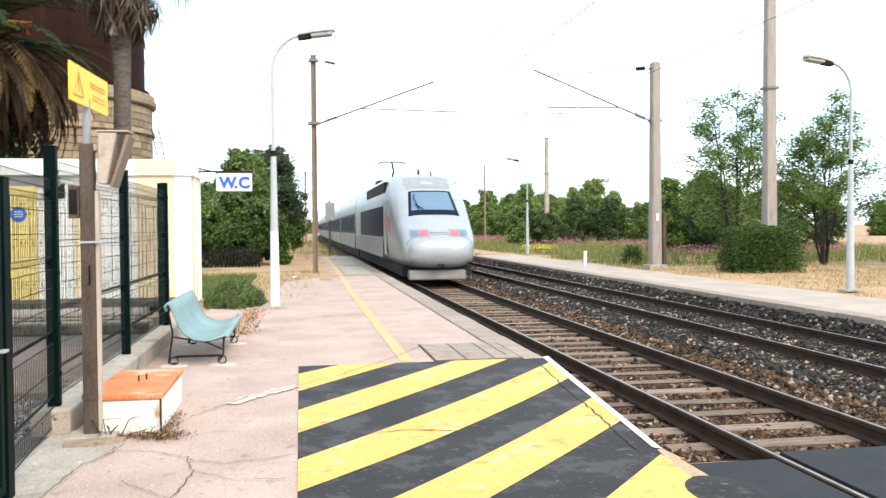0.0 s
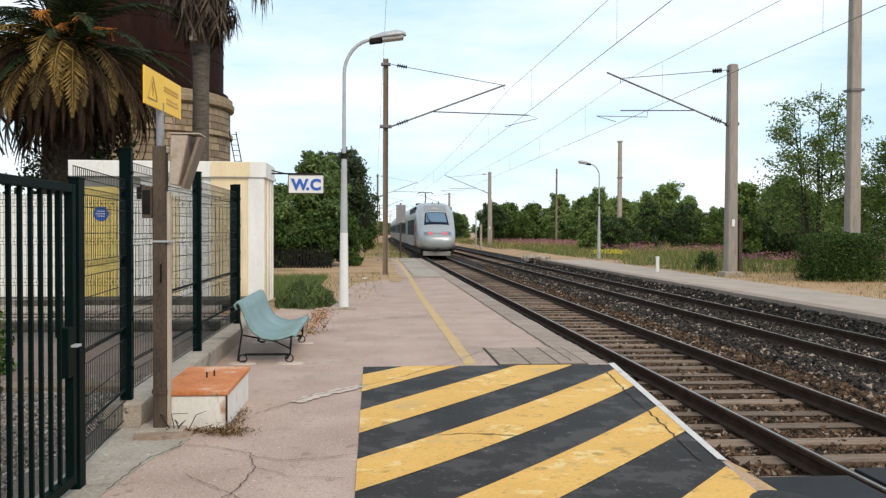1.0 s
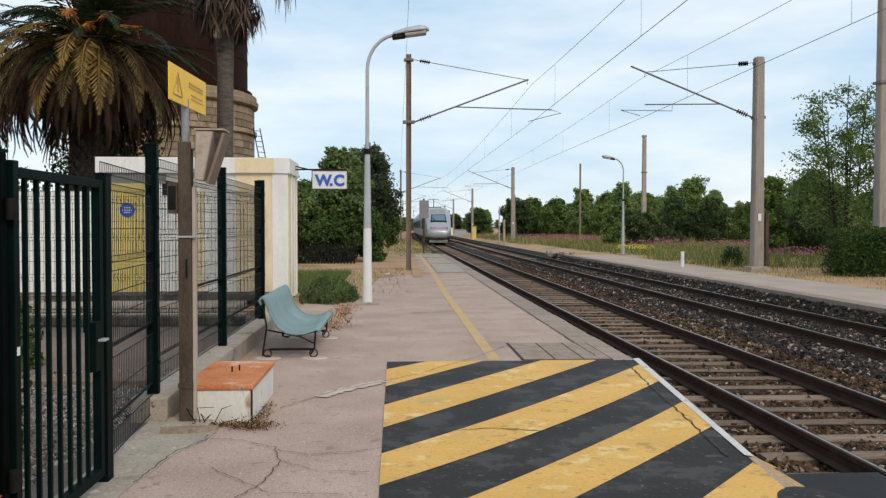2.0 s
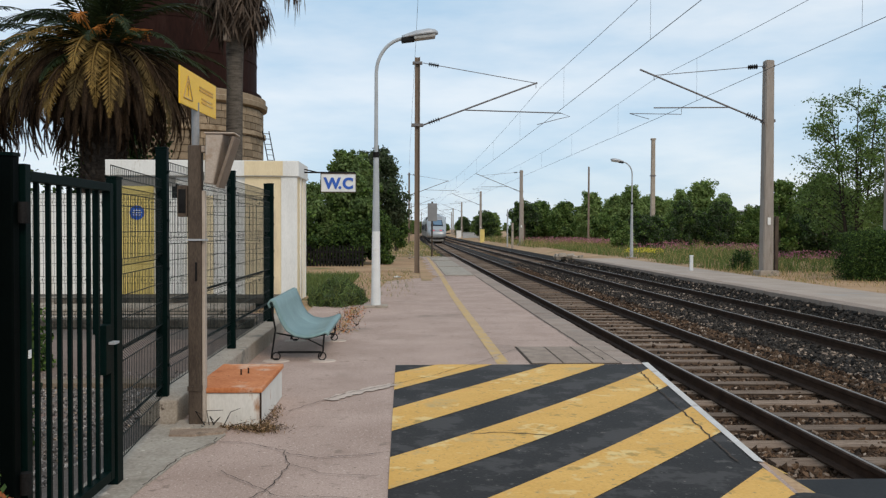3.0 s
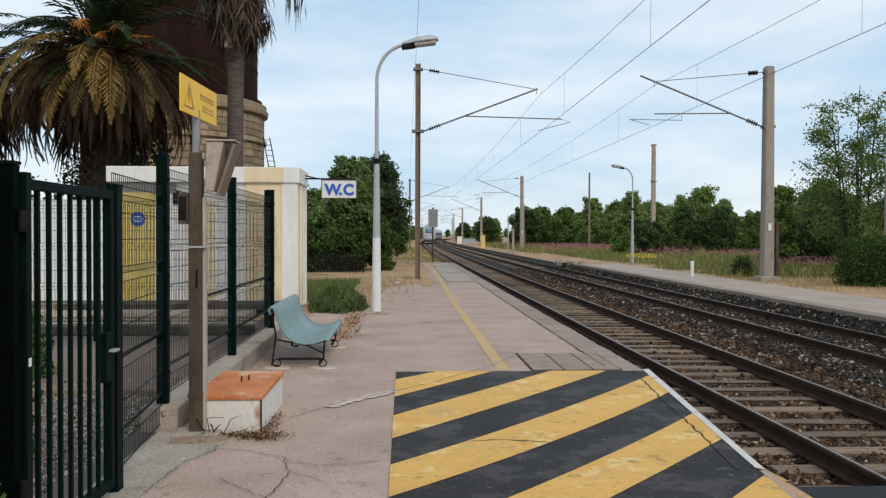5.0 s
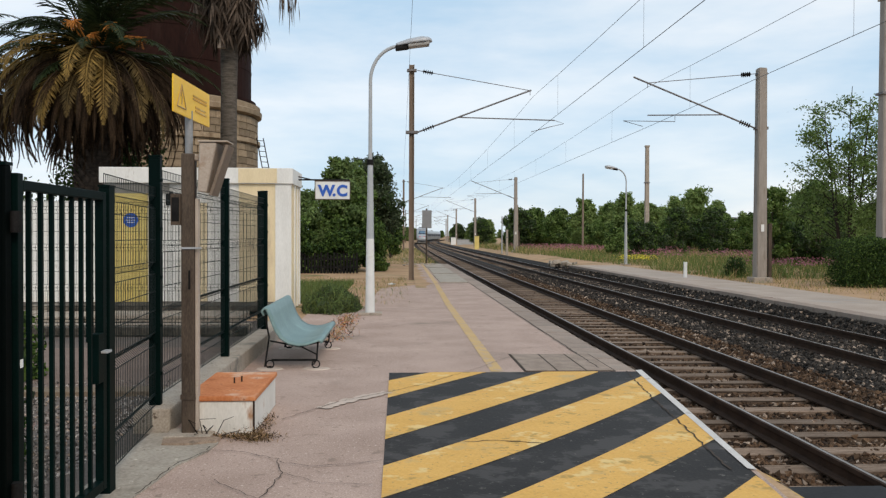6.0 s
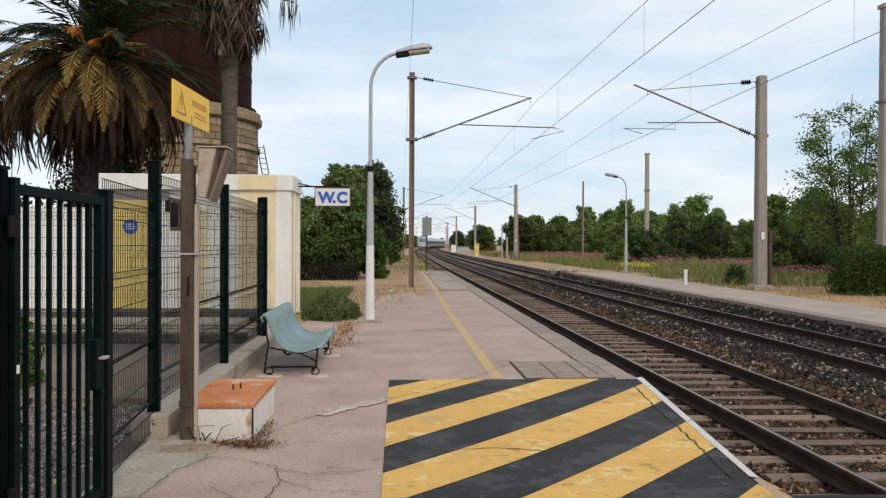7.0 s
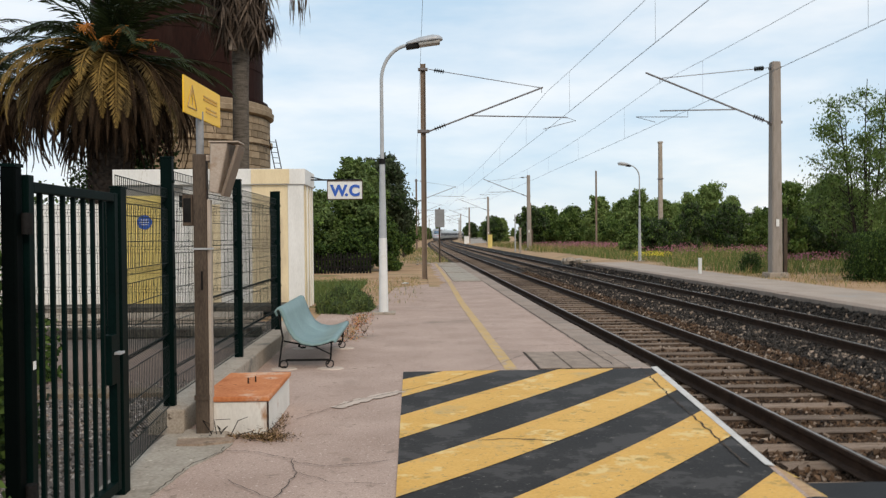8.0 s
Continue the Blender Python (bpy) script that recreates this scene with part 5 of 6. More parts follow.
# green mass beside the lamp on the platform's side
clump_tree("tree", -2.75, 45, 5.6, 1.75, 21, [M_LEAFLIGHT, M_LEAFMID, M_LEAF], 17000, 0.19, "light green leafy tree above the shrubs", low=0.3, lobes=24)
clump_tree("tree", -1.5, 48, 5.95, 2.1, 22, [M_LEAFGREY, M_LEAFGREY, M_LEAFDARK], 17000, 0.18, "grey-green tree behind the shrubs", low=0.3, lobes=24)
clump_tree("tree", -0.55, 64, 3.7, 1.3, 23, [M_LEAFDARK, M_LEAF], 6000, 0.2, "dark green tree beside the line", low=0.1, lobes=10)
clump_tree("shrub", -2.6, 41.0, 4.1, 1.75, 31, [M_LEAFMID, M_LEAF, M_LEAFLIGHT], 18000, 0.18, "broad green shrub beside the platform", low=0.12, lobes=18, category="shrub")
clump_tree("shrub", -4.5, 40.0, 3.7, 1.7, 32, [M_LEAFMID, M_LEAFLIGHT, M_LEAF], 15000, 0.18, "tall leafy green shrub beside the cabin", low=0.1, lobes=16, category="shrub")
clump_tree("shrub", -1.15, 39.2, 2.45, 1.0, 33, [M_LEAF, M_LEAFDARK], 14000, 0.10, "rounded dark green shrub beside the platform", low=0.1, lobes=14, category="shrub")
clump_tree("shrub", -2.5, 38.6, 1.9, 1.3, 34, [M_LEAFDARK, M_LEAF], 8000, 0.13, "low dark shrub behind the picket fence", low=0.1, lobes=12, category="shrub")
clump_tree("shrub", -4.6, 37.4, 2.2, 1.3, 35, [M_LEAFDARK, M_LEAF], 8000, 0.14, "low dark shrub beside the cabin", low=0.1, lobes=12, category="shrub")
picket_fence(-4.3, -1.75, 37.0, 0.85)
bush("shrub", -1.42, 18.4, 0.62, 1.1, 0.52, 35, [M_LEAFGREY, M_GRASS, M_LEAFMID], 7500, 0.20, "low grey-green lavender bush at the platform's edge", slim=0.09)
bush("shrub", -1.75, 3.68, 0.12, 0.12, 0.6, 36, [M_LEAF, M_LEAFDARK, M_LEAFMID, M_RUSTLID], 200, 0.09, "small shrub with some red leaves beside the gate post", slim=0.35)
bush("shrub", -3.0, 5.9, 0.42, 0.5, 1.75, 39, [M_LEAFDARK, M_LEAFDARK, M_LEAF], 2600, 0.10, "dark leafy shrub growing behind the fence")
bush("shrub", -4.4, 9.6, 0.5, 0.6, 0.9, 41, [M_LEAF, M_LEAFDARK], 2200, 0.08, "leafy green plant in the courtyard behind the gate")
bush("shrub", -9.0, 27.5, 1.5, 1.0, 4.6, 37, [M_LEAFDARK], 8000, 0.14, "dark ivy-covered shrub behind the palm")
# ivy mass; its dark leaves also stand in for shade behind the palm
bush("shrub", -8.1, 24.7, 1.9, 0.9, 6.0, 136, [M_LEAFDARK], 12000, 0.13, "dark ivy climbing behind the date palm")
bush("shrub", -8.6, 20.6, 1.5, 0.5, 2.75, 38, [M_LEAFGREY, M_LEAF], 5000, 0.12, "variegated hedge plant above the garden wall")

# far bank of trees beyond the meadow, distance haze mixed in as paler leaves
rng_t = random.Random(77)
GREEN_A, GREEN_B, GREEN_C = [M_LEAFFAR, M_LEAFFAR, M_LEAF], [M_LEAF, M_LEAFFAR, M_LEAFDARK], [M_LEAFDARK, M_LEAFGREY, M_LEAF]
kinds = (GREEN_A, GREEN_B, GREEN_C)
proto = []
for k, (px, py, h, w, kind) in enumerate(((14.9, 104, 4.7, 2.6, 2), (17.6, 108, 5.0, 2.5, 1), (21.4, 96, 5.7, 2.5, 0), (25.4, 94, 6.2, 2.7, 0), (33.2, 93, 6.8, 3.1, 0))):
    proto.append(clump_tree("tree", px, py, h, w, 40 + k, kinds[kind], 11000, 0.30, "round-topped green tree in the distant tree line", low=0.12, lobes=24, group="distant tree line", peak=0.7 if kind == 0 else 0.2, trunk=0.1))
for k, (px, py, z) in enumerate(((29.0, 97, -0.4), (37.3, 98, -0.7), (40.2, 92, -1.2), (43.0, 88, -0.4), (18.3, 112, -0.3), (46.5, 92, -0.3), (50.2, 95, -0.6), (43.8, 104, -1.6), (27.0, 106, 0.0), (35.5, 107, 0.2), (48.0, 104, -1.4), (19.6, 103, -0.3))):
    copy_thing(proto[(2, 3, 2, 4, 1, 3, 4, 2, 2, 3, 3, 1)[k]], pose(px, py, z, 0, 0, rng_t.uniform(0, 360)))
for k in range(12):
    u = k / 11
    copy_thing(proto[k % 5], pose(17 + 62 * u + rng_t.uniform(-2, 2), 150 - 42 * u + rng_t.uniform(-6, 6), -0.6 * rng_t.random(), 0, 0, rng_t.uniform(0, 360)))
for k in range(10):
    copy_thing(proto[k % 5], pose(13.5 + bend(170) + 3.2 * k + rng_t.uniform(-1, 1), 200 - 7 * k, -0.6, 0, 0, rng_t.uniform(0, 360)))
for k in range(9):
    copy_thing(proto[k % 2], pose(-4 - 2.0 * (k % 3) + bend(90 + 22 * k), 84 + 24 * k, -0.2, 0, 0, rng_t.uniform(0, 360)))
for k in range(12):
    yy = 100 + 24 * k
    copy_thing(proto[(k + 1) % 2], pose(-1.6 - 1.4 * (k % 2) + bend(yy), yy, -0.6, 0, 0, rng_t.uniform(0, 360)))
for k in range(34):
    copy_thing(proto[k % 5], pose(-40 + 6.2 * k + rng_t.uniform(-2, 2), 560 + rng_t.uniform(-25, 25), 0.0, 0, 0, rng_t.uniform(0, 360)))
# darker scrub in front of them
for k in range(11):
    u = k / 10
    clump_tree("shrub", 21.5 + 20 * u + rng_t.uniform(-0.8, 0.8), 88 - 6 * u + rng_t.uniform(-2, 2), 2.6 + 1.3 * rng_t.random(), 1.9, 60 + k, kinds[2 if k % 3 else 1], 5000, 0.22, "dense dark green shrub along the meadow",
               low=0.08, lobes=12, group="meadow shrubs", category="shrub", trunk=0.06)
for k, (bx, by, h, w, kind) in enumerate(((17.2, 66, 2.2, 1.2, 1), (19.2, 67.0, 2.3, 1.5, 2), (20.6, 68.5, 2.7, 1.4, 2), (24.3, 73, 4.2, 1.7, 2), (27.2, 72, 4.0, 1.8, 2), (29.6, 71, 3.6, 1.6, 1))):
    clump_tree("shrub", bx, by, h, w, 80 + k, kinds[kind], 5000, 0.19, "grey-green shrub round the poles in the meadow", low=0.06, lobes=13, group="meadow shrubs", category="shrub", trunk=0.06)
bush("shrub", 13.6, 33.6, 0.45, 0.45, 0.85, 91, [M_LEAFDARK], 1500, 0.09, "small dark bush beside the mast")

# clipped hedge and airy trees on the far side
bush("hedge", 15.75, 27.3, 1.35, 0.85, 1.62, 92, [M_LEAF, M_LEAFDARK, M_LEAFDARK], 26000, 0.07, "clipped boxy green hedge on the dry verge", "hedge", square=0.88)
airy_tree(17.6, 32.5, 7.6, 2.7, 93, [M_LEAFMID, M_LEAF, M_LEAFMID], "airy young tree with slender dark stems and light leaves", stems=6)
airy_tree(21.0, 31.5, 7.1, 3.0, 94, [M_LEAFMID, M_LEAF], "airy light green tree with a forked trunk", stems=6, sprays=10)
airy_tree(24.6, 30, 5.6, 2.4, 95, [M_LEAFMID, M_LEAF], "airy light green tree beside the others", stems=5)
for k, (bx, by, h, w, kind) in enumerate(((20.3, 45, 4.2, 1.5, 1), (22.4, 44, 4.4, 1.7, 2), (25.0, 47, 2.3, 1.8, 1), (28.0, 46, 4.2, 1.9, 1), (31.5, 48, 4.0, 1.9, 2), (22.0, 47.5, 2.4, 1.4, 2))):
    clump_tree("shrub", bx, by, h, w, 100 + k, kinds[kind], 8000, 0.17, "dense dark green shrub behind the verge", low=0.08, lobes=16, group="verge shrubs", category="shrub", trunk=0.08)


def frond(rng, base, az, up, length, droop, bm_l, bm_r, dead=False):
    """One palm frond: an arching rib with two rows of narrow leaflets."""
    pts = []
    d = Vector((math.cos(az), math.sin(az), 0))
    p = Vector(base)
    ang = up
    n = 14
    for k in range(n + 1):
        pts.append(p.copy())
        p = p + (d * math.cos(ang) + Vector((0, 0, math.sin(ang)))) * length / n
        ang -= droop / n * (0.5 + k / n)
    tube(bm_r, pts, [0.035 * (1 - 0.85 * k / n) + 0.004 for k in range(n + 1)], 4)
    side = Vector((-d.y, d.x, 0))
    for k in range(1, n):
        for h in (0.0, 0.25, 0.5, 0.75):
            q = pts[k].lerp(pts[k + 1], h)
            t = (pts[k + 1] - pts[k]).normalized()
            ln = (0.52 if not dead else 0.50) * math.sin(math.pi * min(1, 0.18 + 0.8 * (k + h) / n)) * rng.uniform(0.8, 1.15)
            for s in (-1, 1):
                tip = q + (side * s * (0.75 if not dead else 0.35) + t * 0.65 + Vector((0, 0, rng.uniform(-0.45, -0.05) if not dead else -0.9))).normalized() * ln
                w = t * (0.022 if not dead else 0.024)
                m = q.lerp(tip, 0.45)
                vs = [bm_l.verts.new(v) for v in (q - w, m - w * 1.3, tip, m + w * 1.3)]
                bm_l.faces.new(vs)


def date_palm(x, y, z, scale, seed, label, rows):
    rng = random.Random(seed)
    p = thing("palm_tree", pose(x, y, 0), label, "palm tree")
    bm = bmesh.new()
    lathe(bm, [(0.62, -0.1), (0.5, 0.5), (0.46, z * 0.5), (0.50, z - 0.8), (0.75, z - 0.2), (0.45, z + 0.3)], 18)
    for f in range(int(z / 0.16)):
        for k in range(11):
            a = 2 * math.pi * (k + 0.5 * (f % 2)) / 11
            r = 0.49
            zz = 0.1 + f * 0.16
            tube(bm, [(r * math.cos(a), r * math.sin(a), zz), (1.18 * r * math.cos(a), 1.18 * r * math.sin(a), zz + 0.13)], [0.07, 0.035], 4)
    part("trunk", bm, M_PALMBARK, p)
    for kind, material, n, up, ln, dr in rows:
        bl, br = bmesh.new(), bmesh.new()
        for k in range(n):
            frond(rng, (rng.uniform(-0.2, 0.2), rng.uniform(-0.2, 0.2), z + rng.uniform(-0.25, 0.25)), (2 * math.pi * k / n if "yellow" not in kind else radians(150) + radians(150) * k / n) + rng.uniform(-0.25, 0.25),
                  radians(rng.uniform(*up)), ln * scale * rng.uniform(0.85, 1.1), radians(rng.uniform(*dr)), bl, br, dead="dead" in kind)
        fr = part(kind, bl, material, p)
        part("ribs", br, material, fr)
    bm = bmesh.new()
    for k in range(14):
        a = 2 * math.pi * k / 14
        e = Vector((math.cos(a) * rng.uniform(0.6, 1.1), math.sin(a) * rng.uniform(0.6, 1.1), z + rng.uniform(0.35, 1.0)))
        tube(bm, [(0, 0, z + 0.1), e * 0.6 + Vector((0, 0, 0.45 * z)) * 0.0 + Vector((0, 0, z * 0.4)), e], [0.03, 0.025, 0.02], 5)
        for q in range(26):
            o = Vector((rng.uniform(-0.2, 0.2), rng.uniform(-0.2, 0.2), rng.uniform(-0.3, 0.05)))
            tube(bm, [e, e + o], [0.015, 0.008], 4)
    tagged(part("fruit_cluster", bm, M_DATE, p), "orange cluster of fruit stalks", kind="stuff")
    return p


# the dead rows carry the crown's inner shade in their colour
PALM_ROWS = [("fronds", M_FROND, 34, (25, 85), 3.4, (75, 125)), ("fronds", M_FROND, 20, (8, 30), 3.3, (50, 85)),
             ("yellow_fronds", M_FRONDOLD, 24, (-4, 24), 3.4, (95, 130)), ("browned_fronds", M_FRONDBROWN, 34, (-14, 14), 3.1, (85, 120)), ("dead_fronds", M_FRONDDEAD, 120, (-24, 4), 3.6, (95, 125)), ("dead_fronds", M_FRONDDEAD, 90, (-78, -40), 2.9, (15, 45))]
date_palm(-7.75, 22.4, 6.1, 0.98, 5, "broad date palm with drooping yellow and brown lower fronds", PALM_ROWS)
date_palm(-13.0, 24.5, 6.0, 1.0, 6, "second date palm with dark green fronds", PALM_ROWS)


def fan_palm(x, y, z, seed):
    rng = random.Random(seed)
    p = thing("palm_tree", pose(x, y, 0), "tall slim fan palm with a skirt of dead leaves", "palm tree")
    part("trunk", tubed([(0, 0, -0.1), (0.02, 0, 3), (0.05, 0, 6), (0.06, 0, z)], [0.30, 0.24, 0.23, 0.26], 14), M_FANBARK, p)
    bl, br = bmesh.new(), bmesh.new()
    for k in range(420):
        a = rng.uniform(0, 2 * math.pi)
        h = rng.uniform(z + 0.4, z + 4)
        r = 0.35 + 0.4 * rng.random()
        b = Vector((0.3 * math.cos(a), 0.3 * math.sin(a), h + 0.5))
        m = Vector((r * 1.4 * math.cos(a), r * 1.4 * math.sin(a), h - 0.1))
        tube(br, [b, m], [0.02, 0.012], 4)
        for q in range(8):
            aa = a + rng.uniform(-0.5, 0.5)
            rr = r * rng.uniform(0.9, 1.9)
            e = Vector((rr * math.cos(aa), rr * math.sin(aa), h - rng.uniform(0.5, 1.15)))
            w = Vector((-math.sin(aa), math.cos(aa), 0)) * 0.035
            bl.faces.new([bl.verts.new(v) for v in (m - w * 0.4, m.lerp(e, 0.5) - w, e, m.lerp(e, 0.5) + w)])
    for k in range(5):
        a = rng.uniform(-0.5, 0.2)
        e = Vector((1.75 * math.cos(a) + rng.uniform(-0.25, 0.2), 1.5 * math.sin(a), z + 1.35))
        tube(br, [(0.2, 0, z + 3.6), (e.x * 0.8, e.y * 0.8, z + 3.2), e], [0.02, 0.015, 0.008], 4)
        for q in range(7):
            m = e + Vector((rng.uniform(-0.2, 0.2), rng.uniform(-0.2, 0.2), rng.uniform(-0.1, 0.2)))
            g = m + Vector((rng.uniform(-0.08, 0.08), 0, -rng.uniform(0.4, 1.1)))
            w = Vector((0.012, 0, 0))
            bl.faces.new([bl.verts.new(v) for v in (m - w, m.lerp(g, 0.6) - w, g, m.lerp(g, 0.6) + w)])
            tube(br, [e, m], [0.008, 0.005], 4)
    s = part("dead_leaf_skirt", bl, M_SKIRT, p, "hanging brown dead leaves")
    part("leaf_stalks", br, M_SKIRT, s)
    part("cut_stub", boxed(-0.2, 0.0, -0.42, -0.25, z - 0.35, z - 0.02, bev=0.02), M_BEIGE, p)


fan_palm(-4.95, 25.0, 7.3, 8)


# ---- grass and flowers ----
def blades(name, region, count, height, materials, label, seed, category="grass", lean=0.35):
    rng = np.random.default_rng(seed)
    x = rng.uniform(region[0], region[1], count)
    y = rng.uniform(region[2], region[3], count)
    keep = np.array([noise.noise(Vector((a * 0.35, b * 0.35, seed))) for a, b in zip(x, y)]) > rng.uniform(-0.5, 0.25, count)
    x, y = x[keep], y[keep]
    n = len(x)
    h = height * rng.uniform(0.4, 1.3, n)
    a = rng.uniform(0, 2 * math.pi, n)
    w = np.stack([np.cos(a), np.sin(a), np.zeros(n)], 1) * (0.008 + 0.012 * height)
    b = np.stack([x, y, np.full(n, -0.05)], 1)
    t = b + np.stack([rng.normal(size=n) * lean * h, rng.normal(size=n) * lean * h, h], 1)
    v = np.stack([b - w, b + w, t], 1).reshape(-1, 3)
    ob = sheet(name, v.tolist(), np.arange(3 * n).reshape(-1, 3).tolist(), materials, index=rng.integers(0, len(materials), n).astype(np.int32))
    tagged(ob, label, category, kind="stuff")


blades("meadow_grass", (12.6, 40, 32, 75), 80000, 0.45, [M_GRASS, M_LEAF, M_GRASS, M_GRASS, M_LEAFMID, M_STRAW], "tall green meadow grass beyond the far platform", 1)
blades("meadow_grass", (11.5, 30, 75, 130), 26000, 0.7, [M_GRASS, M_STRAW, M_GRASS], "tall meadow grass along the far track", 2)
blades("verge_grass", (12.3, 30, 14, 36), 26000, 0.16, [M_STRAW, M_STRAW, M_GRASS], "short dry straw-coloured grass on the verge", 3)
blades("platform_grass", (-6, 0.3, 20, 33), 5000, 0.13, [M_STRAW, M_GRASS], "patchy dry grass beside the platform", 4)
blades("platform_grass", (-3.4, -1.5, 20.5, 29), 16000, 0.20, [M_GRASS, M_GRASS, M_LEAFLIGHT], "green grass patch beside the cabin", 5)
blades("track_grass", (-3, 2.3, 49.5, 110), 14000, 0.2, [M_STRAW, M_GRASS, M_GRASS], "dry grass beyond the platform's end", 6)


def flowers(name, region, count, h, material, label, seed, size=0.12):
    rng = np.random.default_rng(seed)
    x, y = rng.uniform(region[0], region[1], count), rng.uniform(region[2], region[3], count)
    keep = np.array([noise.noise(Vector((a * 0.3, b * 0.3, seed))) for a, b in zip(x, y)]) > rng.uniform(-0.3, 0.3, count)
    c = np.stack([x, y, h * rng.uniform(0.6, 1.2, count)], 1)[keep]
    tagged(leaves(name, c, seed, size, [material], slim=0.6), label, "flowers", kind="stuff")


flowers("pink_flowers", (15, 40, 50, 62), 4200, 0.6, M_PINKFLOWER, "band of tall pink valerian flowers in the meadow", 11, 0.10)
flowers("pink_flowers", (12.5, 26, 70, 100), 6000, 0.65, M_PINKFLOWER, "pink flowers along the line", 12)
flowers("pink_flowers", (16, 30, 36.5, 40), 2600, 0.55, M_PINKFLOWER, "pink flowers behind the verge", 13, 0.09)
flowers("yellow_flowers", (13.0, 15.0, 48, 52), 700, 0.45, M_YFLOWER, "small yellow flowers at the platform's end", 14, 0.09)


# ---- loose bits on the platform ----
def scatter_rubble():
    rg = random.Random(15)
    bm = bmesh.new()
    for k in range(90):
        y = 46 + 14 * rg.random()
        x, q = rg.uniform(0.3, 2.3) + bend(y), rg.uniform(0.03, 0.13)
        vs = bmesh.ops.create_icosphere(bm, subdivisions=1, radius=q)["verts"]
        z0 = 0.02 if y < 48.8 else -0.03 - 0.4 * min(1.0, max(0.0, (y - 49) / 8)) * min(1.0, max(0.0, x - 0.6))
        for v in vs:
            v.co = Vector((x + v.co.x * rg.uniform(0.9, 1.5), y + v.co.y, z0 + v.co.z * 0.5))
    return part("rubble", bm, M_CONCRETE)


def debris():
    c = [[(-1.60, 5.3), (-1.58, 5.51), (-1.54, 5.99), (-1.40, 6.34), (-1.42, 6.49)], [(-1.37, 6.37), (-1.17, 6.33), (-0.85, 6.10), (-0.77, 5.74), (-0.82, 5.2), (-1.0, 4.8)],
         [(-0.83, 6.02), (-0.59, 5.89), (-0.28, 5.96), (-0.08, 6.05)], [(-1.01, 7.41), (-0.78, 7.80), (-0.55, 8.21), (-0.12, 8.65), (0.30, 9.15), (1.02, 10.29), (1.55, 11.3)],
         [(0.52, 6.55), (0.79, 6.59), (1.13, 6.48)], [(2.72, 9.95), (2.67, 9.48), (2.54, 8.30), (2.45, 7.26), (2.35, 6.31), (2.30, 5.7)], [(-1.2, 5.6), (-0.95, 5.3), (-0.75, 5.05), (-0.3, 5.0)],
         [(2.45, 10.2), (2.44, 20), (2.45, 30)], [(-0.62, 14.6), (0.2, 15.3), (0.9, 15.5)], [(-0.75, 5.74), (-0.5, 5.5), (-0.15, 5.45)], [(1.45, 12.0), (2.40, 12.15)]]
    for i, line in enumerate(c):
        strip_on("crack", line, (0.014 if i in (4, 5) else 0.005 if i in (6, 9) else 0.008) if i != 7 else 0.02, 0.0125, M_CRACK, "dark crack in the tarmac", "crack", 0.012, i)
    strip_on("crack", [(0.3, 28.6), (2.4, 28.9)], 0.12, 0.006, M_CRACK, "dark joint across the platform", "crack", 0.03, 20)
    strip_on("crack", [(1.4, 36), (2.5, 36.2)], 0.10, 0.006, M_CRACK, "dark joint across the platform", "crack", 0.03, 21)
    strip_on("crack", [(1.3, 43), (2.5, 43.2)], 0.12, 0.006, M_CRACK, "dark joint across the platform", "crack", 0.03, 22)
    strip_on("repair_patch", [(-0.70, 7.90), (-0.50, 8.22), (-0.30, 8.46), (-0.10, 8.69)], 0.15, 0.0095, M_PATCH, "pale mortar repair along a crack", "repair patch", 0.012, 30)
    rg = random.Random(44)
    for y0, y1 in ((29.2, 35.7), (36.3, 42.7), (43.3, 48.8)):
        part("platform_slab", boxed(1.46 + rg.uniform(-0.05, 0.05), 2.43, y0, y1, 0.001, 0.016 + rg.uniform(0, 0.012), bev=0.004), M_PATHCONC, bpy.data.objects["platform_west"])
    bm = bmesh.new()
    prev = None
    for k in range(40):
        y = 26.2 + 0.58 * k
        x1 = 1.02 + rg.uniform(-0.14, 0.16)
        pair = (bm.verts.new((0.55 + 0.012 * (y - 26), y, 0.006)), bm.verts.new((x1, y, 0.006)))
        if prev:
            bm.faces.new((prev[0], pair[0], pair[1], prev[1]))
        prev = pair
    tagged(part("drifted_earth", bm, M_EARTH), "drifted dry earth over the platform's inner edge", "soil", kind="structure")
    tagged(scatter_rubble(), "loose rubble and stones at the platform's end", "rubble", kind="stuff")
    pp = thing("paper_scrap", pose(-0.2, 28.0, -0.03, 0, 0, 30), "crumpled white paper scrap on the dry earth", "litter")
    bm = bmesh.new()
    g = [[bm.verts.new((0.07 * (i - 1.5), 0.05 * (j - 1.5), 0.03 + rg.uniform(0, 0.06))) for i in range(4)] for j in range(4)]
    for j in range(3):
        for i in range(3):
            bm.faces.new((g[j][i], g[j][i + 1], g[j + 1][i + 1], g[j + 1][i]))
    bmesh.ops.solidify(bm, geom=bm.faces[:], thickness=0.004)
    part("sheet", bm, M_SIGNWHITE, pp)
    sl = thing("broken_slab", pose(-1.60, 6.66, 0.0, 0, 0, 8), "broken flat brown slab at the foot of the post", "slab")
    bm = bmesh.new()
    ring = [(-0.20, -0.10), (-0.02, -0.14), (0.20, -0.09), (0.22, 0.02), (0.12, 0.11), (-0.12, 0.12), (-0.21, 0.03)]
    lo = [bm.verts.new((a * 1.04, b * 1.04, -0.01)) for a, b in ring]
    hi = [bm.verts.new((a, b, 0.026 + 0.01 * a)) for a, b in ring]
    bm.faces.new(hi)
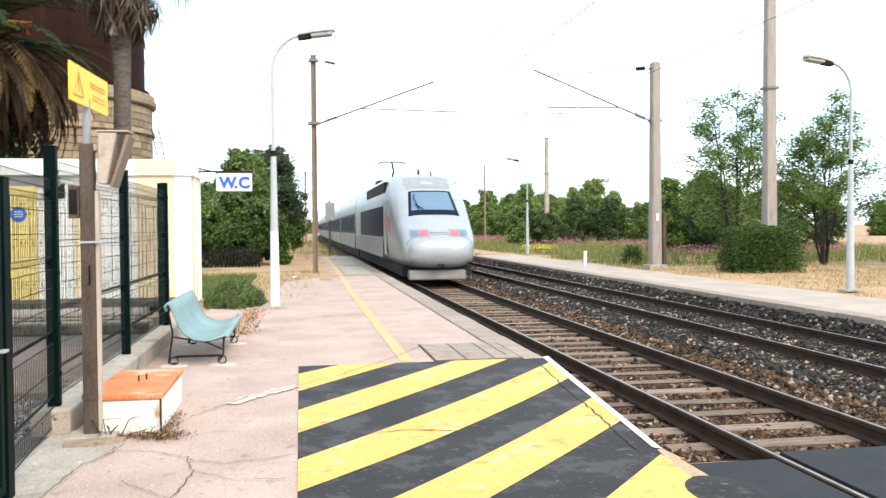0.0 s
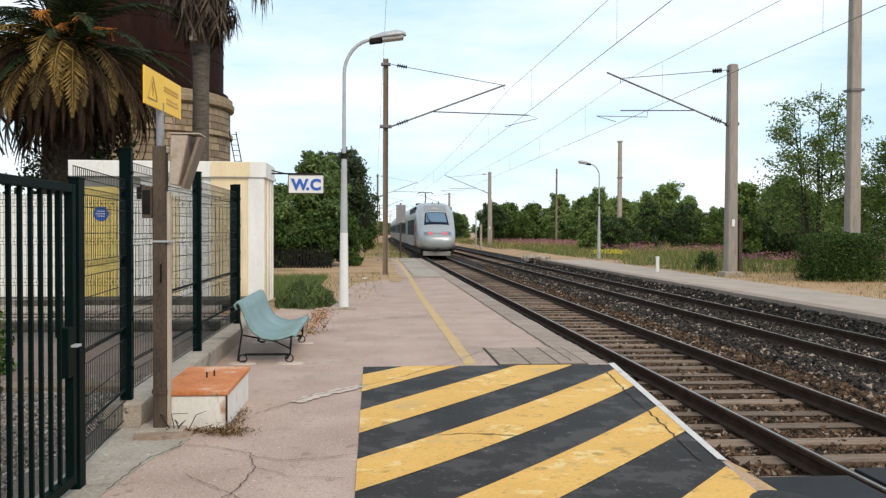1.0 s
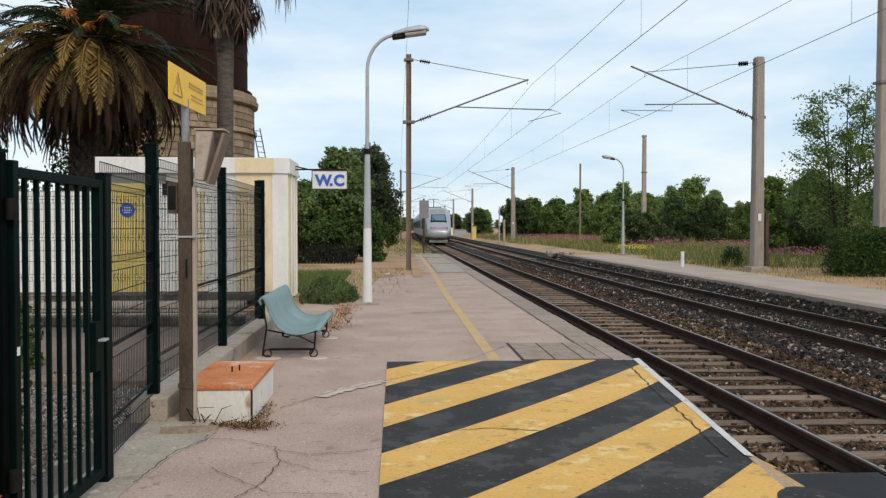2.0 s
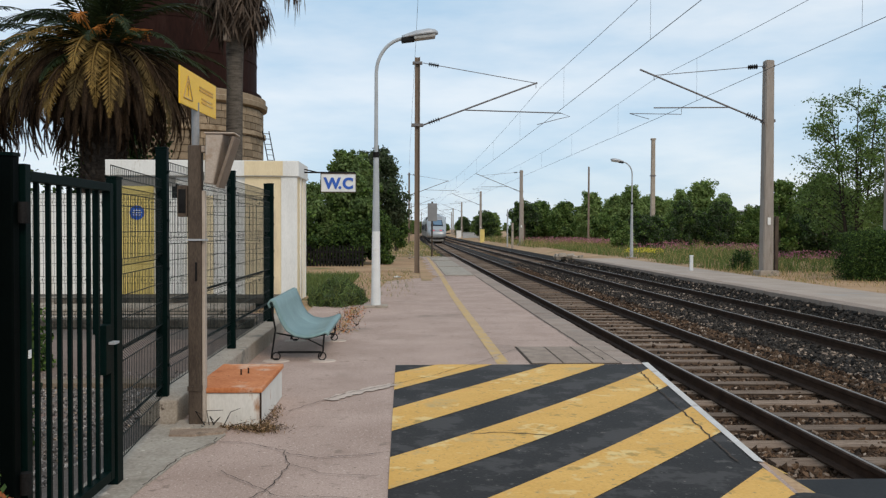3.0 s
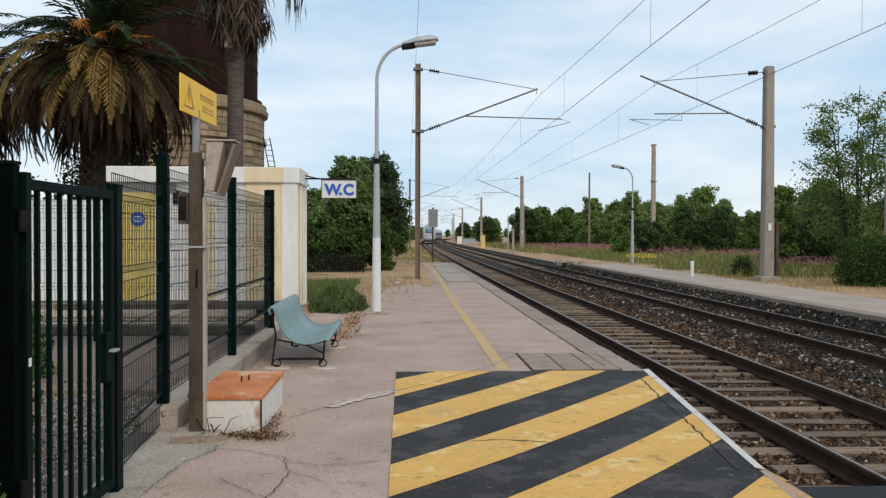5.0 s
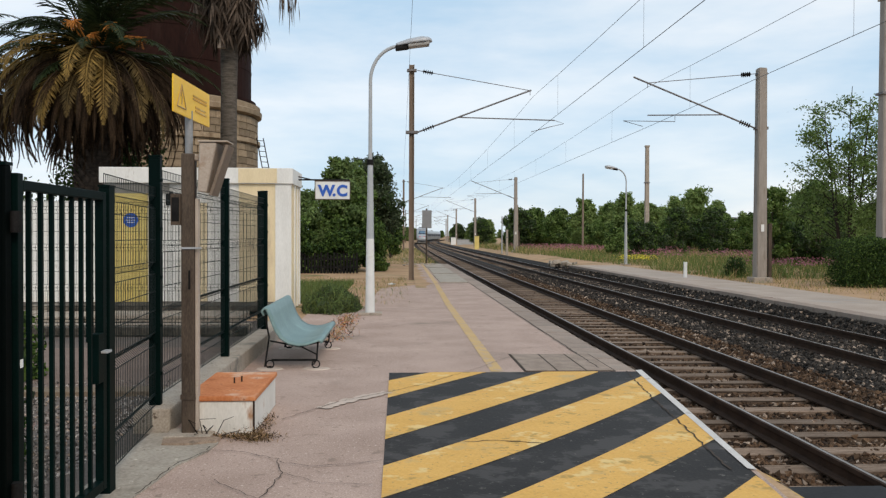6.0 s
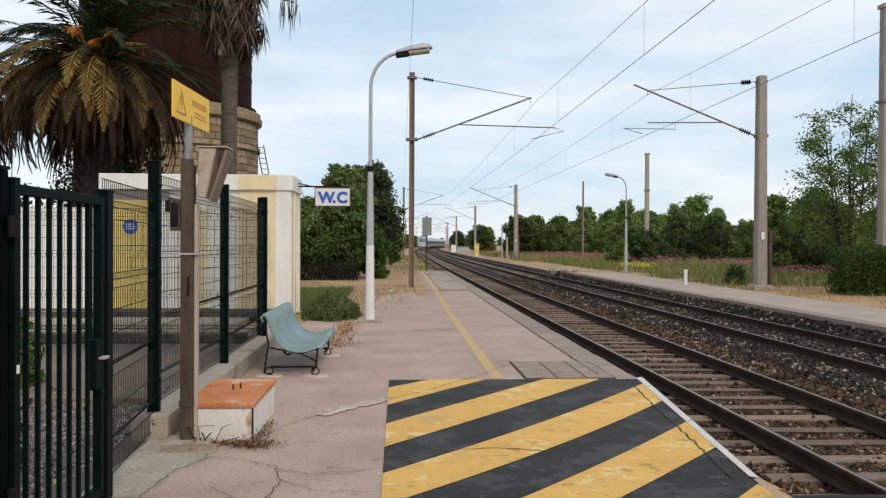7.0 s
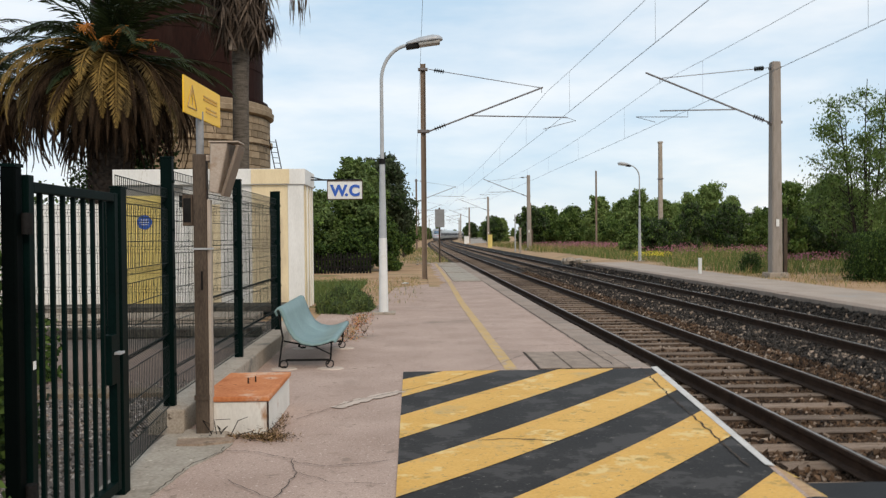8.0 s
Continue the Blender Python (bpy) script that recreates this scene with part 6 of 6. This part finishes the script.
    for k in range(len(ring)):
        bm.faces.new([lo[k], lo[(k + 1) % 7], hi[(k + 1) % 7], hi[k]])
    part("slab", bm, M_SLAB, sl)
    m = thing("manhole_cover", pose(2.07, 10.72, 0), "rectangular iron access covers set in the platform", "manhole cover")
    part("frame", boxed(-0.56, 0.54, -0.74, 0.74, 0.001, 0.006), M_CRACK, m)
    for x0, x1 in ((-0.53, -0.17), (-0.15, 0.18), (0.20, 0.52)):
        part("plate", boxed(x0, x1, -0.70, 0.70, 0.002, 0.012, bev=0.004), M_MANHOLE, m)
    rng = np.random.default_rng(8)
    c = np.stack([rng.normal(-1.11, 0.035, 420), rng.uniform(6.7, 7.6, 420), np.abs(rng.normal(0.0, 0.025, 420))], 1)
    c2 = np.stack([rng.normal(-1.32, 0.14, 500), rng.normal(6.80, 0.035, 500), rng.uniform(0.003, 0.03, 500)], 1)
    c3 = np.stack([rng.normal(-1.12, 0.09, 900), rng.normal(6.74, 0.06, 900), np.abs(rng.normal(0.0, 0.035, 900))], 1)
    tagged(leaves("dry_weeds", np.vstack([c, c2, c3]), 3, 0.035, [M_EARTH, M_FRONDBROWN, M_FRONDDEAD], slim=0.16), "dry brown weeds round the foot of the box", "weeds", kind="stuff")
    c = np.stack([rng.normal(-0.95, 0.12, 900), rng.uniform(12.8, 17, 900), np.abs(rng.normal(0.02, 0.04, 900))], 1)
    tagged(leaves("dry_weeds", c, 4, 0.07, [M_STRAW, M_RUSTLID, M_FRONDDEAD], slim=0.15), "dry weeds along the platform's edge", "weeds", kind="stuff")
    p = thing("dry_twig", pose(-1.52, 6.80, 0), "dead dark twig standing against the white box", "twig")
    bm = bmesh.new()
    rg = random.Random(2)
    for k in range(7):
        a = Vector((rg.uniform(-0.1, 0.1), 0, 0))
        b = a + Vector((rg.uniform(-0.12, 0.12), rg.uniform(-0.06, 0.02), rg.uniform(0.04, 0.15)))
        tube(bm, [a, b, b + Vector((rg.uniform(-0.12, 0.14), 0, rg.uniform(-0.05, 0.05)))], [0.005, 0.004, 0.002], 4)
    part("stems", bm, M_DARK, p)


debris()

scatter_stones("courtyard_gravel", -7.0, -2.2, lambda a: -0.018, 22000, 4.2, 9.5, [M_GRAVEL, M_STONEPALE], "loose grey gravel strewn over the courtyard", scale=0.38)
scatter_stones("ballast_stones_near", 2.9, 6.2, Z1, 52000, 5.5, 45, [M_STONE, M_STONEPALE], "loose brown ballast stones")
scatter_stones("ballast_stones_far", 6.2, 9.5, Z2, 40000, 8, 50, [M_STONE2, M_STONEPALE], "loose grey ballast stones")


# ---- far distance ----
def house(x, y, w, d, h, label):
    p = thing("far_house", pose(x, y, 0), label, "house")
    part("wall", boxed(-w / 2, w / 2, -d / 2, d / 2, -0.3, h), M_HOUSE, p)
    bm = bmesh.new()
    q = [(-w / 2 - 0.3, -d / 2 - 0.3, h), (w / 2 + 0.3, -d / 2 - 0.3, h), (w / 2 + 0.3, d / 2 + 0.3, h), (-w / 2 - 0.3, d / 2 + 0.3, h), (-w / 2 - 0.3, 0, h + 1.3), (w / 2 + 0.3, 0, h + 1.3)]
    v = [bm.verts.new(a) for a in q]
    for f in ((0, 1, 5, 4), (2, 3, 4, 5), (0, 4, 3), (1, 2, 5), (0, 3, 2, 1)):
        bm.faces.new([v[i] for i in f])
    part("roof", bm, M_SLATE, p)
    for k in range(3):
        part("window", boxed(-w / 3 + k * w / 3 - 0.4, -w / 3 + k * w / 3 + 0.4, -d / 2 - 0.03, -d / 2 + 0.02, h * 0.45, h * 0.75), M_TRAINBAND, p)


house(49.5, 118, 6, 6, 3.1, "pale house half hidden by the trees")


def hut():
    p = thing("relay_cabinet", pose(11.4, 175, 0), "small pale relay cabinets beside the line", "cabinet")
    part("cabinet", boxed(-0.5, 0.5, -0.3, 0.3, -0.4, 1.3, bev=0.02), M_SIGNWHITE, p)
    part("roof_plate", boxed(-0.56, 0.56, -0.36, 0.36, 1.3, 1.36), M_GALV, p)
    q = thing("yellow_cabinet", pose(10.95, 118, 0), "yellow upright cabinet beside the line", "cabinet")
    part("cabinet", boxed(-0.3, 0.3, -0.3, 0.3, -0.4, 1.55, bev=0.02), M_YDOOR, q)
    part("roof_plate", boxed(-0.34, 0.34, -0.34, 0.34, 1.55, 1.6), M_YDOOR, q)
    r = thing("metal_railing", pose(12.7, 165, 0), "pale blue-grey metal railing beside the line", "railing")
    for k in range(6):
        part("post", boxed(-1.2 + k * 0.6, -1.15 + k * 0.6, -0.03, 0.03, -0.4, 1.0), M_GALV, r)
    part("rail_bar", boxed(-1.2, 1.9, -0.02, 0.02, 0.95, 1.02), M_GALV, r)
    part("panel_sheet", boxed(-1.2, 1.9, 0.03, 0.05, -0.3, 0.85), M_LAMPGREY, r)
    s = thing("stone_pile", pose(9.7, 49.5, -0.1), "heap of pale rubble at the end of the far platform", "rubble")
    rg = random.Random(12)
    for k in range(14):
        bm = boxed(-0.2, 0.2, -0.14, 0.14, -0.1, 0.1, bev=0.03)
        bm.transform(pose(rg.uniform(-0.7, 0.7), rg.uniform(-0.5, 0.5), 0.08 + 0.2 * rg.random() * (k % 2), rg.uniform(-20, 20), rg.uniform(-20, 20), rg.uniform(0, 180)))
        part("stone", bm, M_CONCRETE, s)


hut()


# ---- the train ----
SECTIONS = [(0.0, 0.477, 0.82, 1.22, 2.2), (0.05, 0.821, 0.68, 1.42, 2.8), (0.16, 1.05, 0.6, 1.55, 3.0), (0.4, 1.194, 0.54, 1.74, 3.2), (0.8, 1.28, 0.5, 1.98, 3.4), (1.3, 1.327, 0.48, 2.25, 3.8), (1.9, 1.356, 0.46, 2.72, 3.8), (2.6, 1.385, 0.44, 3.22, 3.9), (3.2, 1.394, 0.42, 3.58, 4.0), (4.0, 1.404, 0.42, 3.86, 4.2), (5.2, 1.413, 0.42, 4.0, 4.4), (8, 1.413, 0.42, 4.05, 4.6), (21.8, 1.413, 0.42, 4.05, 4.6)]


def skin(y, a, off=0.0):
    """The power car's skin at y metres from its tip; a: angle round the section, 90 degrees is the roof."""
    for s, t in zip(SECTIONS, SECTIONS[1:]):
        if y <= t[0]:
            u = (y - s[0]) / (t[0] - s[0])
            hw, zb, zt, ex = (s[i] + (t[i] - s[i]) * u for i in (1, 2, 3, 4))
            break
    c, sn = math.cos(a), math.sin(a)
    zc, hh = (zb + zt) / 2, (zt - zb) / 2
    x = math.copysign(abs(c) ** (2 / ex), c) * (hw + off)
    z = zc + math.copysign(abs(sn) ** (2 / ex), sn) * (hh + off)
    return Vector((x, y, z))


def patch(y0, y1, a0, a1, off, ny=6, na=6):
    bm = bmesh.new()
    g = [[bm.verts.new(skin(y0 + (y1 - y0) * j / ny, a0 + (a1 - a0) * i / na, off)) for i in range(na + 1)] for j in range(ny + 1)]
    for j in range(ny):
        for i in range(na):
            bm.faces.new((g[j][i], g[j][i + 1], g[j + 1][i + 1], g[j + 1][i]))
    bmesh.ops.recalc_face_normals(bm, faces=bm.faces)
    bmesh.ops.solidify(bm, geom=bm.faces[:], thickness=0.01)
    return bm


def roof_patch(x0t, x0b, y0, y1, off, ny=8, nx=8):
    """A patch on the sloping front, given by half widths at its lower and upper end."""
    bm = bmesh.new()
    g = []
    for j in range(ny + 1):
        y = y0 + (y1 - y0) * j / ny
        hw = x0b + (x0t - x0b) * j / ny
        row = []
        for i in range(nx + 1):
            x = -hw + 2 * hw * i / nx
            lo, hi = radians(90), radians(2)
            for _ in range(30):
                m = (lo + hi) / 2
                if skin(y, m, off).x < abs(x):
                    lo = m
                else:
                    hi = m
            p = skin(y, lo, off)
            row.append(bm.verts.new((x, p.y, p.z)))
        g.append(row)
    for j in range(ny):
        for i in range(nx):
            bm.faces.new((g[j][i], g[j][i + 1], g[j + 1][i + 1], g[j + 1][i]))
    bmesh.ops.recalc_face_normals(bm, faces=bm.faces)
    return bm


def bogie(parent, y):
    b = part("bogie", boxed(-1.1, 1.1, y - 1.5, y + 1.5, 0.35, 0.62, bev=0.04), M_TRAINDARK, parent)
    for dy in (-1.3, 1.3):
        for s in (-1, 1):
            bm = bmesh.new()
            lathe(bm, [(0.46, -0.06), (0.46, 0.06), (0.2, 0.08)], 20)
            bm.transform(Matrix.Translation((s * 0.75, y + dy, 0.46)) @ Matrix.Rotation(radians(90), 4, "Y"))
            part("wheel", bm, M_TRAINDARK, b)


def power_car():
    p = thing("power_car", pose(MID_1, 30, RAIL_1), "silver high-speed train power car with a sloping nose on the track", "train")
    bm = bmesh.new()
    seg = 40
    rings = []
    ys = [s[0] for s in SECTIONS[:-1]] + [0.1, 0.25, 0.6, 1.05, 1.6, 2.25, 2.9, 3.6, 4.6, 6.5] + [21.8]
    for y in sorted(ys):
        rings.append([bm.verts.new(skin(y, 2 * math.pi * k / seg)) for k in range(seg)])
    for a, b in zip(rings, rings[1:]):
        for k in range(seg):
            bm.faces.new((a[k], a[(k + 1) % seg], b[(k + 1) % seg], b[k]))
    bm.faces.new(rings[0][::-1])
    bm.faces.new(rings[-1])
    bmesh.ops.recalc_face_normals(bm, faces=bm.faces)
    part("body", bm, M_SILVER, p, "silver body shell", smooth=True)
    part("windscreen_surround", roof_patch(0.76, 0.90, 1.42, 2.62, 0.006), M_TRAINBAND, p, "dark windscreen surround", smooth=True)
    ws = part("windscreen", roof_patch(0.67, 0.76, 1.64, 2.54, 0.014), M_SCREEN, p, "blue-tinted windscreen", smooth=True)
    part("wiper", tubed([(-0.5, 1.6, 2.56), (-0.62, 2.0, 2.92), (-0.60, 2.2, 3.08)], 0.02, 5), M_DARK, ws)
    part("wiper", tubed([(-0.62, 1.75, 2.72), (-0.35, 1.6, 2.56)], 0.02, 5), M_DARK, ws)
    part("brow_panel", roof_patch(0.86, 0.80, 2.80, 3.75, 0.006), M_GREYBOARD, p, "darker grey brow panel", smooth=True)
    part("roof_lamp", roof_patch(0.22, 0.24, 3.02, 3.2, 0.014), M_LENS, p, smooth=True)
    for s in (-1, 1):
        for nm, x0, x1, m, lb in (("light_housing", 0.33, 1.0, M_GREYBOARD, "grey lamp surround"), ("tail_light", 0.37, 0.68, M_RED, "red tail light"), ("headlight", 0.71, 0.95, M_SCREEN, "clear headlight")):
            bm = bmesh.new()
            off = 0.01 if nm == "light_housing" else 0.02
            g = []
            for z in ((1.59, 1.72, 1.85) if nm == "light_housing" else (1.63, 1.72, 1.81)):
                row = []
                for i in range(5):
                    x = x0 + (x1 - x0) * i / 4
                    yy = 0.0
                    lo, hi = 0.0, 3.0
                    for _ in range(26):
                        m2 = (lo + hi) / 2
                        q = (lo + hi) / 2
                        a_lo, a_hi = radians(90), radians(1)
                        for _ in range(22):
                            a = (a_lo + a_hi) / 2
                            if skin(q, a, off).x < x:
                                a_lo = a
                            else:
                                a_hi = a
                        if skin(q, a_lo, off).z < z:
                            lo = q
                        else:
                            hi = q
                    row.append(bm.verts.new((s * x, lo, z)))
                g.append(row)
            for j in range(2):
                for i in range(4):
                    bm.faces.new((g[j][i], g[j][i + 1], g[j + 1][i + 1], g[j + 1][i]))
            bmesh.ops.recalc_face_normals(bm, faces=bm.faces)
            part(nm, bm, m, p, lb)
    part("grille_plate", boxed(-0.31, 0.31, 0.36, 0.70, 1.62, 1.76, bev=0.01), M_GREYBOARD, p)
    part("nose_seam", tubed([skin(0.30, radians(a), 0.004) for a in range(-30, 211, 8)], 0.012, 5), M_GREYBOARD, p)
    part("coupler_hatch", boxed(-0.12, 0.12, -0.02, 0.1, 0.60, 0.68, bev=0.01), M_DARK, p)
    part("snow_plough", boxed(-1.02, 0.92, 0.40, 0.9, 0.14, 0.47, bev=0.06), M_TRAINSKIRT, p, "grey snow plough")
    part("underside", boxed(-1.2, 1.2, 0.8, 21.5, 0.25, 0.6), M_TRAINDARK, p)
    for s in (-1, 1):
        x = s * 1.418
        part("side_band", boxed(min(x, x + s * 0.008), max(x, x + s * 0.008), 5.2, 17.5, 1.55, 2.75), M_TRAINBAND, p, "dark blue side band")
        part("roof_grille", boxed(min(s * 1.25, s * 1.40), max(s * 1.25, s * 1.40), 4.8, 13.5, 3.25, 3.66), M_DARK, p, "dark ventilation grille")
        part("lower_stripe", boxed(min(x, x + s * 0.006), max(x, x + s * 0.006), 5.2, 21.5, 0.75, 1.5), M_TRAINSKIRT, p)
        part("cab_door", boxed(min(x - s * 0.01, x + s * 0.006), max(x - s * 0.01, x + s * 0.006), 3.9, 4.7, 0.9, 2.9, bev=0.004), M_SILVER, p)
        part("logo_patch", patch(3.0, 3.6, radians(-1.2) if s > 0 else radians(177.8), radians(2.2) if s > 0 else radians(181.2), 0.012), M_RED, p, "small red emblem")
    bogie(p, 4.2)
    bogie(p, 17.5)
    pg = part("pantograph_base", boxed(-0.8, 0.8, 14.0, 15.6, 4.04, 4.25, bev=0.03), M_TRAINDARK, p)
    part("pantograph_arm", tubed([(0, 15.4, 4.25), (0, 14.2, 4.7), (0, 15.0, 5.2)], 0.045, 6), M_DARK, pg)
    part("pantograph_bow", tubed([(-0.7, 15.0, 5.12), (-0.5, 15.0, 5.22), (0.5, 15.0, 5.22), (0.7, 15.0, 5.12)], 0.03, 6), M_DARK, pg)
    for x, y in ((0.35, 4.4), (-0.1, 4.6)):
        part("horn", tubed([(x, y, 3.85), (x, y, 4.08)], 0.03, 6), M_DARK, p)
    return p


def coach():
    p = thing("passenger_coach", pose(MID_1, 60, RAIL_1), "silver high-speed train coach with a dark window band", "train", "coaches of the train")
    bm = bmesh.new()
    seg = 32
    rings = [[bm.verts.new(Vector((skin(10, 2 * math.pi * k / seg).x, y, skin(10, 2 * math.pi * k / seg).z))) for k in range(seg)] for y in (0.15, 0.2, 18.35, 18.4)]
    for a, b in zip(rings, rings[1:]):
        for k in range(seg):
            bm.faces.new((a[k], a[(k + 1) % seg], b[(k + 1) % seg], b[k]))
    bm.faces.new(rings[0][::-1])
    bm.faces.new(rings[-1])
    bmesh.ops.recalc_face_normals(bm, faces=bm.faces)
    part("body", bm, M_SILVER, p, "silver body shell", smooth=True)
    part("gangway", boxed(-1.2, 1.2, -0.2, 0.15, 0.7, 3.8), M_DARK, p, "dark gangway bellows")
    part("underside", boxed(-1.2, 1.2, 0.4, 18.1, 0.22, 0.6), M_TRAINDARK, p)
    for s in (-1, 1):
        x = s * 1.418
        part("window_band", boxed(min(x, x + s * 0.006), max(x, x + s * 0.006), 0.4, 18.1, 1.6, 2.75), M_TRAINBLUE, p, "blue-grey window band")
        for k in range(9):
            part("window", boxed(min(x, x + s * 0.010), max(x, x + s * 0.010), 1.6 + 1.75 * k, 2.9 + 1.75 * k, 1.8, 2.6), M_TRAINBAND, p)
        part("lower_stripe", boxed(min(x, x + s * 0.006), max(x, x + s * 0.006), 0.4, 18.1, 0.7, 1.5), M_TRAINSKIRT, p)
    bogie(p, 0.0)
    return p


LEAD = power_car()
COACHES = [coach()]
for k in range(8):
    COACHES.append(copy_thing(COACHES[0], pose(MID_1, 80 + 18.7 * k, RAIL_1)))


def at_line(s, length):
    """The pose of a car whose tail end is s metres along the line."""
    x0, x1 = MID_1 + bend(s), MID_1 + bend(s + length)
    return pose(x0, s, RAIL_1, 0, 0, -math.degrees(math.atan2(x1 - x0, length)))


def tail_at(t):
    """Metres along the line of the train's tail end at t seconds."""
    return 27.8 + 31.1 * t


def motions():
    times = [k * 0.5 for k in range(17)]
    walk(LEAD, [(t, at_line(tail_at(t), 21.8)) for t in times])
    for k, c in enumerate(COACHES):
        walk(c, [(t, at_line(tail_at(t) + 22.0 + 18.7 * k, 18.5)) for t in times])


motions()
